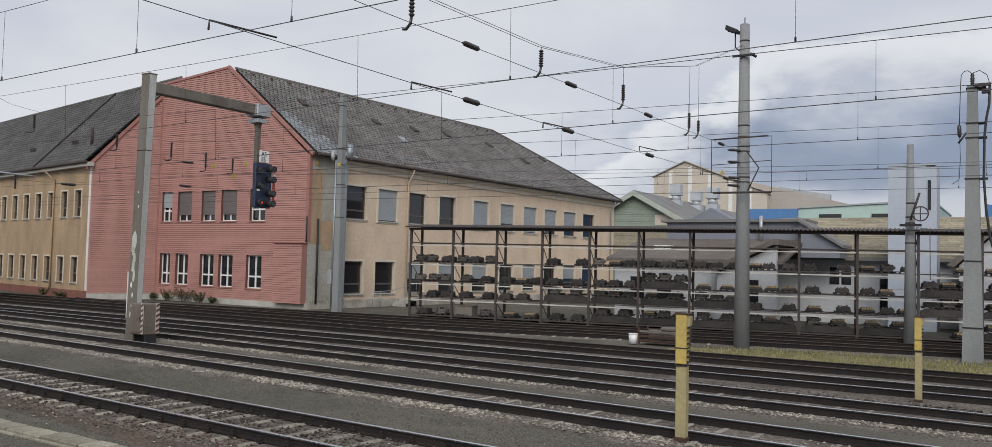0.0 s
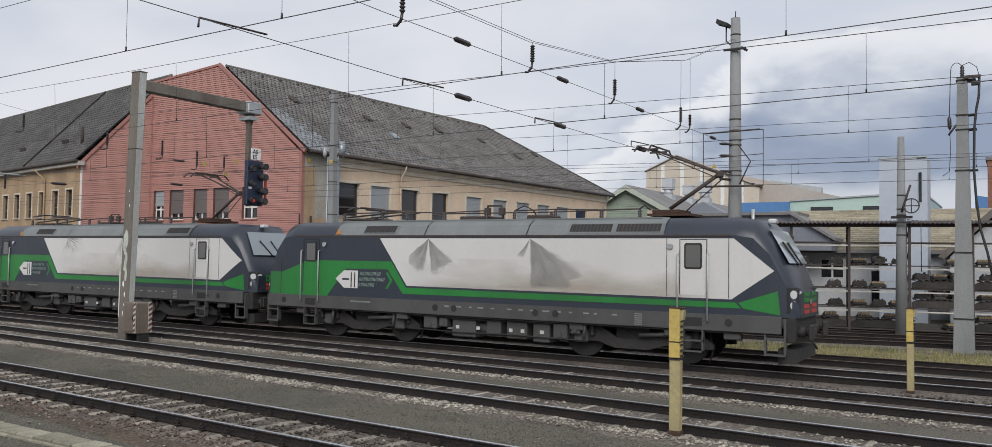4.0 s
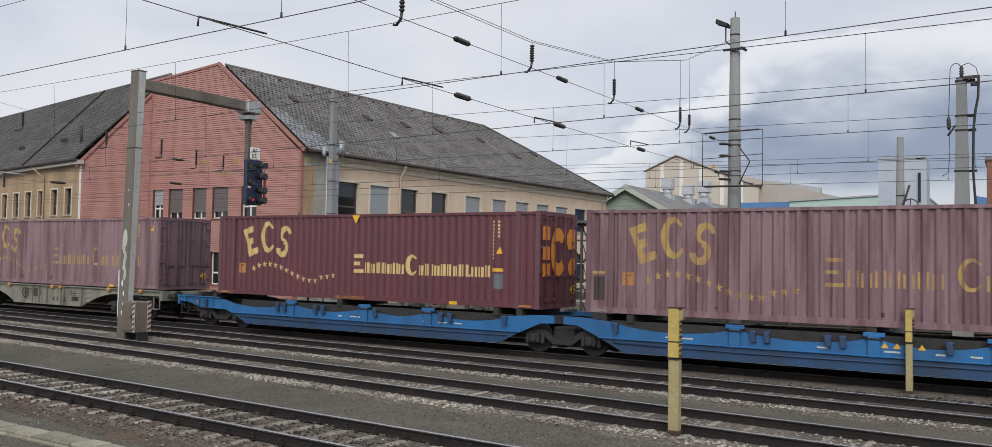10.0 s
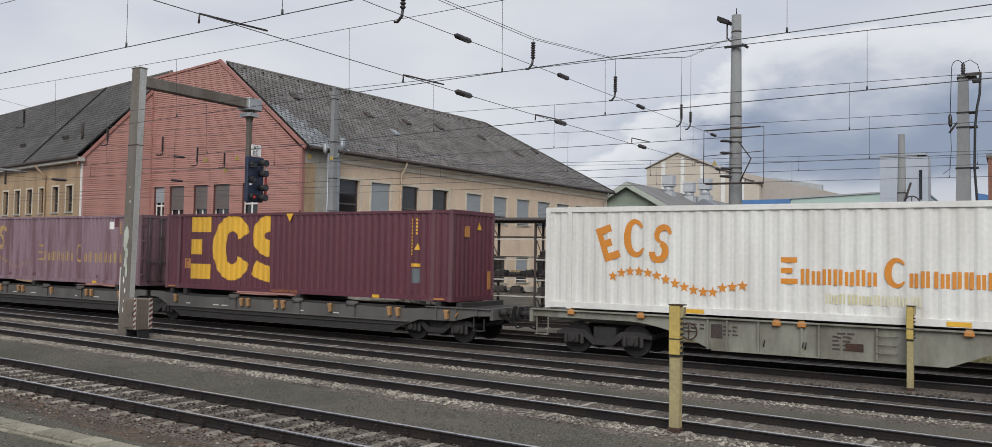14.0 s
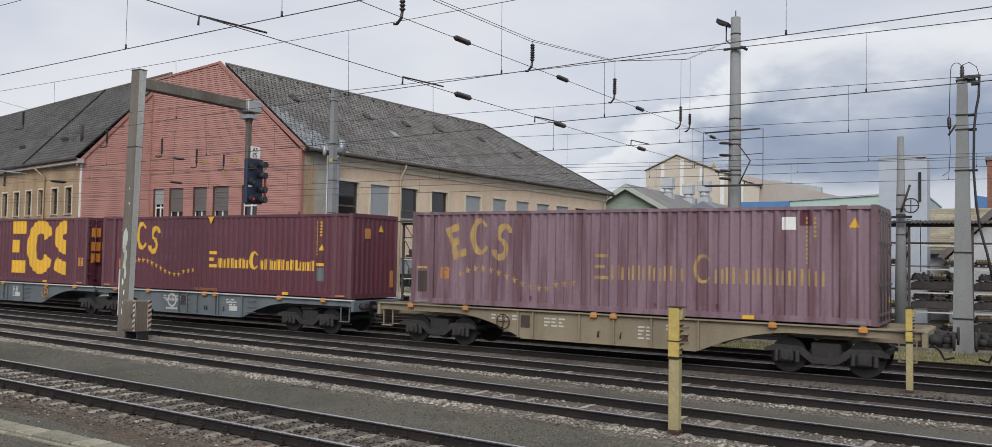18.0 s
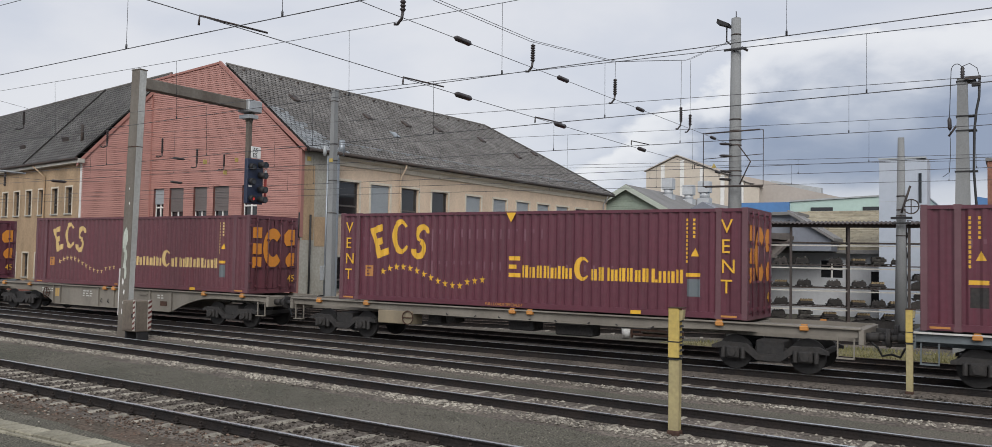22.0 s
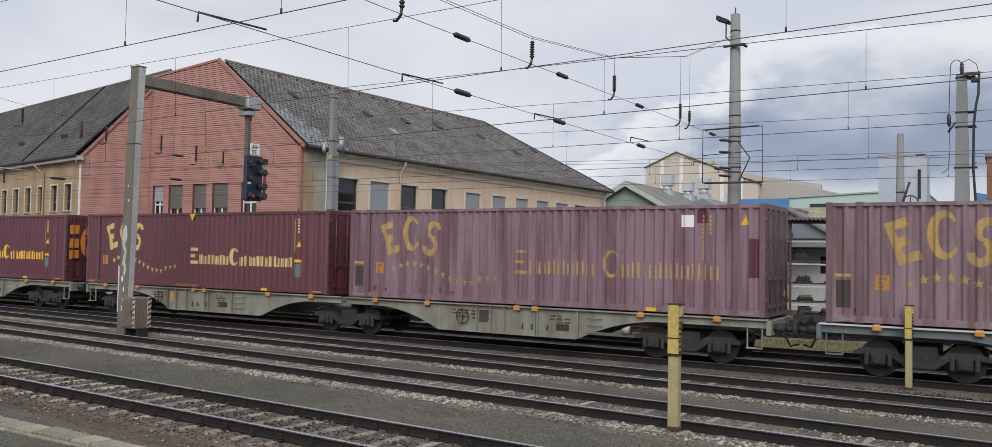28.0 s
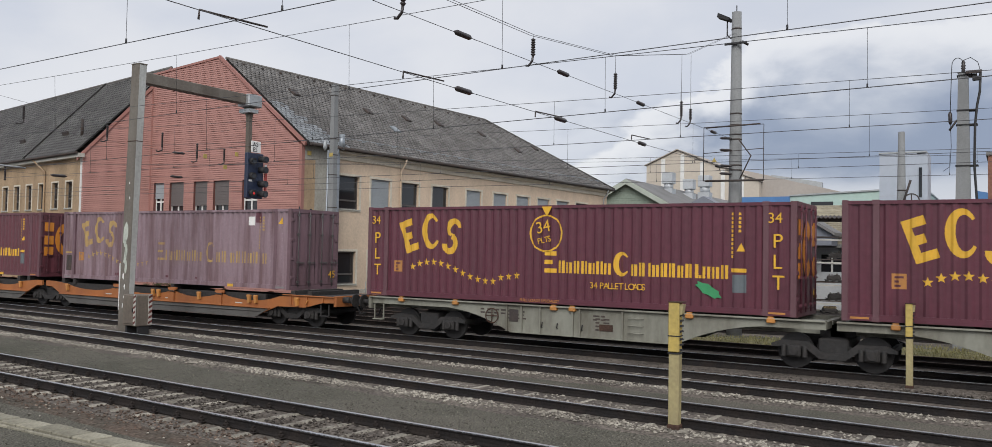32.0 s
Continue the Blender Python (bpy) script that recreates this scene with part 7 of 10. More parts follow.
RIBS = round((CL - 0.28) / 0.278)
RIB = (CL - 0.28) / RIBS


def rib_depth(u):
    """How far the corrugated side lies back at u."""
    t = ((u - 0.14) / RIB) % 1.0
    for (a, da), (b, db) in (((0, 0), (0.28, 0)), ((0.28, 0), (0.5, 1)), ((0.5, 1), (0.78, 1)), ((0.78, 1), (1.0, 0))):
        if t <= b:
            return SIDE["depth"] * (da + (db - da) * (t - a) / (b - a))
    return 0.0


def cut_half(poly, at, sign):
    """The share of a polygon with sign * (u - at) >= 0."""
    out = []
    for (a, za), (b, zb) in zip(poly, poly[1:] + poly[:1]):
        ia, ib = sign * (a - at) >= 0, sign * (b - at) >= 0
        if ia:
            out.append((a, za))
        if ia != ib:
            f = (at - a) / (b - a)
            out.append((at, za + (zb - za) * f))
    return out


SMOOTH = {"side": False}     # set while a smooth side is being painted


def painted(polys, lift=0.0):
    """Paint on the near side that follows its ribs: polygons of (u, z)."""
    s = Shape()
    for poly in polys:
        area = sum(p[0] * q[1] - q[0] * p[1] for p, q in zip(poly, poly[1:] + poly[:1]))
        poly = list(poly) if area > 0 else list(reversed(poly))
        lo, hi = min(p[0] for p in poly), max(p[0] for p in poly)
        cuts = [lo, hi]
        k = math.floor((lo - 0.14) / RIB)
        while 0.14 + k * RIB < hi:
            cuts += [c for c in (0.14 + (k + f) * RIB for f in (0, 0.28, 0.5, 0.78)) if lo < c < hi]
            k += 1
        cuts.sort()
        for a, b in zip(cuts[:-1], cuts[1:]):
            if b - a < 1e-5:
                continue
            bit = cut_half(cut_half(poly, a, 1), b, -1)
            if len(bit) > 2:
                mid = (a + b) / 2
                da, db = rib_depth(a + 1e-6), rib_depth(b - 1e-6)
                s.face([(u, -CW + 0.0165 - lift + (0.012 if SMOOTH["side"] else da + (db - da) * (u - a) / (b - a)), z) for u, z in bit])
    return s


def rect(u0, u1, z0, z1):
    return [(u0, z0), (u1, z0), (u1, z1), (u0, z1)]


def plate_shape(u0, u1, z0, z1, lift=0.0):
    return Shape().box(u0, DEC_Y - 0.006 - lift, z0, u1, DEC_Y - lift, z1)


def star(u, z, r):
    pts = []
    for k in range(10):
        q = r if k % 2 == 0 else r * 0.42
        a = radians(90 + 36 * k)
        pts.append((u + q * math.cos(a), z + q * math.sin(a)))
    return painted([pts])


def band(u, z, in_u, in_z, out_u, out_z, a0, a1, n=18):
    """A bent band between two ellipses."""
    quads = []
    for k in range(n):
        a, b = radians(a0 + (a1 - a0) * k / n), radians(a0 + (a1 - a0) * (k + 1) / n)
        quads.append([(u + in_u * math.cos(a), z + in_z * math.sin(a)), (u + out_u * math.cos(a), z + out_z * math.sin(a)), (u + out_u * math.cos(b), z + out_z * math.sin(b)), (u + in_u * math.cos(b), z + in_z * math.sin(b))])
    return quads


def leaning(polys, u, z, deg):
    """Polygons about the origin, turned and set at (u, z)."""
    c, n = math.cos(radians(deg)), math.sin(radians(deg))
    return [[(u + c * a - n * b, z + n * a + c * b) for a, b in q] for q in polys]


def arc_band(u, z, r0, r1, a0, a1, sz=1.0, n=22):
    return painted(band(u, z, r0, r0 * sz, r1, r1 * sz, a0, a1, n))


def swell(u, z, w0, w1, a0, a1, r_u, r_z, n=12):
    """A bent stroke that is thin at its ends and thick in its middle."""
    quads = []
    for k in range(n):
        q = []
        for kk, side in ((k, -1), (k, 1), (k + 1, 1), (k + 1, -1)):
            f = kk / n
            a = radians(a0 + (a1 - a0) * f)
            w = w0 + (w1 - w0) * math.sin(math.pi * f)
            q.append((u + (r_u + side * w / 2) * math.cos(a), z + (r_z + side * w / 2) * math.sin(a)))
        quads.append(q)
    return quads


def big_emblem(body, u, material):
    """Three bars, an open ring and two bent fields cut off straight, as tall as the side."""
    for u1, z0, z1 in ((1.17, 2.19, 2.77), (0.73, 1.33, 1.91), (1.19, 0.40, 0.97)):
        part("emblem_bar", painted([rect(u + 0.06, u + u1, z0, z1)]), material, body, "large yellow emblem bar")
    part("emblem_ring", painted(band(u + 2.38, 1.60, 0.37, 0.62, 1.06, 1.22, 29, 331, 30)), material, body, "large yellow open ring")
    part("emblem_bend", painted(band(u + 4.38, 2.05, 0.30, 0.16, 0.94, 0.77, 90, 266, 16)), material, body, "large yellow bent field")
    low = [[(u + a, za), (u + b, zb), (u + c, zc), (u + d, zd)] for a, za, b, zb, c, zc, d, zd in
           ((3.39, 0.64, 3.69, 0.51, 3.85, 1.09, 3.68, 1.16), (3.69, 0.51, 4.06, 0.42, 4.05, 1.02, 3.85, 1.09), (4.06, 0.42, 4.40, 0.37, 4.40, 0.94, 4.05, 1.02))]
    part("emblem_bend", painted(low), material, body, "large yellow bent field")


def small_emblem(body, u, z, material, star_mat, size=1.0, stars=15, star_r=0.125):
    """Three leaning shapes on an arch over a swinging row of stars."""
    k = size
    blk = [rect(-0.26 * k, 0.24 * k, 0.30 * k, 0.52 * k), rect(-0.26 * k, 0.12 * k, -0.11 * k, 0.11 * k), rect(-0.26 * k, 0.26 * k, -0.52 * k, -0.30 * k), rect(-0.26 * k, -0.08 * k, -0.30 * k, -0.11 * k), rect(-0.26 * k, -0.08 * k, 0.11 * k, 0.30 * k)]
    part("emblem_block", painted(leaning(blk, u - 0.10, z - 0.02, 19)), material, body, "yellow leaning emblem shape")
    ring_ = swell(0, 0, 0.07 * k, 0.22 * k, 38, 322, 0.27 * k, 0.49 * k, 22)
    part("emblem_ring", painted(leaning(ring_, u + 0.78 * k, z + 0.13 * k, 3)), material, body, "yellow open ring")
    bend = swell(0, 0.25 * k, 0.08 * k, 0.19 * k, 20, 262, 0.20 * k, 0.23 * k, 14) + swell(0, -0.25 * k, 0.18 * k, 0.20 * k, 95, -165, 0.20 * k, 0.24 * k, 14)
    part("emblem_bend", painted(leaning(bend, u + 1.56 * k, z - 0.02 * k, -17)), material, body, "yellow bent shape")
    for i in range(stars):
        t = i / (stars - 1)
        su = u + (0.06 + 3.85 * t) * k
        sz = z + (-1.11 + 0.27 * math.sin(0.40 + 1.12 * 5.0 * t ** 0.93)) * k if t < 0.84 else z + (-1.26 + 0.55 * (t - 0.84)) * k
        part("star", star(su, sz, star_r * k), star_mat, body)


def word_bars(body, u, z, kinds, size, material, first="", pitch=0.385):
    """A word as plain shapes: one tall opening shape, then low upright bars."""
    x = u
    if first:
        w = size * 0.74
        if first == "bars":
            t = 0.13 if material is YELLOW_FADE else 0.20
            s = [rect(x + w * 0.08, x + w * 0.92, z, z + size * t), rect(x + w * 0.08, x + w * 0.66, z + size * (0.5 - t / 2), z + size * (0.5 + t / 2)), rect(x + w * 0.08, x + w * 0.88, z + size * (1 - t), z + size)]
        else:
            s = swell(x + w * 0.54, z + size * 0.5, size * 0.06, size * (0.16 if material is YELLOW_FADE else 0.24), 40, 320, size * 0.30, size * 0.46, 16)
        part("word_shape", painted(s), material, body, "tall word shape")
        x += w + size * 0.05
    h, st = size * 0.58, size * (0.075 if material is YELLOW_FADE else 0.12)
    bars = []
    for ch in kinds:
        w = size * (pitch - 0.08)
        if ch == "i":
            bars += [rect(x + w * 0.2, x + w * 0.2 + st, z, z + h)]
        else:
            top = h if ch == "n" else h * 0.86
            bars += [rect(x, x + st, z, z + top), rect(x + w - st, x + w, z, z + top)]
        x += size * pitch * (0.70 if ch == "i" else 1.0)
    tagged(part("wording", painted(bars), material, body), "row of low word bars", kind="stuff")
    return x


def container(k, material, label, mark, marks, doors, extra=(), white_tag=False, worn=0, posts=True):
    """A 45-foot container with posts at the 40-foot places, its marks and its visible end."""
    SIDE["depth"] = 0.058 if worn == 2 else 0.042
    m = container_meshes(material)
    c = thing("container", None, label, "container", "containers of the train")
    body = part("side_panel", m["side_panel"], None, c, "corrugated steel side")
    for nm in ("far_side_panel", "roof_panel", "floor", "left_end"):
        part({"left_end": "end_panel"}.get(nm, nm), m[nm], None, c)
    for nm in ("top_rail", "far_top_rail"):
        part("top_rail", m[nm], None, c)
    for nm in ("bottom_rail", "far_bottom_rail"):
        part("bottom_rail", m[nm], None, c)
    for u in (0.075, 0.762, CL - 0.762, CL - 0.085):
        part("corner_post", m["post"], None, c, m=pose(u, 0, 0))
        part("corner_post", m["far_post"], None, c, m=pose(u, 0, 0))
    for u in (0.762, CL - 0.762):
        for z in (0.0, CH - 0.118):
            part("corner_casting", m["casting"], None, c, m=pose(u, 0, z))
    part("end_rail", m["end_rail_top"], None, c), part("end_rail", m["end_rail_low"], None, c)
    if doors:
        da, db = part("door", m["door"], None, c), part("door", m["door_l"], None, c)
        for y in (-0.88, -0.32, 0.32, 0.88):
            part("lock_bar", m["lock_bar"], None, c, m=pose(0, y, 0))
        for y in (-1.08, 1.17):
            for z in (0.45, 1.1, 1.8, 2.5):
                part("hinge", m["hinge"], None, c, m=pose(0, y, z))
        if doors == "emblem":
            for z0, z1 in ((2.05, 2.45), (1.45, 1.85), (0.95, 1.35)):
                part("door_bar", Shape().box(CL + 0.0, -1.05, z0, CL + 0.008, -0.62, z1), ORANGE, c, "orange emblem bar")
            s = Shape()
            for q in band(-0.05, 1.70, 0.24, 0.34, 0.50, 0.74, 40, 320, 18):
                s.face([(CL + 0.006, a, z) for a, z in reversed(q)])
            part("door_ring", s, ORANGE, c, "orange open ring")
            for a, za, b, zb in ((0.52, 1.78, 1.06, 2.42), (0.62, 0.98, 1.06, 1.52)):
                part("door_bend", Shape().prism([(a + 0.12, za), (b, za + 0.05), (b, zb), (a + 0.2, zb), (a, zb - 0.2), (a, za + 0.15)], 0, CL, CL + 0.008), ORANGE, c, "orange emblem field")
        if doors != "bare":
            part("length_mark", writing("45", 0.26, YELLOW), None, c, "yellow length mark 45", m=pose(CL + 0.01, 0.72, 0.42, 0, 0, 90))
    else:
        part("end_panel", m["end_panel"], None, c)
        part("code_plate", Shape().box(CL - 0.02, -0.55, 2.05, CL + 0.006, -0.28, 2.4), LOCK, c, "orange code plate")
        part("code_plate", Shape().box(CL - 0.02, 0.85, 0.35, CL + 0.006, 1.02, 0.95), LOCK, c, "orange code plate")
        part("warning_triangle", Shape().prism([(0.15, 2.3), (0.42, 2.3), (0.28, 2.55)], 0, CL, CL + 0.006), YELLOW, c)
    # marks common to all
    du = 12.0 if mark == "big_right" else 0.0
    part("data_plate", painted([rect(1.10 + du, 1.42 + du, 0.80, 1.16)]), LOCK, body, "orange data plate")
    for z0, w in ((0.85, 0.14), (0.95, 0.10), (1.05, 0.20)):
        part("data_bar", painted([rect(1.16 + du, 1.16 + du + w, z0, z0 + 0.05)], 0.003), material, body)
    cu = 0.98 if mark == "big_right" else 12.08
    ink = marks if worn < 2 else YELLOW_FADE
    for i in range(11):
        part("code_bar", painted([rect(cu, cu + 0.05, 2.55 - 0.11 * i, 2.62 - 0.11 * i)]), ink, body)
    for i in range(5):
        part("code_bar", painted([rect(cu + 0.19, cu + 0.245, 2.55 - 0.11 * i, 2.62 - 0.11 * i)]), ink, body)
    part("warning_triangle", painted([[(cu + 0.14, 1.62), (cu + 0.36, 1.62), (cu + 0.25, 1.84)] if worn < 2 else [(13.08, 2.35), (13.32, 2.35), (13.20, 2.60)]]), YELLOW, body, "yellow warning triangle")
    if worn < 2:
        part("code_plate", painted([rect(cu, cu + 0.40, 1.08, 1.18)]), YELLOW, body, "yellow code plate")
        part("grey_patch", painted([rect(cu + 0.03, cu + 0.40, 0.56, 1.02)]), W_SLATE if mark != "big_right" else BOGIE, body, "dark overpainted patch" if mark == "big_right" else "grey-blue overpainted patch")
        part("top_mark", Shape().prism([(6.54, 2.84), (6.88, 2.84), (6.71, 2.55)], 1, -CW - 0.006, -CW), YELLOW, body, "yellow top mark")
    if white_tag:
        part("white_tag", painted([rect(11.50, 11.84, 2.30, 2.62)]), WHITE_PAINT, body, "white square tag")
    low = plate_shape(10.55, 10.85, 0.03, 0.13)
    low.v = [(p[0], p[1] - 0.02, p[2]) for p in low.v]
    part("rail_mark", low, YELLOW, body)
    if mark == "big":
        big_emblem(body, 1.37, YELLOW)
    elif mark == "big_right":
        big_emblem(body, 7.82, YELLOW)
    else:
        mm = marks
        small_emblem(body, 1.80, 1.98, mm, mm, 1.0)
        if worn == 2:
            word_bars(body, 6.36, 0.93, "nonnono", 0.70, mm, "bars", 0.43)
            word_bars(body, 9.22, 0.91, "onionnonio", 0.74, mm, "ring", 0.40)
        else:
            word_bars(body, 6.61, 0.92, "nonnono", 0.62, mm, "bars")
            word_bars(body, 8.82, 0.90, "onionnoni", 0.64, mm, "ring", 0.36)
        if "com" in extra:
            part("word_dot", painted([rect(11.22, 11.30, 0.90, 0.98)]), mm, body)
            word_bars(body, 11.34, 0.90, "oon", 0.62, mm)
    if "vent" in extra:
        for i, ch in enumerate("VENT"):
            for u in (0.24, 13.02):
                part("letter", writing(ch, 0.36, YELLOW), None, body, "yellow letter", m=pose(u, DEC_Y - 0.006, 2.24 - 0.52 * i))
    if "plt" in extra:
        for u in (0.16, 13.0):
            part("number", writing("34", 0.26, YELLOW), None, body, "yellow number 34", m=pose(u, DEC_Y - 0.006, 2.35))
            for i, ch in enumerate("PLT"):
                part("letter", writing(ch, 0.36, YELLOW), None, body, "yellow letter", m=pose(u + 0.12, DEC_Y - 0.006, 1.72 - 0.52 * i))
        part("round_mark", arc_band(6.67, 2.06, 0.50, 0.55, 0, 360, 1.0), YELLOW, body, "yellow round mark")
        part("number", writing("34", 0.34, YELLOW), None, body, "yellow number 34", m=pose(6.38, DEC_Y - 0.006, 2.04, 0, -12, 0))
        for i, ch in enumerate("PLTS"):
            part("letter", writing(ch, 0.17, YELLOW), None, body, "yellow letter", m=pose(6.42 + 0.112 * i, DEC_Y - 0.006, 1.74 + 0.024 * i, 0, -12, 0))
        u = 8.10
        for ch in "34 PALLET LOADS":
            if ch != " ":
                part("letter", writing(ch, 0.175, YELLOW), None, body, "yellow letter", m=pose(u, DEC_Y - 0.006, 0.52))
            u += {" ": 0.06, "L": 0.105, "T": 0.112, "O": 0.137, "D": 0.132}.get(ch, 0.122)
        leaf = []
        for i in range(14):
            a = 2 * math.pi * i / 14
            q = 0.36 * (1.0 if i % 2 else 0.78)
            leaf.append((11.5 + q * math.cos(a) * 1.0 - 0.25 * q * math.sin(a), 0.60 + q * math.sin(a) * 0.55 - 0.35 * q * math.cos(a)))
        part("leaf_emblem", Shape().prism(leaf, 1, DEC_Y - 0.006, DEC_Y), paint("green_leaf_paint", (0.05, 0.30, 0.12), (0.03, 0.2, 0.08)), body, "green leaf emblem")
    rr = random.Random(int(k * 7) % 997)
    if worn == 1:
        for run_u, run_n, run_z in ((3.1, 12, 1.36), (8.0, 8, 1.32), (0.9, 3, 2.1), (3.6, 16, 2.35)):
            for i in range(run_n):
                u = 0.14 + (math.floor(run_u / RIB) + i) * RIB + 0.02
                h = rr.choice((0.10, 0.18, 0.25, 0.42, 0.50)) * (1.0 if i < 6 else 0.5) * (1.4 if run_z > 2.2 else 1.0)
                part("rub_mark", painted([rect(u, u + 0.06, run_z - h, run_z)], -0.0015), RUB, body, "pale vertical rub mark")
    if mark != "white" and worn < 2:
        part("slogan", writing("FULL LOADS SPECIALIST", 0.085, LOCK), None, body, "small orange words on the bottom rail", m=pose(5.85, -CW - 0.005, 0.055))
    if worn == 2:
        part("code_plate", painted([rect(0.20, 0.58, 1.10, 1.17)]), YELLOW_FADE, body, "worn yellow code plate")
        part("scuffed_patch", painted([rect(0.24, 0.56, 0.36, 1.02)], 0.002), DARK_STEEL, body, "dark scuffed patch")
    if worn == 2:
        part("repair_patch", painted([rect(cu - 0.14, cu + 0.16, 2.40, 2.77)], -0.001), MAROON, body, "darker maroon repair patch")
    for u in (0.20, 13.03):
        part("rail_label", Shape().box(u, -CW - 0.004, 0.06, u + 0.42, -CW + 0.001, 0.11), STENCIL_DIM if worn == 2 else LOCK, body)
    if "end_patch" in extra:
        part("repair_patch", painted([rect(13.30, 13.55, 1.0, 2.0)], -0.001), MAROON, body, "darker maroon repair patch")
    if "patch" in extra:
        part("repair_patch", painted([rect(0.86, 1.42, 2.25, 2.75)], 0.002), MAROON, body, "darker maroon repair patch")
        part("repair_patch", painted([rect(13.05, 13.25, 1.0, 2.45)], 0.002), MAROON, body, "darker maroon repair patch")
    if worn == 2:
        for i in range(5):
            u = rr.uniform(0.5, 13.0)
            part("rust_spot", painted([rect(u, u + 0.10, 0.25, 0.25 + rr.uniform(0.05, 0.18))], 0.002), MAROON_OLD, body, "small rust stain")
    c.matrix_basis = pose(0, 0, 0)
    SIDE["depth"] = 0.020
    return lift(c, k)


def lift(c, k):
    """Sets a load on the wagons at its height and lets it run with the train."""
    RUNNING.append((c, k, CZ))
    c.matrix_basis = pose(k + train_x(0), TRACK_Y, CZ)
    return c


L_MAR, L_FAD = "maroon corrugated container with yellow emblem, stars and words", "faded mauve corrugated container with worn yellow marks"
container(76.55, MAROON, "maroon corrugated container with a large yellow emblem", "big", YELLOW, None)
container(58.35, FADED_BROWN, L_FAD, "small", YELLOW_FADE, "plain", white_tag=True, worn=2)
container(43.15, MAROON_OLD, L_MAR, "small", CREAM, "emblem", ("com",))
container(26.0, FADED_BROWN, L_FAD, "small", YELLOW_FADE, "plain", white_tag=True, worn=2)
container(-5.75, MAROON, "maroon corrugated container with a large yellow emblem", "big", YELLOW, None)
container(-21.05, FADED, "faded mauve corrugated container with dark maroon repair patches", "small", YELLOW_FADE, "plain", ("patch",), white_tag=True, worn=2)
container(-39.3, FADED, L_FAD, "small", YELLOW_FADE, "plain", white_tag=True, worn=2)
container(-55.55, MAROON, L_MAR, "small", YELLOW, None, ("com",), worn=1)
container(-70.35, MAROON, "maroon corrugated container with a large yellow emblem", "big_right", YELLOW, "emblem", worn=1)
container(-88.0, MAROON, "maroon corrugated container lettered VENT at both ends", "small", YELLOW, "emblem", ("com", "vent"), worn=1)
container(-106.15, MAROON_OLD, L_MAR, "small", CREAM, "emblem", ("com",))
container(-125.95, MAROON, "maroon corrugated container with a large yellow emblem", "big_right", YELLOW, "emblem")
container(-140.75, FADED_GREY, L_FAD, "small", YELLOW_FADE, "plain", ("end_patch",), white_tag=True, worn=2)
container(-155.9, FADED, L_FAD, "small", YELLOW_FADE, "plain", ("end_patch",), white_tag=True, worn=2)
container(-170.6, MAROON_OLD, L_MAR, "small", CREAM, "bare", ("com",))
container(-185.9, MAROON, L_MAR, "small", YELLOW, "emblem", ("com",))
container(-200.65, MAROON, "maroon corrugated container lettered 34 PLT with a green leaf", "small", YELLOW, "emblem", ("com", "plt"))
container(-217.9, FADED_GREY, "grey-mauve corrugated container with worn yellow marks", "small", YELLOW_FADE, "plain", white_tag=True, worn=2)
container(-233.4, MAROON_OLD, L_MAR, "small", YELLOW, "emblem", ("com",))

# white refrigerated container with its cooling unit
rf = thing("reefer_container", None, "white refrigerated container with orange emblem and cooling unit", "container", "containers of the train")
RL = 13.62
rb = part("side_panel", corrugated(0.14, RL - 0.9, 0.20, CH - 0.12, 0.36, 0.030, lambda u, d, z: (u, -CW + 0.032 + d, z)), REEFER, rf, "white ribbed side")
part("end_side", Shape().box(RL - 0.9, -CW, 0.05, RL, -CW + 0.1, CH - 0.02), REEFER, rf)
for i in range(16):
    part("vent_slot", Shape().box(RL - 0.55, -CW - 0.004, 0.35 + 0.15 * i, RL - 0.42, -CW, 0.40 + 0.15 * i), DARK_STEEL, rf)
part("roof_panel", Shape().box(0, -CW, CH - 0.05, RL, CW, CH), REEFER, rf)
part("far_side_panel", Shape().box(0, CW - 0.08, 0.05, RL, CW, CH - 0.05), REEFER, rf)
part("floor", Shape().box(0, -CW + 0.05, 0.05, RL, CW - 0.08, 0.18), BOGIE, rf)
part("bottom_rail", Shape().box(0.08, -CW - 0.005, 0.03, RL - 0.05, -CW + 0.06, 0.20), REEFER, rf)
part("top_rail", Shape().box(0.08, -CW - 0.005, CH - 0.14, RL - 0.05, -CW + 0.06, CH - 0.02), REEFER, rf)
for u in (0.07, 0.762, 12.87, RL - 0.07):
    part("corner_post", Shape().box(u - 0.075, -CW - 0.008, 0, u + 0.075, -CW + 0.12, CH, 0.01), REEFER, rf)
part("end_panel", Shape().box(0, -CW + 0.1, 0.05, 0.08, CW - 0.1, CH - 0.05), REEFER, rf)
part("right_end", Shape().box(RL - 0.08, -CW + 0.1, 0.05, RL, CW - 0.1, CH - 0.05), REEFER, rf)
part("cooling_unit", Shape().box(RL, -1.0, 0.75, RL + 0.85, 1.0, 1.72, 0.10), REEFER, rf, "white cooling unit")
part("cooling_hood", Shape().box(RL, -0.98, 1.76, RL + 0.80, 0.98, 2.62, 0.12), REEFER, rf, "white rounded cooling hood")
part("fuel_tank", Shape().rod((RL + 0.45, -0.95, 0.45), (RL + 0.45, 0.95, 0.45), 0.24, 12), DARK_STEEL, rf)
part("unit_grille", Shape().box(RL + 0.1, -1.006, 1.85, RL + 0.7, -0.985, 2.45), ZINC, rf)
SMOOTH["side"] = True
small_emblem(rb, 2.05, 1.90, ORANGE, ORANGE, 0.93, star_r=0.16)
word_bars(rb, 6.60, 0.90, "nonnono", 0.66, ORANGE, "bars")
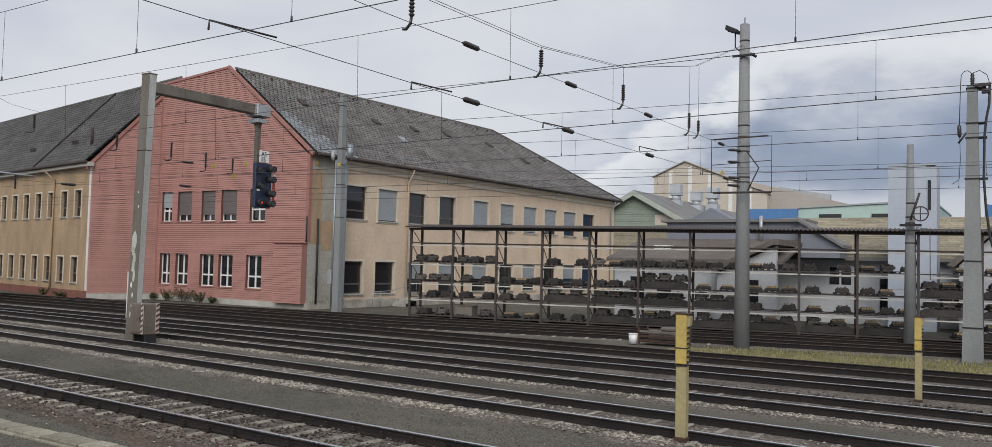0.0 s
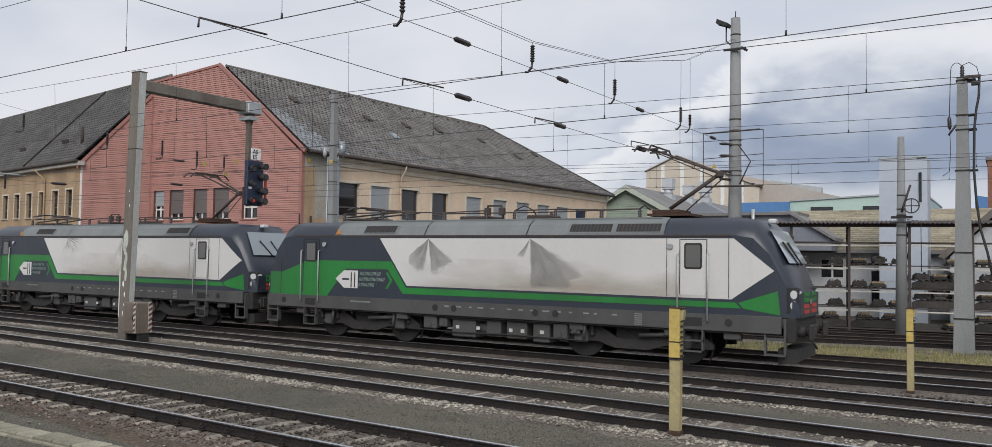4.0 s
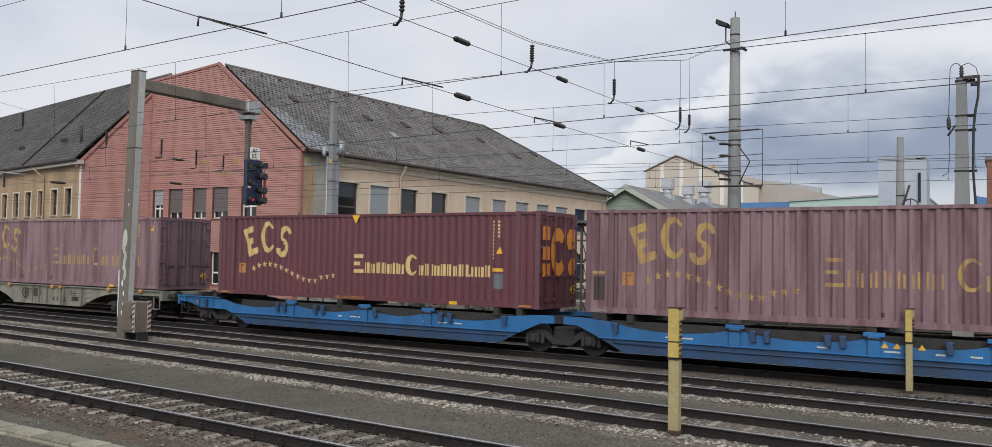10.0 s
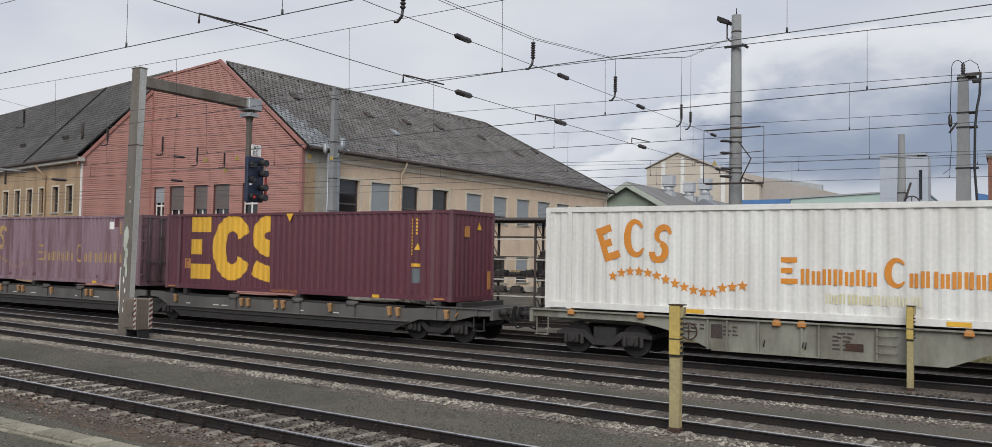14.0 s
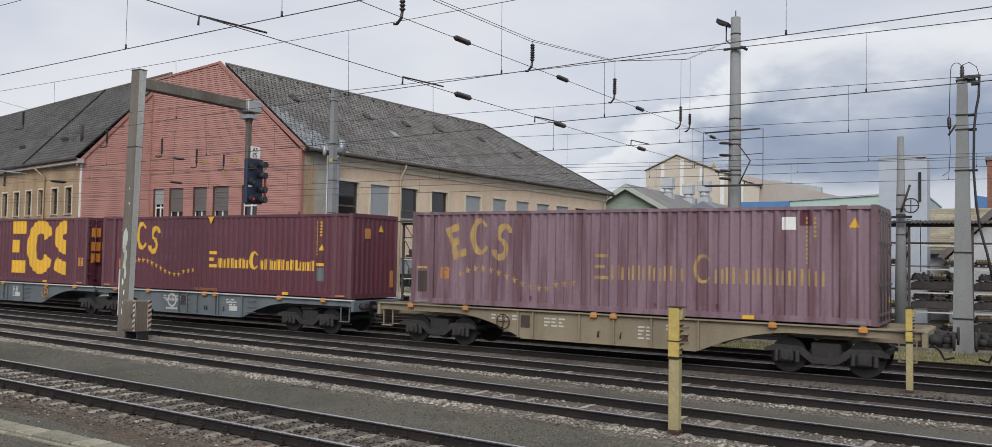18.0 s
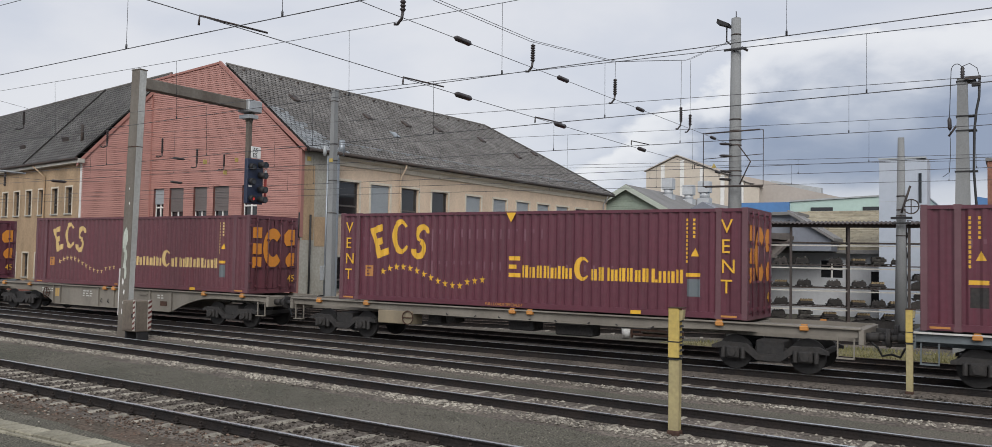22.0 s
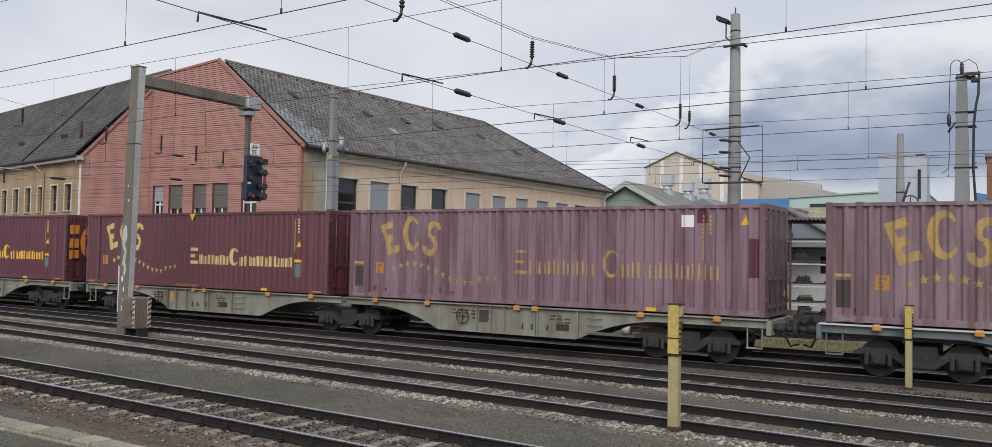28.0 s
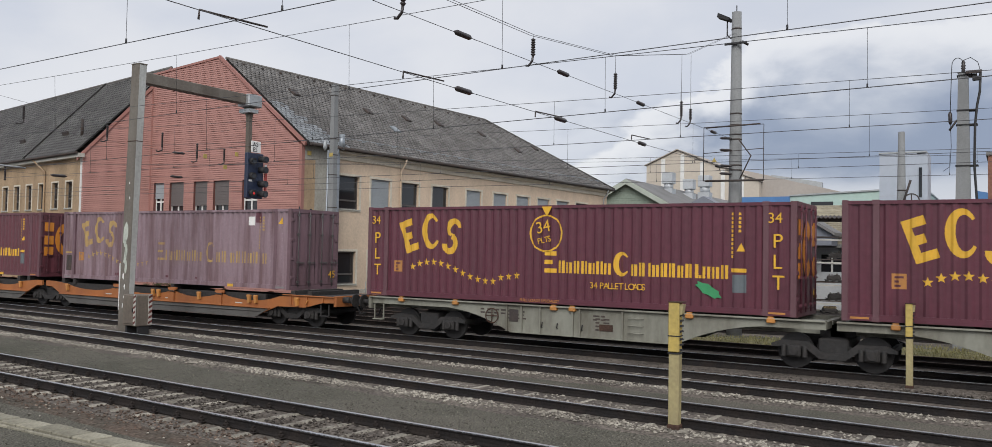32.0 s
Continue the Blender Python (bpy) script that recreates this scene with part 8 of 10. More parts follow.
word_bars(rb, 9.02, 0.90, "onionnoni", 0.66, ORANGE, "ring", 0.36)
word_bars(rb, 11.85, 0.84, "non", 0.55, BLACK)
word_bars(rb, 7.7, 0.45, "noninoonionoin", 0.42, PALE_WORD)
for u in (4.2, 10.3):
    part("rail_mark", Shape().box(u, -CW - 0.012, 0.05, u + 0.5, -CW - 0.006, 0.16), YELLOW, rf)
SMOOTH["side"] = False
lift(rf, 11.25)

# ---- wagons ----
SIDE_FRAME = Shape().prism([(-1.45, 0.62), (-1.2, 0.72), (-0.55, 0.70), (-0.25, 0.46), (0.25, 0.46), (0.55, 0.70), (1.2, 0.72), (1.45, 0.62), (1.45, 0.54), (1.15, 0.56), (0.62, 0.54), (0.3, 0.30), (-0.3, 0.30), (-0.62, 0.54), (-1.15, 0.56), (-1.45, 0.54)], 1, -0.05, 0.05).mesh("side_frame", BOGIE)
WHEEL_M = Shape().rod((0, -0.06, 0), (0, 0.06, 0), 0.44, 24).rod((0, -0.075, 0), (0, -0.06, 0), 0.17, 14).mesh("wheel", WHEEL)
BOX_M = Shape().box(-0.17, -0.10, -0.15, 0.17, 0.10, 0.15, 0.04).rod((0, -0.16, 0), (0, -0.09, 0), 0.10, 12).mesh("axle_box", BOGIE)
SPRING_M = Shape().turned((0, 0, -0.16), (0, 0, 0.14), [(0, 0.06), (0.12, 0.075), (0.2, 0.055), (0.32, 0.075), (0.4, 0.055), (0.52, 0.075), (0.6, 0.055), (0.72, 0.075), (0.8, 0.055), (1, 0.07)], 8).mesh("spring", BOGIE)


def bogie(wagon, x):
    b = part("bogie", Shape().box(-0.35, -0.95, 0.42, 0.35, 0.95, 0.80, 0.03).box(-1.35, -0.9, 0.52, -1.25, 0.9, 0.64).box(1.25, -0.9, 0.52, 1.35, 0.9, 0.64), BOGIE, wagon, "dark two-axle bogie", m=pose(x, 0, 0))
    for y in (-1.02, 1.02):
        part("side_frame", SIDE_FRAME, None, b, m=pose(0, y, 0))
        for w in (-0.9, 0.9):
            part("axle_box", BOX_M, None, b, m=pose(w, y * 1.03, 0.46, 0, 0, 0 if y < 0 else 180))
            for d in (-0.25, 0.25) if y < 0 else ():
                part("spring", SPRING_M, None, b, m=pose(w + d, y * 1.02, 0.46))
    for w in (-0.9, 0.9):
        for y in (-0.76, 0.76):
            wh_ = part("wheel", WHEEL_M, None, b, m=pose(w, y, 0.46, 0, 0, 0 if y < 0 else 180))
        part("axle", Shape().rod((w, -0.7, 0.46), (w, 0.7, 0.46), 0.08, 8), BOGIE, b)
    for u in (-0.40, 0.34):
        part("brake_block", Shape().box(u, -0.82, 0.30, u + 0.06, -0.70, 0.62), BOGIE, b)
    return b


def buffers(w, x, s):
    """Buffers, headstock and hook at an outer end; s is +1 to the right."""
    for y in (-0.875, 0.875):
        part("buffer", Shape().rod((x, y, 1.03), (x + s * 0.34, y, 1.03), 0.11, 12).rod((x + s * 0.34, y, 1.03), (x + s * 0.55, y, 1.03), 0.08, 12).rod((x + s * 0.55, y, 1.03), (x + s * 0.60, y, 1.03), 0.22, 16), BOGIE, w, "dark round buffer")
    part("draw_hook", Shape().box(x, -0.06, 0.95, x + s * 0.35, 0.06, 1.10).box(x + s * 0.3, -0.05, 0.8, x + s * 0.42, 0.05, 1.1), BOGIE, w)
    part("brake_hose", Shape().tube([(x, -0.35, 0.95), (x + s * 0.25, -0.38, 0.75), (x + s * 0.35, -0.36, 0.55), (x + s * 0.55, -0.30, 0.60)], 0.03), RUBBER, w, "black brake hose")


def belly(L, x0, deep, run_a, run_b, z_top=1.24, end_z=1.02, slope=2.2):
    """Fish-bellied side sill: arched over the bogies, then straight down to the belly; run_a and run_b are its shallow ends."""
    def leg(t):
        e = t * t * 0.75 + 0.25 * t
        return end_z + (deep - end_z) * (e if t < 0.8 else 0.68 + (t - 0.8) * 1.6)
    pts = [(x0, z_top), (x0 + L, z_top), (x0 + L, end_z), (x0 + L - run_b, end_z)]
    pts += [(x0 + L - run_b - slope * k / 8, leg(k / 8)) for k in range(1, 9)]
    pts += [(x0 + run_a + slope * k / 8, leg(k / 8)) for k in range(8, 0, -1)]
    return pts + [(x0 + run_a, end_z), (x0, end_z)]


def flat_unit(w, x0, x1, material, left_outer, right_outer, emblem=None, seed=0, deep=0.42, locks=LOCK):
    """One platform of a container wagon: sills, cross-bars, spine, ribs, locks and stencils."""
    L = x1 - x0
    run_a, run_b = 3.1 if left_outer else 1.55, 3.1 if right_outer else 1.55
    for y in (-1.18, 1.12):
        sill = part("side_sill", Shape().prism(belly(L, x0, deep, run_a, run_b), 1, y, y + 0.06), material, w, "fish-bellied steel side sill")
        if y < 0:
            part("bottom_flange", Shape().box(x0 + run_a + 2.25, y - 0.08, deep - 0.02, x1 - run_b - 2.25, y + 0.14, deep), material, sill)
            # on blue-grey wagons the flange's pale colour stands in for a highlight
            part("top_flange", Shape().box(x0, y - 0.10, 1.205, x1, y + 0.10, 1.25, 0.008), CLEAN_GREY if material is W_SLATE else material, sill, "top edge coloured pale as a highlight" if material is W_SLATE else "")
            rr = random.Random(seed)
            if deep < 0.8:
                for u in (x0 + 5.25, x0 + 5.75, x0 + L * 0.5 - 0.75, x0 + L * 0.5 + 0.3, x1 - 6.6, x1 - 5.3):
                    part("rib", Shape().box(u - 0.025, y - 0.07, deep + 0.005, u + 0.025, y, 1.205), material, sill)
                for cu, cz, rows, cols in ((x0 + 4.3, 1.02, 2, 4), (x0 + L * 0.5 - 1.9, 1.00, 3, 3), (x0 + L * 0.5 + 1.0, 0.92, 4, 2), (x1 - 6.2, 1.0, 2, 2)):
                    for a in range(rows):
                        for b in range(cols):
                            w_ = rr.uniform(0.10, 0.20)
                            part("stencil_bar", Shape().box(cu + b * 0.24, y - 0.007, cz - a * 0.10, cu + b * 0.24 + w_, y - 0.001, cz - a * 0.10 + 0.045), CLEAN_GREY if material not in (W_BEIGE,) else DARK_STEEL, sill)
                part("data_plate", Shape().box(x0 + 5.32, y - 0.012, 0.72, x0 + 5.62, y - 0.001, 1.08), DARK_STEEL if seed % 20 else YELLOW_FADE, sill, "dark data plate")
                part("label_holder", Shape().box(x1 - 6.0, y - 0.02, 0.62, x1 - 5.6, y - 0.001, 0.80), CLEAN_GREY if material is W_SLATE else RUST_STEEL, sill, "sheet label holder")
                for z0 in (0.62, 0.82, 1.02):
                    part("rung", Shape().tube([(x0 + L * 0.5 + 2.0, y, z0), (x0 + L * 0.5 + 2.0, y - 0.07, z0), (x0 + L * 0.5 + 2.42, y - 0.07, z0), (x0 + L * 0.5 + 2.42, y, z0)], 0.014), material, sill)
                for k in range(3):
                    u = x0 + L * 0.5 - 0.4 + rr.uniform(-0.3, 0.3) + k * 0.45
                    part("brake_handle", Shape().tube([(u, y - 0.01, 0.60), (u, y - 0.06, 0.62), (u + 0.03, y - 0.06, 0.76)], 0.018), BOGIE, sill)
                bw = x0 + (10.9 if emblem else 4.75)
                if not (emblem and right_outer):
                    part("brake_wheel", Shape().tube([(bw + 0.22 * math.cos(radians(a)), y - 0.08, 0.86 + 0.22 * math.sin(radians(a))) for a in range(0, 361, 20)], 0.018).rod((bw - 0.21, y - 0.08, 0.86), (bw + 0.21, y - 0.08, 0.86), 0.015).rod((bw, y - 0.08, 0.65), (bw, y - 0.08, 1.07), 0.015).rod((bw, y, 0.86), (bw, y - 0.09, 0.86), 0.03), RUST_STEEL if material is not W_SLATE else LOCK, sill, "handbrake wheel")
            else:
                part("tool_box", Shape().box(x0 + 3.9, y - 0.06, 0.58, x0 + 5.3, y + 0.5, 1.0, 0.02), W_SAND, sill, "sand-coloured box under the frame")
                part("brake_wheel", Shape().tube([(x0 + 5.15 + 0.21 * math.cos(radians(a)), y - 0.10, 0.80 + 0.21 * math.sin(radians(a))) for a in range(0, 361, 20)], 0.018).rod((x0 + 4.94, y - 0.10, 0.80), (x0 + 5.36, y - 0.10, 0.80), 0.015), RUST_STEEL, sill, "handbrake wheel")
                for u, w_, z0 in ((5.6, 0.5, 0.62), (6.3, 0.35, 0.68), (8.6, 0.9, 0.60), (10.2, 1.2, 0.55)):
                    part("brake_gear", Shape().box(x0 + u, -0.8, z0, x0 + u + w_, -0.2, 0.98, 0.04), BOGIE, sill)
                for u in (6.6, 8.5, 10.4, 12.3):
                    part("tie_ring", Shape().tube([(x0 + u, y - 0.02, 1.0), (x0 + u + 0.1, y - 0.04, 0.92), (x0 + u + 1.0, y - 0.04, 0.92), (x0 + u + 1.1, y - 0.02, 1.0)], 0.02), BOGIE, sill)
            if emblem and right_outer:
                eu = x0 + 4.8
                ring_ = Shape()
                for q in band(eu, 0.88, 0.20, 0.20, 0.27, 0.27, 0, 360, 28):
                    ring_.face([(a, y - 0.004, z) for a, z in q])
                em = part("round_emblem", ring_, CLEAN_GREY, sill, "pale round emblem")
                part("emblem_bar", Shape().box(eu - 0.15, y - 0.007, 0.855, eu + 0.15, y - 0.001, 0.905), CLEAN_GREY, em)
                for d in (-1, 1):
                    part("emblem_point", Shape().prism([(eu + d * 0.275, 0.95), (eu + d * 0.40, 0.88), (eu + d * 0.275, 0.81)], 1, y - 0.007, y - 0.001), CLEAN_GREY, em)
                for q in range(7):
                    part("word_bar", Shape().box(eu - 0.34 + q * 0.10, y - 0.007, 0.52, eu - 0.27 + q * 0.10, y - 0.001, 0.60), CLEAN_GREY, sill)
    part("spine", Shape().box(x0, -0.28, 0.85, x1, 0.28, 1.18), material, w)
    for k in range(int(L / 2.4) + 1):
        u = x0 + 0.1 + k * (L - 0.2) / int(L / 2.4)
        part("cross_bar", Shape().box(u - 0.08, -1.12, 1.02, u + 0.08, 1.12, 1.20), material, w)
    for u in (x0 + 1.3, x0 + 3.4, x0 + L * 0.5 - 0.3, x0 + L * 0.5 + 0.3, x1 - 3.4, x1 - 1.3):
        part("container_lock", Shape().box(u - 0.105, -1.30, 1.12, u + 0.105, -1.16, 1.24, 0.02).box(u - 0.07, -1.27, 1.24, u + 0.07, -1.18, CZ), locks, w, "orange container lock")
        part("container_lock", Shape().box(u - 0.12, 1.16, 1.12, u + 0.12, 1.28, 1.24, 0.02).box(u - 0.07, 1.18, 1.24, u + 0.07, 1.26, CZ), locks, w)
    for x, s, on in ((x0, -1, left_outer), (x1, 1, right_outer)):
        if on:
            part("headstock", Shape().box(x - 0.06, -1.25, 0.85, x + 0.06, 1.25, 1.22, 0.01), material, w)
            buffers(w, x, s)
            part("step", Shape().box(x - s * 0.55, -1.28, 0.50, x - s * 0.15, -1.14, 0.53).box(x - s * 0.55, -1.20, 0.5, x - s * 0.52, -1.16, 1.0).box(x - s * 0.18, -1.20, 0.5, x - s * 0.15, -1.16, 1.0), material, w)
        else:
            part("articulation", Shape().box(x - 0.3, -0.3, 0.80, x + 0.3, 0.3, 1.10), BOGIE, w)


def pocket_profile(x0, x1, left_outer, right_outer, arcs):
    """Upper edge dips in flat arcs between stanchions or runs straight; the ends rise over the bogies, steeply at an articulation."""
    L = x1 - x0
    ea, eb = 2.6 if left_outer else 1.5, 2.6 if right_outer else 1.5
    top = [(x0, 1.14), (x0 + ea - 1.0, 1.14), (x0 + ea, 1.06)]
    knots = [x0 + ea + (L - ea - eb) * f for f in (0, 0.28, 0.55, 0.76, 1.0)]
    for a, b in zip(knots[:-1], knots[1:]):
        for k in range(1, 9):
            t = k / 8
            top.append((a + (b - a) * t, 1.06 - (0.21 if arcs else 0.05) * math.sin(math.pi * t) ** 0.7))
    top += [(x1 - eb + 1.0, 1.14), (x1, 1.14)]
    right = [(x1, 0.93), (x1 - 0.6, 0.90), (x1 - 1.35, 0.72), (x1 - 2.7, 0.70), (x1 - 3.8, 0.30)] if right_outer else [(x1, 0.92), (x1 - 0.45, 0.90), (x1 - 1.85, 0.30)]
    left = [(x0 + 3.8, 0.30), (x0 + 2.7, 0.70), (x0 + 1.35, 0.72), (x0 + 0.6, 0.90), (x0, 0.93)] if left_outer else [(x0 + 1.85, 0.30), (x0 + 0.45, 0.90), (x0, 0.92)]
    return top + right + left, knots


def pocket_unit(w, x0, x1, material, dark, left_outer, right_outer, seed=0, locks=LOCK, arcs=True):
    L = x1 - x0
    prof, knots = pocket_profile(x0, x1, left_outer, right_outer, arcs)
    a, b = x0 + (3.8 if left_outer else 1.85), x1 - (3.8 if right_outer else 1.85)
    for y in (-1.30, 1.22):
        beam = part("side_beam", Shape().prism(prof, 1, y, y + 0.08), material, w, "curved pocket-wagon side beam" if arcs else "straight pocket-wagon side beam")
        if y > 0:
            continue
        part("lower_band", Shape().prism([(a - 0.66, 0.58), (b + 0.66, 0.58), (b + 0.05, 0.27), (a - 0.05, 0.27)], 1, y - 0.02, y), dark, beam, "dirty lower band")
        part("mid_flange", Shape().box(a - 0.75, y - 0.08, 0.60, b + 0.75, y, 0.635, 0.008), material, beam)
        part("bottom_flange", Shape().box(a, y - 0.06, 0.25, b, y + 0.10, 0.275), dark, beam)
        for end, outer, d in ((x0, left_outer, 1), (x1, right_outer, -1)):
            if outer:
                part("end_flange", Shape().box(end, y - 0.07, 1.11, end + d * 2.4, y + 0.02, 1.145, 0.008), material, beam)
                for k in range(3):
                    u = end + d * (0.5 + 0.75 * k)
                    part("rib", Shape().box(u - 0.02, y - 0.05, 0.93 if k == 0 else 0.78, u + 0.02, y, 1.11), material, beam)
                part("tie_hook", Shape().tube([(end + d * 1.2, y - 0.02, 0.98), (end + d * 1.2, y - 0.08, 0.93), (end + d * 1.25, y - 0.08, 0.84)], 0.02), LOCK, beam)
        for u in knots[1:-1]:
            part("stanchion", Shape().box(u - 0.14, y - 0.07, 0.58, u + 0.14, y, 1.12, 0.015).box(u - 0.24, y - 0.05, 1.06, u + 0.24, y + 0.05, 1.17, 0.015), material, beam)
            part("hinge_pin", Shape().rod((u - 0.20, y - 0.075, 1.02), (u + 0.20, y - 0.075, 1.02), 0.025, 6), BOGIE, beam)
        rr = random.Random(seed)
        for k in range(6):
            u = a + 0.3 + rr.random() * (b - a - 1.0)
            part("stencil_bar", Shape().box(u, y - 0.008, 0.72, u + rr.uniform(0.12, 0.4), y - 0.001, 0.76), CLEAN_GREY, beam)
        part("brake_pipe", Shape().tube([(a - 0.3, y - 0.05, 0.50), (a + (b - a) * 0.3, y - 0.05, 0.47), (b + 0.3, y - 0.05, 0.50)], 0.018), dark, beam)
        if seed == 1:
            for q in range(4):
                u = x0 + L * 0.5 + 0.2 + q * 0.26
                part("warning_mark", Shape().prism([(u, 0.82), (u + 0.17, 0.82), (u + 0.085, 0.95)], 1, y - 0.008, y), YELLOW, beam)
    part("pocket_floor", Shape().box(a, -1.2, 0.42, b, 1.2, 0.52), BOGIE, w)
    part("pocket_lining", Shape().box(a - 0.4, -1.18, 0.52, b + 0.4, -1.10, 1.10), BOGIE, w, "black pocket lining")
    part("spine", Shape().box(x0, -0.5, 0.85, x1, 0.5, 1.06), BOGIE, w)
    for u in (x0 + 1.2, x0 + 2.0, x0 + L * 0.5, x1 - 2.0, x1 - 1.2):
        part("bolster", Shape().box(u - 0.10, -1.24, 1.06, u + 0.10, 1.24, CZ), BOGIE, w)
    for f, pair in ((0.10, 1), (0.33, 2), (0.44, 2), (0.60, 1), (0.76, 2), (0.90, 1)):
        for q in range(pair):
            u = x0 + L * f + q * 0.34
            part("container_lock", Shape().prism([(u - 0.07, 1.02), (u + 0.07, 1.02), (u + 0.09, 0.78), (u - 0.02, 0.76)], 1, -1.41, -1.32).rod((u - 0.10, -1.36, 1.02), (u + 0.10, -1.36, 1.02), 0.04, 8), locks, w, "hinged container lock")
    for x, s, on in ((x0, -1, left_outer), (x1, 1, right_outer)):
        if on:
            part("headstock", Shape().box(x - 0.06, -1.28, 0.80, x + 0.06, 1.28, 1.16, 0.01), material, w)
            part("end_deck", Shape().box(x, -1.22, 1.10, x - s * 2.2, 1.22, 1.135), BOGIE, w)
            part("step", Shape().box(x - s * 0.62, -1.36, 0.46, x - s * 0.22, -1.22, 0.49).box(x - s * 0.62, -1.32, 0.46, x - s * 0.59, -1.28, 0.85).box(x - s * 0.25, -1.32, 0.46, x - s * 0.22, -1.28, 0.85), BOGIE, w)
            buffers(w, x, s)
        else:
            part("articulation", Shape().box(x - 0.3, -0.3, 0.80, x + 0.3, 0.3, 1.06), BOGIE, w)


def wagon(label, units, k0, style, material, dark=None, emblem=None, seed=0, locks=LOCK, deep=0.42, arcs=True):
    """A wagon of one or two platforms; units are (left, right) along the train, k0 its origin."""
    w = thing("container_wagon", None, label, "wagon", "wagons of the train")
    n = len(units)
    for i, (a, b) in enumerate(units):
        if style == "flat":
            flat_unit(w, a - k0, b - k0, material, i == 0, i == n - 1, emblem, seed + i, deep, locks)
        else:
            pocket_unit(w, a - k0, b - k0, material, dark or material, i == 0, i == n - 1, seed + i, locks, arcs)
    bogie(w, units[0][0] - k0 + 2.2)
    bogie(w, units[-1][1] - k0 - 2.2)
    if n == 2:
        bogie(w, (units[0][1] + units[1][0]) / 2 - k0)
    return runs(w, k0)


wagon("grimy grey pocket wagon with tan locks under one container", [(75.1, 94.6)], 85.0, "pocket", W_GRIME, BOGIE, seed=5, locks=LOCK_DULL, arcs=False)
wagon("blue articulated pocket wagon with curved side beams", [(41.0, 57.4), (57.7, 73.9)], 57.5, "pocket", W_BLUE, W_BLUE_DARK, seed=0, locks=W_BLUE_DARK)
wagon("dusty grey-beige articulated container wagon", [(10.8, 25.4), (25.65, 39.9)], 25.5, "flat", W_BEIGE, seed=10)
wagon("dark grey articulated pocket wagon with tan locks", [(-23.0, -6.85), (-6.55, 9.45)], -6.7, "pocket", W_DARK, BOGIE, seed=20, locks=LOCK_DULL, arcs=False)
wagon("dusty sand-grey flat container wagon", [(-40.6, -24.6)], -32.5, "flat", W_SAND, seed=30)
wagon("blue-grey articulated container wagon with a round emblem", [(-70.5, -56.1), (-55.85, -41.75)], -56.0, "flat", W_SLATE, emblem=True, seed=40)
wagon("dusty sand-coloured flat wagon with open underframe", [(-90.2, -71.6)], -80.0, "flat", W_BROWN, seed=50, deep=0.96)
wagon("dusty grey-brown flat container wagon", [(-109.9, -91.4)], -100.0, "flat", W_BROWN, seed=60)
wagon("blue-grey articulated container wagon with a round emblem", [(-140.9, -126.2), (-125.95, -111.8)], -126.0, "flat", W_SLATE, emblem=True, seed=70)
wagon("pale grey-green articulated container wagon", [(-170.5, -156.3), (-156.05, -142.1)], -156.2, "flat", W_BEIGE, seed=80)
wagon("pale grey-green articulated container wagon with orange locks", [(-200.5, -186.25), (-186.0, -171.7)], -186.1, "flat", W_BEIGE, seed=90)
wagon("orange articulated pocket wagon", [(-235.5, -219.3), (-219.0, -202.0)], -219.2, "pocket", W_ORANGE, W_DARK, seed=100)

# ---- locomotives ----
L_SLATE = paint("slate_blue_loco_paint", (0.030, 0.037, 0.052), (0.023, 0.028, 0.039), 0.35, 0.4, (0.5, 0.6))
L_WHITE = paint("white_loco_paint", (0.60, 0.59, 0.575), (0.535, 0.52, 0.50), 0.35, 0.4, (0.35, 0.6), (10, 0.02))
L_GREEN = paint("bright_green_loco_paint", (0.020, 0.200, 0.038), (0.022, 0.115, 0.032), 0.35, 0.4, (0.5, 0.7))
L_GREY = paint("dirty_grey_frame_paint", (0.072, 0.072, 0.072), (0.048, 0.045, 0.042), 0.6, 0.4, (0.9, 0.7))
L_ROOF = paint("light_grey_roof_paint", (0.175, 0.190, 0.192), (0.135, 0.145, 0.145), 0.6, 0.4, (0.8, 0.7))
L_WORD = paint("grey_green_lettering", (0.20, 0.27, 0.235), (0.15, 0.21, 0.18), 0.4)
L_RED = paint("red_loco_trim", (0.48, 0.055, 0.035), (0.35, 0.05, 0.03), 0.4)


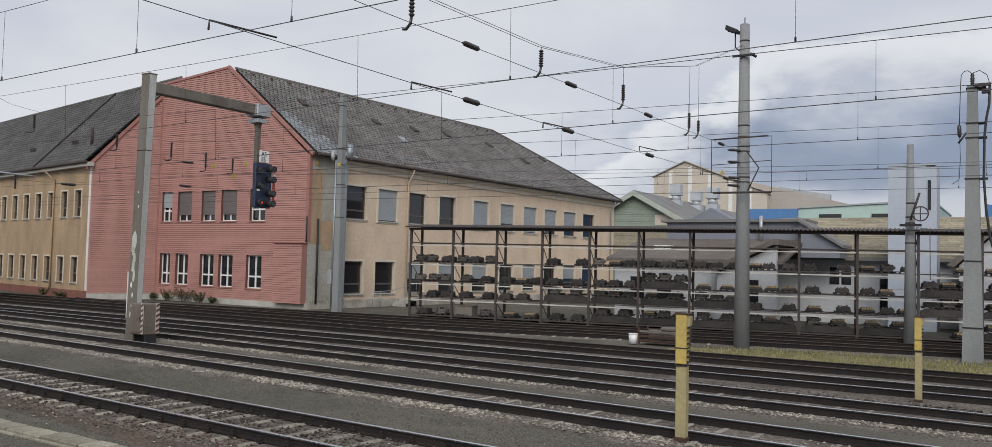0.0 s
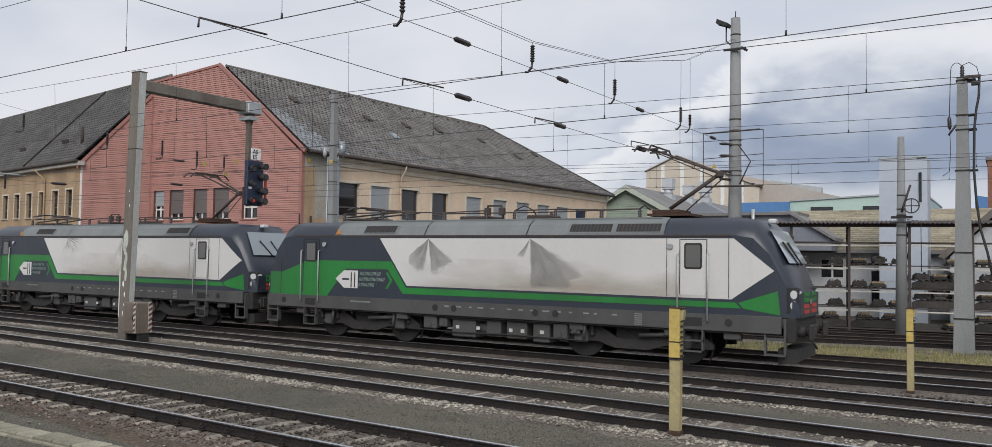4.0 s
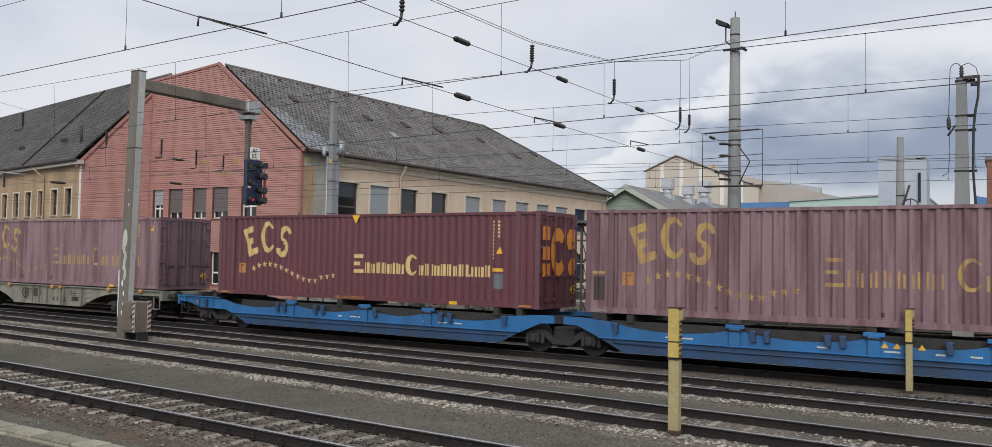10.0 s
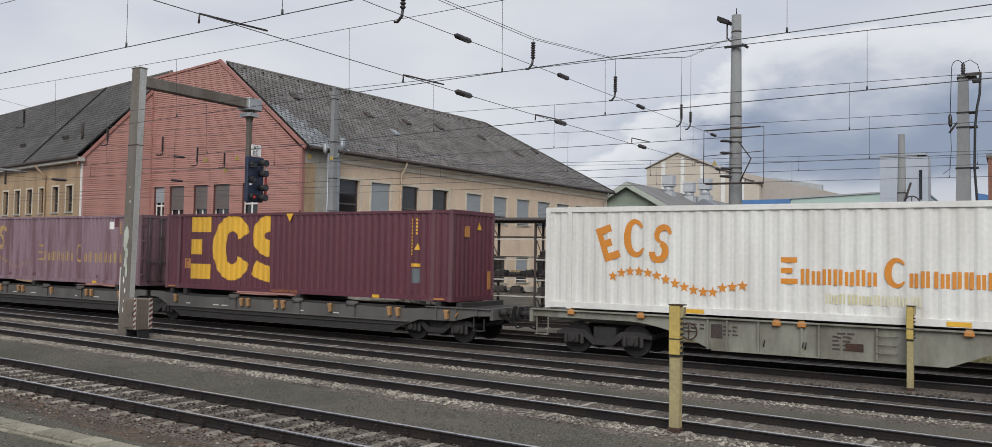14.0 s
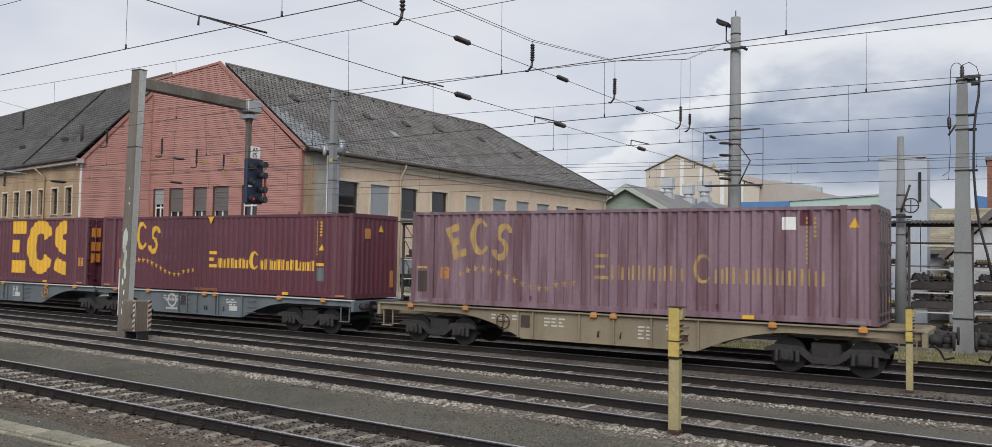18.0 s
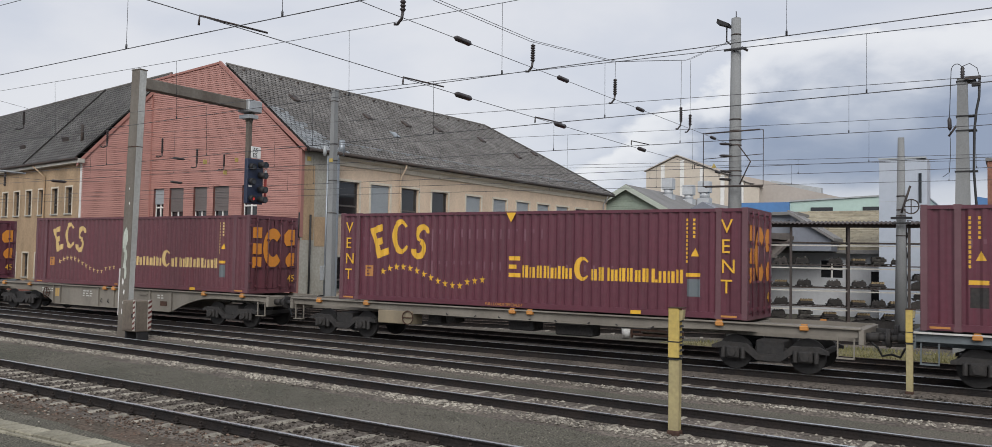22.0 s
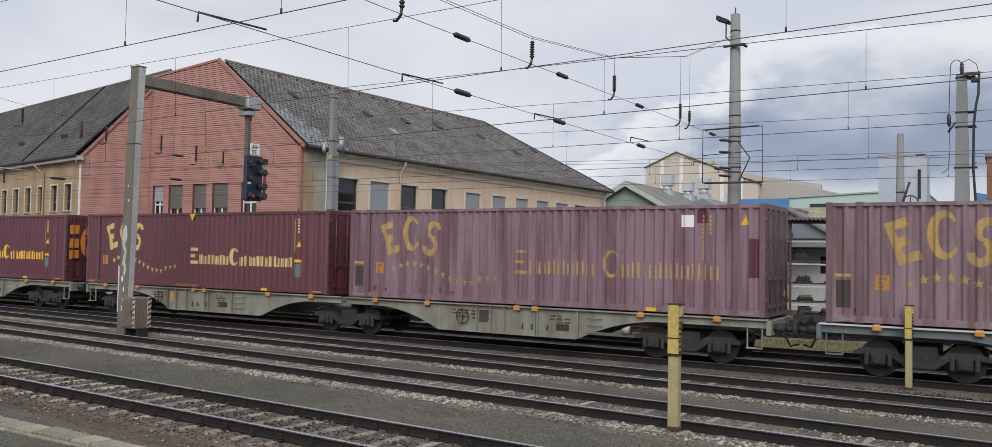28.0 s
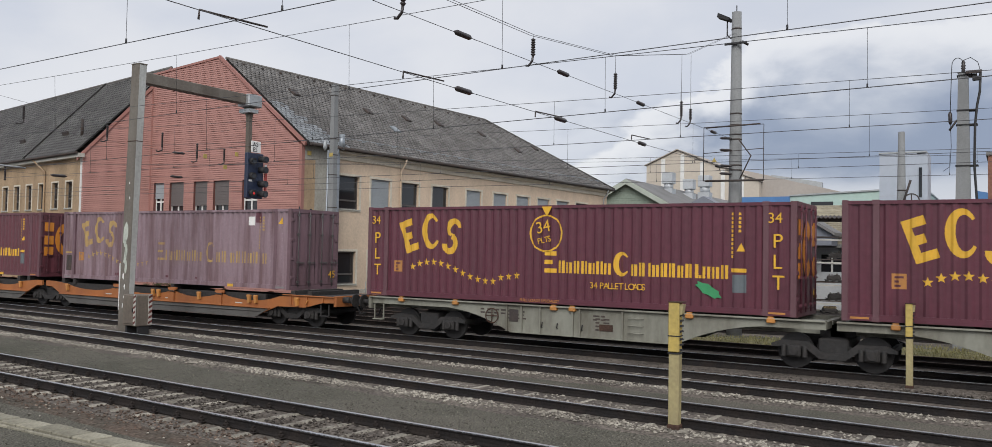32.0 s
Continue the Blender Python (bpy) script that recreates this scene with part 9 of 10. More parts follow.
def dust_film(name, color, lo=0.0, hi=0.55, most=0.7, streaks=2.6):
    """A film of grime in soft streaks that thins out from hi towards lo of its height."""
    m = bpy.data.materials.new(name)
    m.use_nodes = True
    n, l = m.node_tree.nodes, m.node_tree.links
    b = n["Principled BSDF"]
    b.inputs["Base Color"].default_value = (*color, 1)
    b.inputs["Roughness"].default_value = 0.85
    tc = n.new("ShaderNodeTexCoord")
    mp = n.new("ShaderNodeMapping")
    mp.inputs["Scale"].default_value = (streaks, 0.0, 0.8)
    nz = n.new("ShaderNodeTexNoise")
    nz.inputs["Scale"].default_value, nz.inputs["Detail"].default_value = 1.6, 3.0
    l.new(tc.outputs["Object"], mp.inputs[0]), l.new(mp.outputs[0], nz.inputs["Vector"])
    sp = n.new("ShaderNodeSeparateXYZ")
    l.new(tc.outputs["Generated"], sp.inputs[0])
    fade = n.new("ShaderNodeMapRange")
    fade.inputs[1].default_value, fade.inputs[2].default_value, fade.inputs[4].default_value = lo, hi, 0.42
    l.new(sp.outputs[2], fade.inputs[0])
    add = n.new("ShaderNodeMath")
    l.new(fade.outputs[0], add.inputs[0]), l.new(nz.outputs[0], add.inputs[1])
    cl = n.new("ShaderNodeMapRange")
    cl.inputs[1].default_value, cl.inputs[2].default_value, cl.inputs[4].default_value = 0.55, 1.15, most
    l.new(add.outputs[0], cl.inputs[0])
    flip = n.new("ShaderNodeMath")
    flip.operation = "SUBTRACT"
    flip.inputs[0].default_value = 1.0
    l.new(sp.outputs[0], flip.inputs[1])
    edge = n.new("ShaderNodeMath")
    edge.operation = "MULTIPLY"
    l.new(sp.outputs[0], edge.inputs[0]), l.new(flip.outputs[0], edge.inputs[1])
    soft_edge = n.new("ShaderNodeMapRange")
    soft_edge.interpolation_type = "SMOOTHSTEP"
    soft_edge.inputs[2].default_value = 0.2
    l.new(edge.outputs[0], soft_edge.inputs[0])
    both = n.new("ShaderNodeMath")
    both.operation = "MULTIPLY"
    l.new(cl.outputs[0], both.inputs[0]), l.new(soft_edge.outputs[0], both.inputs[1]), l.new(both.outputs[0], b.inputs["Alpha"])
    return m


ROAD_DIRT = dust_film("brown_road_dirt_film", (0.34, 0.275, 0.205), 1.0, 0.0, 0.55, 0.22)


def soot_film(name, color, apex, lobes=(), ratio=1.5):
    """Brake dust that fans out from a point at the upper edge of its sheet, in rays or in ragged lobes (angle, angle, reach); apex is the point's share of the width."""
    m = bpy.data.materials.new(name)
    m.use_nodes = True
    n, l = m.node_tree.nodes, m.node_tree.links
    b = n["Principled BSDF"]
    b.inputs["Base Color"].default_value = (*color, 1)
    b.inputs["Roughness"].default_value = 0.85
    tc, sp = n.new("ShaderNodeTexCoord"), n.new("ShaderNodeSeparateXYZ")
    l.new(tc.outputs["Generated"], sp.inputs[0])

    def op(kind, *vals):
        nd = n.new("ShaderNodeMath")
        nd.operation = kind
        for i, val in enumerate(vals):
            if isinstance(val, (int, float)):
                nd.inputs[i].default_value = val
            else:
                l.new(val, nd.inputs[i])
        return nd.outputs[0]

    def ease(val, lo, hi):
        nd = n.new("ShaderNodeMapRange")
        nd.interpolation_type = "SMOOTHSTEP"
        nd.inputs[1].default_value, nd.inputs[2].default_value = lo, hi
        l.new(val, nd.inputs[0])
        return nd.outputs[0]
    across = op("MULTIPLY", op("SUBTRACT", sp.outputs[0], apex), ratio)
    down = op("SUBTRACT", 1.0, sp.outputs[2])
    angle = op("ARCTAN2", across, down)
    far_ = op("SQRT", op("ADD", op("MULTIPLY", across, across), op("MULTIPLY", down, down)))
    nz = n.new("ShaderNodeTexNoise")
    nz.noise_dimensions = "2D"
    nz.inputs["Scale"].default_value, nz.inputs["Detail"].default_value = 5.0, 4.0
    co = n.new("ShaderNodeCombineXYZ")
    l.new(angle, co.inputs[0]), l.new(op("MULTIPLY", far_, 0.35), co.inputs[1]), l.new(co.outputs[0], nz.inputs["Vector"])
    if lobes:
        rough_ = n.new("ShaderNodeTexNoise")
        rough_.inputs["Scale"].default_value, rough_.inputs["Detail"].default_value = 7.0, 5.0
        l.new(tc.outputs["Generated"], rough_.inputs["Vector"])
        jag = op("SUBTRACT", rough_.outputs[0], 0.5)
        reach = op("MULTIPLY_ADD", jag, 0.55, far_)
        turn_ = op("MULTIPLY_ADD", jag, 0.22, angle)
        total = None
        for a0, a1, r in lobes:
            one = op("MULTIPLY", op("MULTIPLY", ease(turn_, a0, a0 + 0.05), ease(turn_, a1, a1 - 0.16)), op("MULTIPLY", ease(reach, r, r - 0.16), ease(far_, r * 1.7, 0.0)))
            total = one if total is None else op("MAXIMUM", total, one)
        grained = op("MULTIPLY_ADD", nz.outputs[0], 0.7, 0.45)
        l.new(op("MULTIPLY", op("MULTIPLY", op("MULTIPLY", total, grained), ease(down, 1.0, 0.93)), 0.72), b.inputs["Alpha"])
        return m
    rays = ease(nz.outputs[0], 0.36, 0.70)
    sides = op("MULTIPLY", ease(sp.outputs[0], 0.0, 0.12), ease(sp.outputs[0], 1.0, 0.85))
    body_ = op("MULTIPLY", op("MULTIPLY", rays, ease(far_, 1.0, 0.12)), op("MULTIPLY", sides, ease(down, 1.0, 0.8)))
    l.new(op("MULTIPLY", op("MULTIPLY", body_, ease(angle, -0.8, 0.35)), 0.62), b.inputs["Alpha"])
    return m


SOOT = soot_film("brake_dust_film", (0.17, 0.165, 0.16), 0.30)
SOOT_LEAF = soot_film("grey_brake_dust_leaves", (0.20, 0.198, 0.19), 0.30, ((-0.95, -0.08, 1.0), (0.10, 0.98, 1.05)), 2.17)
SOOT_FAN = soot_film("grey_brake_dust_fan", (0.20, 0.198, 0.19), 0.30, ((-0.75, -0.32, 0.52), (0.0, 1.12, 1.35)), 2.42)

LOCO_W = 1.47


def loco_section(x):
    """Half width and roof height of the body at x."""
    a = abs(x)
    for (xa, wa, ta), (xb, wb, tb) in zip(((0, LOCO_W, 3.93), (7.7, LOCO_W, 3.93), (8.15, 1.45, 3.86), (8.55, 1.39, 3.45), (8.95, 1.30, 2.62), (9.12, 1.22, 2.15), (9.22, 1.15, 1.95), (9.25, 1.12, 1.5)),
                                          ((7.7, LOCO_W, 3.93), (8.15, 1.45, 3.86), (8.55, 1.39, 3.45), (8.95, 1.30, 2.62), (9.12, 1.22, 2.15), (9.22, 1.15, 1.95), (9.25, 1.12, 1.5), (9.26, 1.1, 1.0))):
        if a <= xb:
            t = (a - xa) / (xb - xa)
            return wa + (wb - wa) * t, ta + (tb - ta) * t
    return 1.1, 1.0


def loco_body():
    s = Shape()
    xs = [-9.25, -9.22, -9.12, -8.95, -8.75, -8.55, -8.35, -8.15, -7.7, -4, 0, 4, 7.7, 8.15, 8.35, 8.55, 8.75, 8.95, 9.12, 9.22, 9.25]
    rings = []
    for x in xs:
        w, t = loco_section(x)
        sh_ = max(1.4, t - 0.48)
        in_ = 0.40 if t > 3 else 0.2
        rings.append([(x, -w, 1.40), (x, -w, sh_), (x, -w + in_ * 0.55, sh_ + (t - sh_) * 0.62), (x, -w + in_ * 1.25, t), (x, w - in_ * 1.25, t), (x, w - in_ * 0.55, sh_ + (t - sh_) * 0.62), (x, w, sh_), (x, w, 1.40)])
    for a, b in zip(rings[:-1], rings[1:]):
        for k in range(7):
            s.face([a[k], b[k], b[k + 1], a[k + 1]], 0 < k < 6)
        s.face([a[7], b[7], b[0], a[0]])
    s.face(rings[0]), s.face(list(reversed(rings[-1])))
    return s


BIG_WHEEL = Shape().rod((0, -0.065, 0), (0, 0.065, 0), 0.60, 28).rod((0, -0.09, 0), (0, -0.06, 0), 0.22, 14).mesh("wheel", WHEEL)


def side_plate(poly, out=0.004, th=0.004, y=None, far_side=False):
    """A painted field on the near or the far side of the body."""
    y = LOCO_W if y is None else y
    return Shape().prism(poly, 1, -y - out - th, -y - out) if not far_side else Shape().prism(poly, 1, y + out, y + out + th)


def side_skin(poly, out, far_side=False):
    """A painted field that follows the body, also where it narrows towards the nose."""
    sh = Shape()
    cuts = [-9.0, -8.95, -8.55, -8.15, -7.7, 7.7, 8.15, 8.55, 8.95, 9.0]
    for a, b in zip(cuts[:-1], cuts[1:]):
        bit = cut_half(cut_half(poly, a, 1), b, -1)
        if len(bit) > 2 and max(p[0] for p in bit) - min(p[0] for p in bit) > 1e-4:
            pts = [(x, (1 if far_side else -1) * (loco_section(x)[0] + out), z) for x, z in bit]
            sh.face(pts if far_side else list(reversed(pts)))
    return sh


def locomotive(k, label, soot_seed, dust, grilles):
    lo = thing("electric_locomotive", None, label, "locomotive", "electric locomotives")
    body = part("body", loco_body(), L_SLATE, lo, "slate-grey welded locomotive body")
    for far_ in (False, True):
        part("white_field", side_skin([(-3.85, 3.37), (-2.72, 1.86), (7.62, 1.82), (8.66, 2.56), (7.68, 3.37)], 0.008, far_), L_WHITE, body, "large white side field")
        part("green_band", side_skin([(-2.76, 1.80), (7.72, 1.745), (7.86, 1.60), (-2.88, 1.60)], 0.008, far_), L_GREEN, body, "narrow green band")
        part("green_field", side_skin([(-3.35, 2.62), (-6.95, 2.62), (-8.22, 2.20), (-8.97, 2.20), (-8.97, 1.42), (-6.10, 1.42), (-5.25, 2.36), (-3.50, 2.36), (-2.88, 1.60), (-2.76, 1.80)], 0.008, far_), L_GREEN, body, "bright green cab field")
        part("green_corner", side_skin([(7.80, 1.74), (8.74, 2.06), (8.80, 1.46), (7.92, 1.60)], 0.008, far_), L_GREEN, body, "green cab corner")
    part("road_dirt", side_skin([(-2.70, 1.865), (7.60, 1.825), (7.60, 2.75), (-3.36, 2.75)], 0.011), ROAD_DIRT, body, "brown road dirt along the lower edge")
    for x in (5.90, 7.55, -3.95):
        part("panel_joint", side_skin([(x - 0.010, 1.84), (x + 0.010, 1.84), (x + 0.010, 3.38), (x - 0.010, 3.38)], 0.012), L_GREY, body)
    for x in (-8.30,):
        part("panel_joint", side_skin([(x - 0.012, 1.44), (x + 0.012, 1.44), (x + 0.012, 2.62), (x - 0.012, 2.62)], 0.012), BLACK, body)
    for s in (-1, 1):
        # front: windscreen, lamps, grilles
        ws = Shape()
        q = [(8.93 * s, -1.08, 2.74), (8.93 * s, 1.08, 2.74), (8.43 * s, 0.98, 3.60), (8.43 * s, -0.98, 3.60)]
        ws.face([(x + s * 0.03, y, z + 0.02) for x, y, z in q])
        part("windscreen", ws, PANE_CAB, body, "sloping windscreen")
        part("wiper", Shape().rod((8.98 * s, -0.15, 2.72), (8.68 * s, -0.55, 3.3), 0.028).rod((8.98 * s, 0.25, 2.72), (8.68 * s, 0.0, 3.3), 0.028), BLACK, body)
        part("front_apron", Shape().box(9.10 * s, -1.1, 1.40, 9.24 * s, 1.1, 2.0), L_SLATE, body)
        for z, mt in ((1.98, L_GREEN), (1.84, L_GREEN), (1.68, L_RED), (1.54, L_RED)):
            for y0 in (-0.72, 0.16):
                part("grille_bar", Shape().box(9.23 * s, y0, z - 0.05, 9.262 * s, y0 + 0.56, z + 0.05), mt, body, "coloured nose bar")
        part("nose_emblem", Shape().box(9.26 * s, -0.11, 1.72, 9.28 * s, 0.11, 1.84, 0.008), L_ROOF, body, "small pale nose emblem")
        for y in (-0.98, 0.98):
            lamp = part("headlight", Shape().box(9.08 * s, y - 0.15, 1.55, 9.20 * s, y + 0.15, 2.15, 0.04), BLACK, body, "black headlight cluster")
            part("lens", Shape().disc((9.21 * s, y, 1.98), (1, 0, 0), 0.095, 0.02), LAMP_GLASS, lamp)
            part("lens", Shape().disc((9.21 * s, y, 1.72), (1, 0, 0), 0.085, 0.02), LAMP_GLASS, lamp)
            # side-turned cluster on the corner
            cl_ = part("corner_lamp", Shape().box(-0.03, -0.17, -0.32, 0.03, 0.17, 0.32, 0.02), BLACK, body, "black corner lamp frame", m=pose(9.06 * s, y * 1.20, 1.84, 0, 0, (-38 if y < 0 else 38) * s + (180 if s < 0 else 0)))
            for dz in (0.14, -0.13):
                part("lens", Shape().disc((0.035, 0, dz), (1, 0, 0), 0.105, 0.02), LAMP_GLASS, cl_, "clear lamp lens")
        part("top_lamp", Shape().box(8.20 * s, -0.14, 3.80, 8.40 * s, 0.14, 3.93, 0.03), LAMP_GLASS, body)
        part("snow_plough", Shape().prism([(8.7 * s, 0.22), (9.15 * s, 0.30), (9.15 * s, 0.62), (8.7 * s, 0.62)], 1, -1.15, 1.15), BOGIE, lo)
        part("headstock", Shape().box(8.85 * s, -1.28, 0.78, 9.15 * s, 1.28, 1.42, 0.03), BOGIE, lo)
        for y in (-0.875, 0.875):
            part("buffer", Shape().rod((9.1 * s, y, 1.05), (9.32 * s, y, 1.05), 0.14, 12).rod((9.32 * s, y, 1.05), (9.44 * s, y, 1.05), 0.09, 12).box(9.43 * s, y - 0.30, 0.86, 9.48 * s, y + 0.30, 1.24, 0.03), BOGIE, lo, "dark buffer")
        part("coupling", Shape().box(9.1 * s, -0.1, 0.9, 9.4 * s, 0.1, 1.1, 0.03).tube([(9.2 * s, -0.3, 1.0), (9.42 * s, -0.32, 0.7), (9.45 * s, -0.2, 0.6)], 0.03), BOGIE, lo)
        part("cab_steps", Shape().box(8.42 * s, -1.42, 0.45, 8.95 * s, -1.28, 0.50).box(8.42 * s, -1.42, 0.85, 8.95 * s, -1.28, 0.90).box(8.42 * s, -1.42, 0.45, 8.47 * s, -1.28, 1.35).box(8.90 * s, -1.42, 0.45, 8.95 * s, -1.28, 1.35).box(8.42 * s, -1.30, 1.15, 8.95 * s, -1.26, 1.38), L_GREY, lo, "grey cab steps")
        # cab door with window and handrails
        dx = 6.62 if s > 0 else -6.85
        dm = L_WHITE if s > 0 else L_GREEN
        dr = part("cab_door", side_plate([(dx - 0.34, 1.62 if s < 0 else 1.90), (dx + 0.34, 1.62 if s < 0 else 1.90), (dx + 0.34, 3.33), (dx - 0.34, 3.33)] if s > 0 else [(dx - 0.34, 1.52), (dx + 0.34, 1.52), (dx + 0.34, 2.58), (dx - 0.34, 2.58)], 0.010, 0.006), dm, body, "cab side door")
        seam = Shape()
        z0_, z1_ = (1.90, 3.33) if s > 0 else (1.52, 3.33)
        for q in ((dx - 0.37, dx - 0.35, z0_, z1_), (dx + 0.35, dx + 0.37, z0_, z1_), (dx - 0.37, dx + 0.37, z1_, z1_ + 0.02)):
            seam.join(side_plate([(q[0], q[2]), (q[1], q[2]), (q[1], q[3]), (q[0], q[3])], 0.012, 0.005))
        part("door_seal", seam, BLACK, dr, "dark door seal")
        part("door_window", side_plate([(dx - 0.20, 2.57), (dx + 0.20, 2.57), (dx + 0.24, 2.62), (dx + 0.24, 3.20), (dx + 0.20, 3.25), (dx - 0.20, 3.25), (dx - 0.24, 3.20), (dx - 0.24, 2.62)], 0.018, 0.006), BLACK, dr)
        part("window_glass", side_plate([(dx - 0.165, 2.62), (dx + 0.165, 2.62), (dx + 0.195, 2.65), (dx + 0.195, 3.17), (dx + 0.165, 3.20), (dx - 0.165, 3.20), (dx - 0.195, 3.17), (dx - 0.195, 2.65)], 0.026, 0.004), PANE_SIDE, dr, "grey cab side window")
        for hx in (dx - 0.40, dx + 0.40):
            part("handrail", Shape().tube([(hx, -LOCO_W, 1.22), (hx, -LOCO_W - 0.09, 1.24), (hx, -LOCO_W - 0.09, 2.94), (hx, -LOCO_W, 2.96)], 0.021, 7), GALV, lo, "steel handrail")
        part("door_step", Shape().box(dx - 0.28, -1.50, 0.42, dx + 0.28, -1.36, 0.46).box(dx - 0.28, -1.50, 0.70, dx + 0.28, -1.36, 0.74).box(dx - 0.28, -1.50, 0.42, dx - 0.24, -1.36, 1.0).box(dx + 0.24, -1.50, 0.42, dx + 0.28, -1.36, 1.0), L_GREY, lo)
        # flat black plate whose colour stands for the shade in a step recess
        part("step_recess", Shape().box(dx - 0.24, -1.486, 1.10, dx + 0.24, -1.478, 1.32), BLACK, lo)
        part("mirror_lamp", Shape().disc((dx - s * 0.62 if s > 0 else dx + 0.62, -LOCO_W - 0.04, 3.16), (0, 1, 0), 0.075, 0.06), GALV, body)
    # logo block: plain shapes
    part("emblem_arrow", side_plate([(-5.72, 2.02), (-5.35, 2.30), (-4.75, 2.30), (-4.75, 1.72), (-5.35, 1.72)], 0.006), L_WHITE, body, "white arrow emblem")
    for u in (-5.05, -4.90):
        part("emblem_gap", side_plate([(u, 1.74), (u + 0.045, 1.74), (u + 0.045, 2.24), (u, 2.24)], 0.012), L_SLATE, body)
    part("emblem_gap", side_plate([(-5.42, 1.98), (-5.12, 1.98), (-5.12, 2.04), (-5.42, 2.04)], 0.012), L_SLATE, body)
    for i, z in enumerate((2.15, 1.97, 1.79)):
        words = Shape()
        for q in range((9, 11, 7)[i]):
            u = -4.66 + q * 0.098 - i * 0.03
            words.join(side_plate([(u, z), (u + 0.022, z), (u + 0.047, z + 0.115), (u + 0.025, z + 0.115)], 0.006))
            words.join(side_plate([(u + 0.045, z), (u + 0.067, z), (u + 0.092, z + 0.115), (u + 0.07, z + 0.115)], 0.006))
        tagged(part("wording", words, L_WORD, body), "row of grey-green word bars", kind="stuff")
    part("chevron", side_plate([(-3.58, 2.26), (-3.48, 2.26), (-3.30, 2.0), (-3.48, 1.74), (-3.58, 1.74), (-3.40, 2.0)], 0.006), L_GREEN, body, "green chevron")
    # lower frame
    part("frame_skirt", Shape().box(-8.85, -1.475, 1.0, 8.85, -1.40, 1.43, 0.01).box(-8.85, 1.40, 1.0, 8.85, 1.475, 1.43, 0.01), L_GREY, lo, "dirty grey frame skirt")
    part("frame_floor", Shape().box(-8.8, -1.40, 0.95, 8.8, 1.40, 1.40), BOGIE, lo)
    rr = random.Random(soot_seed)
    for u in (-1.6, -0.9, 1.95, 2.6, 7.55, -8.1):
        part("round_port", Shape().disc((u, -1.48, 1.22), (0, 1, 0), 0.10, 0.012), BLACK, lo)
    for i in range(14):
        u = -1.2 + i * 0.42 + rr.uniform(-0.1, 0.1)
        part("stencil_bar", Shape().box(u, -1.480, 1.26, u + rr.uniform(0.08, 0.24), -1.476, 1.30), STENCIL_DIM, lo)
    for i in range(6):
        part("stencil_bar", Shape().box(5.0, -1.480, 1.05 + i * 0.055, 5.22, -1.476, 1.075 + i * 0.055), STENCIL_DIM, lo)
    part("data_frame", Shape().box(-5.05, -1.480, 1.26, -4.2, -1.476, 1.31), L_ROOF, lo)
    for u, w, z0 in ((-1.1, 0.85, 0.35), (0.15, 0.5, 0.45), (0.85, 0.7, 0.4), (1.75, 0.55, 0.35)):
        part("equipment_box", Shape().box(u, -1.25, z0, u + w, -0.5, 0.98, 0.03), L_GREY, lo)
    for u, z0, z1, w_ in ((-2.15, 0.55, 0.96, 0.5), (-1.55, 0.62, 0.90, 0.3), (2.45, 0.50, 0.95, 0.45), (3.0, 0.66, 0.94, 0.3)):
        part("valve_unit", Shape().box(u, -1.33, z0, u + w_, -1.05, z1, 0.03).rod((u + w_ * 0.5, -1.36, z0 + 0.12), (u + w_ * 0.5, -1.33, z0 + 0.12), 0.07, 10), L_GREY, lo)
    for u in (-0.95, -0.2, 0.95, 1.35, 2.0):
        part("data_plate", Shape().box(u, -1.262, 0.60, u + 0.12, -1.252, 0.70), CLEAN_GREY, lo)
    for z0, r in ((0.93, 0.03), (0.52, 0.022)):
        part("air_pipe", Shape().tube([(-2.6, -1.30, z0), (-0.8, -1.30, z0 - 0.03), (1.0, -1.30, z0), (3.2, -1.30, z0 - 0.02)], r), BOGIE, lo)
    for u in (-7.4, -3.0, 3.2, 6.0, 7.6):
        part("sand_box", Shape().box(u - 0.22, -1.36, 0.78, u + 0.22, -1.10, 1.02, 0.03), L_GREY, lo)
    for u in (-6.0, -3.4, 3.4, 6.1):
        part("upright_damper", Shape().rod((u, -1.28, 0.52), (u + 0.06, -1.28, 1.02), 0.05, 8), L_GREY, lo)
    part("air_tank", Shape().rod((-0.2, -1.0, 0.62), (0.5, -1.0, 0.62), 0.18, 12), L_GREY, lo)
    for bx in (-4.75, 4.75):
        bg_ = part("bogie", Shape().prism([(-2.3, 0.60), (-1.9, 0.86), (-0.9, 0.90), (-0.4, 0.62), (0.4, 0.62), (0.9, 0.90), (1.9, 0.86), (2.3, 0.60), (2.3, 0.46), (1.0, 0.50), (0.5, 0.34), (-0.5, 0.34), (-1.0, 0.50), (-2.3, 0.46)], 1, -1.08, -0.96)
                   .prism([(-2.3, 0.60), (-1.9, 0.86), (1.9, 0.86), (2.3, 0.60), (2.3, 0.46), (0.5, 0.34), (-0.5, 0.34), (-2.3, 0.46)], 1, 0.96, 1.08).box(-0.5, -0.95, 0.4, 0.5, 0.95, 0.9), BOGIE, lo, "dark two-axle bogie", m=pose(bx, 0, 0))
        for wx in (-1.5, 1.5):
            for y in (-0.76, 0.76):
                wl_ = part("wheel", BIG_WHEEL, None, bg_, m=pose(wx, y, 0.625, 0, 0, 0 if y < 0 else 180))
            part("axle_box", Shape().box(-0.22, -1.20, -0.18, 0.22, -1.02, 0.20, 0.05), L_GREY, bg_, m=pose(wx, 0, 0.62))
            part("spring", SPRING_M, None, bg_, m=pose(wx - 0.35, -1.12, 0.80))
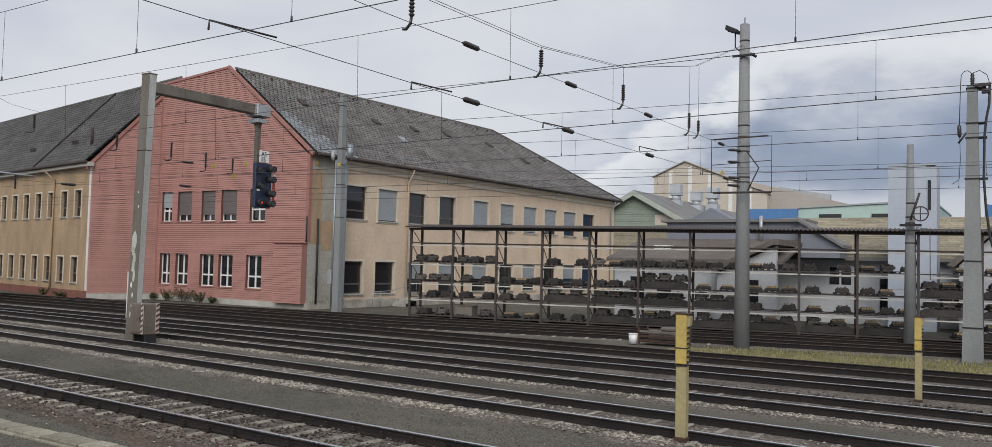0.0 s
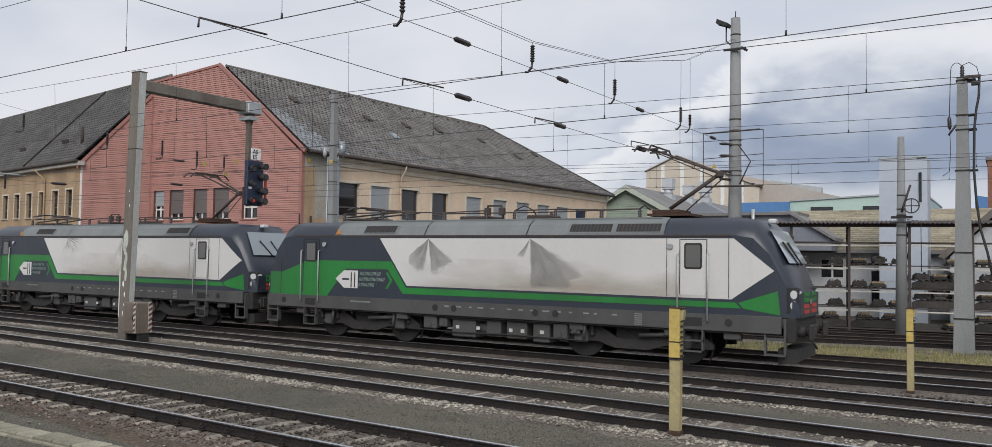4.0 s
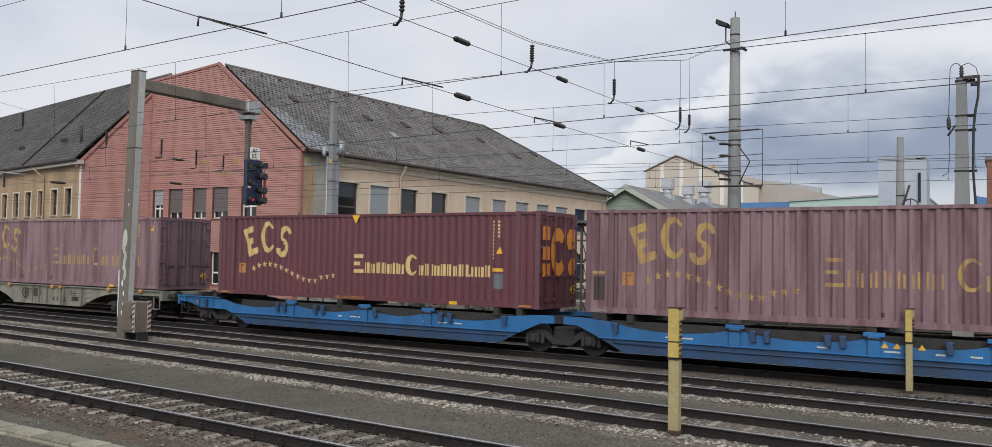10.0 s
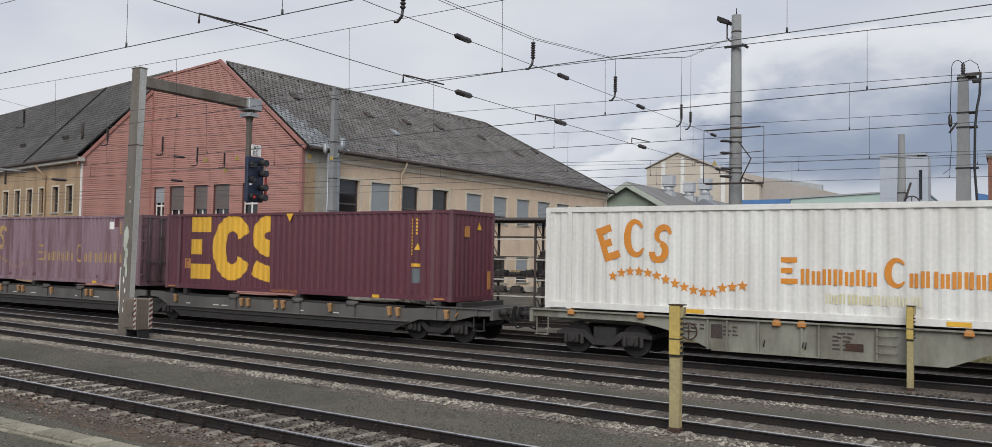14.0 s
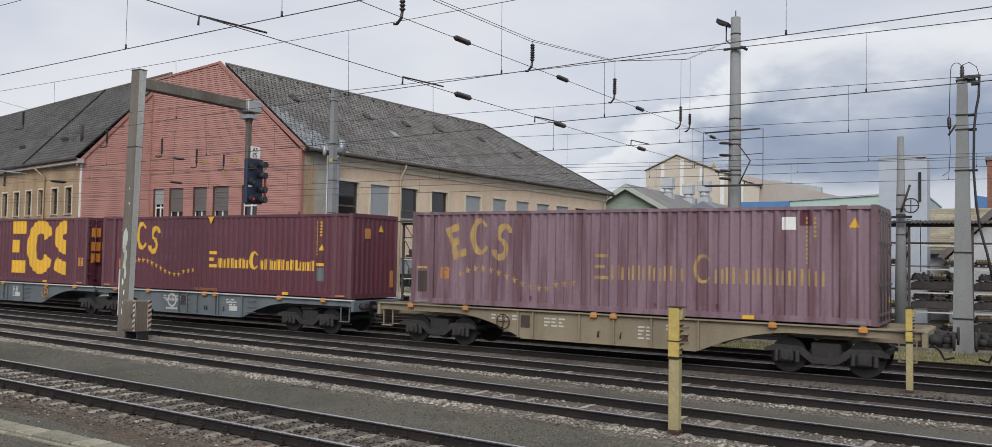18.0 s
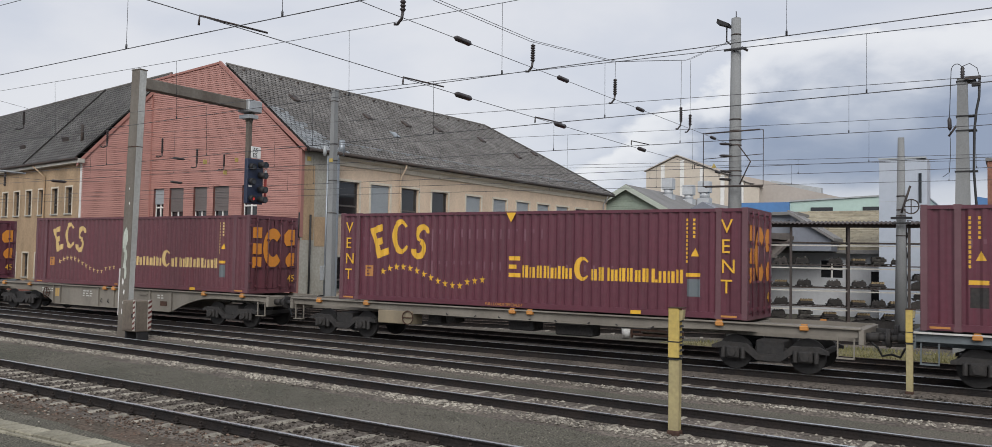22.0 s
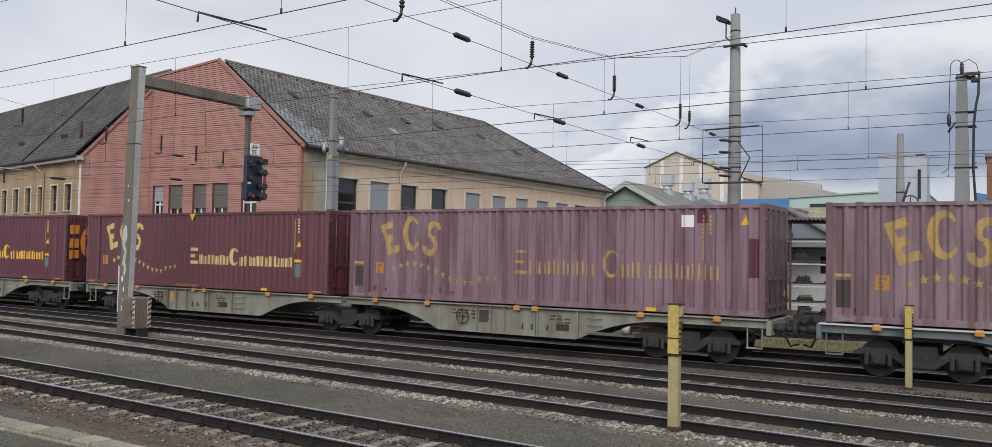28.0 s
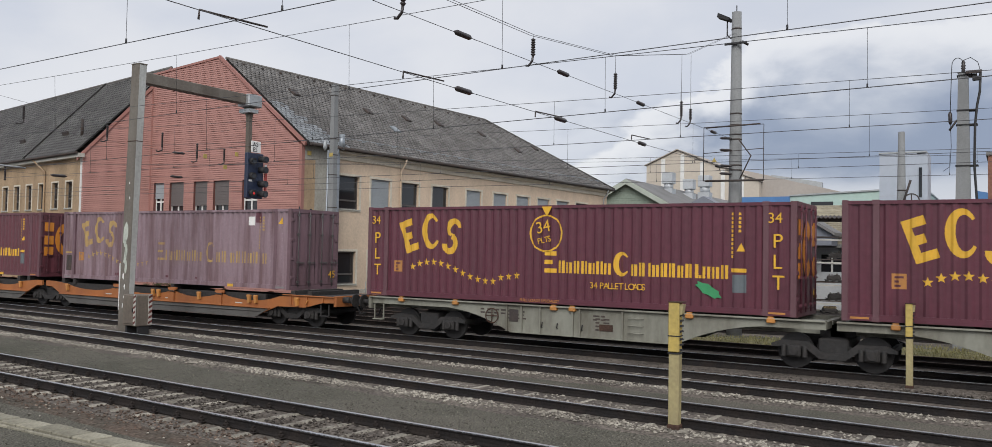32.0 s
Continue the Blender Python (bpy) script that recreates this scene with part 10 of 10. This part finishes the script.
            part("spring", SPRING_M, None, bg_, m=pose(wx + 0.35, -1.12, 0.80))
        part("damper", Shape().rod((0.3, -1.22, 0.75), (1.3, -1.22, 0.82), 0.06, 10), L_GREY, bg_, "grey damper")
        part("sand_pipe", Shape().tube([(2.15, -0.9, 0.9), (2.2, -0.8, 0.4), (2.1, -0.76, 0.12)], 0.03), BOGIE, bg_)
    # roof
    for s in (-1, 1):
        rp = Shape()
        for xa, xb in ((-5.78, -2.08), (-2.04, 1.60), (1.64, 5.80)):
            edge = ((1.482, 3.47), (1.262, 3.772), (0.96, 3.955))
            sp_ = Shape()
            for (ya, za), (yb, zb) in zip(edge[:-1], edge[1:]):
                sp_.face([(xa, s * ya, za), (xb, s * ya, za), (xb, s * yb, zb), (xa, s * yb, zb)])
            part("roof_panel", sp_, L_ROOF, lo, "light grey sloping roof panel")
        part("roof_gutter", Shape().box(-7.6, s * 1.44, 3.42, 7.6, s * 1.49, 3.47), DARK_STEEL, lo)
    for xa, xb in grilles:
        gp_ = part("vent_grille", Shape().face([(xa, -1.445, 3.555), (xb, -1.445, 3.555), (xb, -1.285, 3.775), (xa, -1.285, 3.775)]), BLACK, lo, "dark roof grille")
        slats = Shape()
        for q in range(int((xb - xa) / 0.11)):
            u = xa + 0.06 + q * 0.11
            slats.face([(u, -1.452, 3.56), (u + 0.03, -1.452, 3.56), (u + 0.03, -1.292, 3.78), (u, -1.292, 3.78)])
        tagged(part("grille_slats", slats, DARK_STEEL, gp_), kind="stuff")
        rim = Shape()
        for (ua, ub), (fa, fb) in (((xa - 0.06, xb + 0.06), (-0.12, 0.0)), ((xa - 0.06, xb + 0.06), (1.0, 1.12)), ((xa - 0.06, xa), (0.0, 1.0)), ((xb, xb + 0.06), (0.0, 1.0))):
            rim.face([(u, -1.456 + 0.160 * f, 3.555 + 0.22 * f) for u, f in ((ua, fa), (ub, fa), (ub, fb), (ua, fb))])
        part("grille_frame", rim, L_ROOF, gp_)
    part("roof_top", Shape().box(-5.9, -1.02, 3.93, 5.6, 1.02, 3.97), L_ROOF, lo)
    for u, y in ((-6.0, -0.78), (-4.6, -0.45), (-3.3, -0.78), (-1.9, -0.6), (-0.2, -0.78), (0.7, -0.6), (2.2, -0.78), (3.6, -0.6), (4.7, -0.4), (-2.6, 0.3), (1.5, 0.3)):
        part("roof_insulator", Shape().turned((u, y, 3.97), (u, y, 4.22), [(0, 0.04), (0.2, 0.065), (0.3, 0.04), (0.5, 0.065), (0.6, 0.04), (0.8, 0.065), (1, 0.035)], 8), INSUL, lo)
    for pts_ in (((-6.0, -0.78, 4.24), (-4.6, -0.45, 4.27), (-3.3, -0.78, 4.24), (-1.9, -0.6, 4.22), (-0.2, -0.78, 4.25)), ((0.7, -0.6, 4.24), (2.2, -0.78, 4.25), (3.6, -0.6, 4.22), (4.7, -0.4, 4.24)), ((-2.6, 0.3, 4.24), (1.5, 0.3, 4.24), (4.7, -0.4, 4.24))):
        part("roof_conductor", Shape().tube(pts_, 0.020), DARK_STEEL, lo)
    part("roof_switch", Shape().tube([(-0.25, -0.7, 4.00), (-0.20, -0.7, 4.40), (0.30, -0.7, 4.40), (0.35, -0.7, 4.00)], 0.035).box(-0.30, -0.78, 4.10, -0.12, -0.62, 4.34, 0.02).box(0.22, -0.78, 4.10, 0.40, -0.62, 4.34, 0.02), DARK_STEEL, lo, "dark roof disconnector")
    part("roof_cable", Shape().tube([(0.7, -0.6, 4.24), (1.0, -0.5, 4.40), (1.25, -0.4, 4.25), (1.3, -0.3, 4.10)], 0.022), RUBBER, lo)
    part("roof_cable", Shape().tube([(4.7, -0.4, 4.24), (4.85, -0.4, 4.34), (5.0, -0.35, 4.20)], 0.022), RUBBER, lo)
    part("roof_box", Shape().box(-1.4, -0.5, 3.97, -0.3, 0.5, 4.10, 0.03), DARK_STEEL, lo)
    part("main_switch", Shape().box(1.0, -0.4, 3.97, 1.8, 0.4, 4.12, 0.04), DARK_STEEL, lo)
    # folded pantograph at the rear, raised one at the front
    part("folded_pantograph", Shape().box(-6.3, -0.5, 4.02, -4.9, 0.5, 4.08).tube([(-6.1, -0.5, 4.12), (-3.6, -0.35, 4.30)], 0.03).tube([(-6.1, 0.5, 4.12), (-3.6, 0.35, 4.30)], 0.03).tube([(-3.6, 0, 4.30), (-5.7, 0, 4.42)], 0.035).tube([(-5.7, -0.95, 4.35), (-5.7, -0.6, 4.45), (-5.7, 0.6, 4.45), (-5.7, 0.95, 4.35)], 0.025).tube([(-5.4, -0.95, 4.35), (-5.4, -0.6, 4.45), (-5.4, 0.6, 4.45), (-5.4, 0.95, 4.35)], 0.025), DARK_STEEL, lo, "folded dark pantograph")
    pg = part("raised_pantograph", Shape().box(5.0, -0.6, 4.02, 6.2, 0.6, 4.09).box(5.1, -0.5, 4.09, 5.9, 0.5, 4.2, 0.02), RUST_STEEL, lo, "raised dark pantograph")
    part("lower_arm", Shape().rod((5.45, 0, 4.25), (6.82, 0, 5.16), 0.055, 8), DARK_STEEL, pg)
    part("guide_rod", Shape().rod((5.85, 0.1, 4.15), (6.90, 0.1, 5.05), 0.018, 6), DARK_STEEL, pg)
    part("upper_arm", Shape().rod((6.86, -0.05, 5.20), (5.05, -0.35, 5.92), 0.03, 7).rod((6.86, 0.05, 5.20), (5.05, 0.35, 5.92), 0.03, 7), DARK_STEEL, pg)
    part("thrust_rod", Shape().rod((6.75, 0, 5.10), (5.1, 0, 5.84), 0.015, 6), DARK_STEEL, pg)
    part("knee", Shape().box(6.78, -0.12, 5.08, 6.95, 0.12, 5.26, 0.03), DARK_STEEL, pg)
    for u in (4.75, 5.15):
        part("collector_bar", Shape().tube([(u, -0.95, 5.82), (u, -0.72, 5.99), (u, 0.72, 5.99), (u, 0.95, 5.82)], 0.028), DARK_STEEL, pg)
    part("head_frame", Shape().box(4.70, -0.4, 5.90, 5.20, -0.34, 5.95).box(4.70, 0.34, 5.90, 5.20, 0.4, 5.95).rod((4.4, -0.3, 5.96), (5.2, -0.3, 5.93), 0.02), DARK_STEEL, pg)
    # brake dust and grime under the roof joints
    for u, zt, w, h, film_ in dust:
        s_ = Shape()
        s_.face([(a, -LOCO_W - 0.0135, z) for a, z in ((u - w * 0.5, zt), (u - w * 0.5, zt - h), (u + w * 1.17, zt - h), (u + w * 1.17, zt))])
        part("dust_streak", s_, film_, body, "grey fan of brake dust")
    part("warning_triangle", Shape().prism([(-5.75, 3.50), (-5.50, 3.50), (-5.62, 3.68)], 1, -1.50, -1.475), LOCK, body)
    return runs(lo, k)


locomotive(123.7, "slate, white and green electric locomotive with dusty sides", 3, [(-1.9, 3.36, 1.5, 1.15, SOOT_LEAF), (1.75, 3.36, 2.1, 1.45, SOOT_FAN)], ((-4.55, -3.25), (3.0, 4.28), (4.42, 5.70)))
locomotive(104.65, "slate, white and green electric locomotive with raised pantograph", 4, [(-2.05, 3.36, 1.1, 0.8, SOOT), (1.68, 3.36, 1.5, 1.1, SOOT)], ((-4.55, -3.25), (4.42, 5.70)))


def motions():
    """The train rolls past at an almost even speed, every vehicle and load with it."""
    for ob, k, *z in RUNNING:
        walk(ob, [(t, pose(k + train_x(t), TRACK_Y, z[0] if z else 0)) for t in range(0, 33, 2)])


motions()
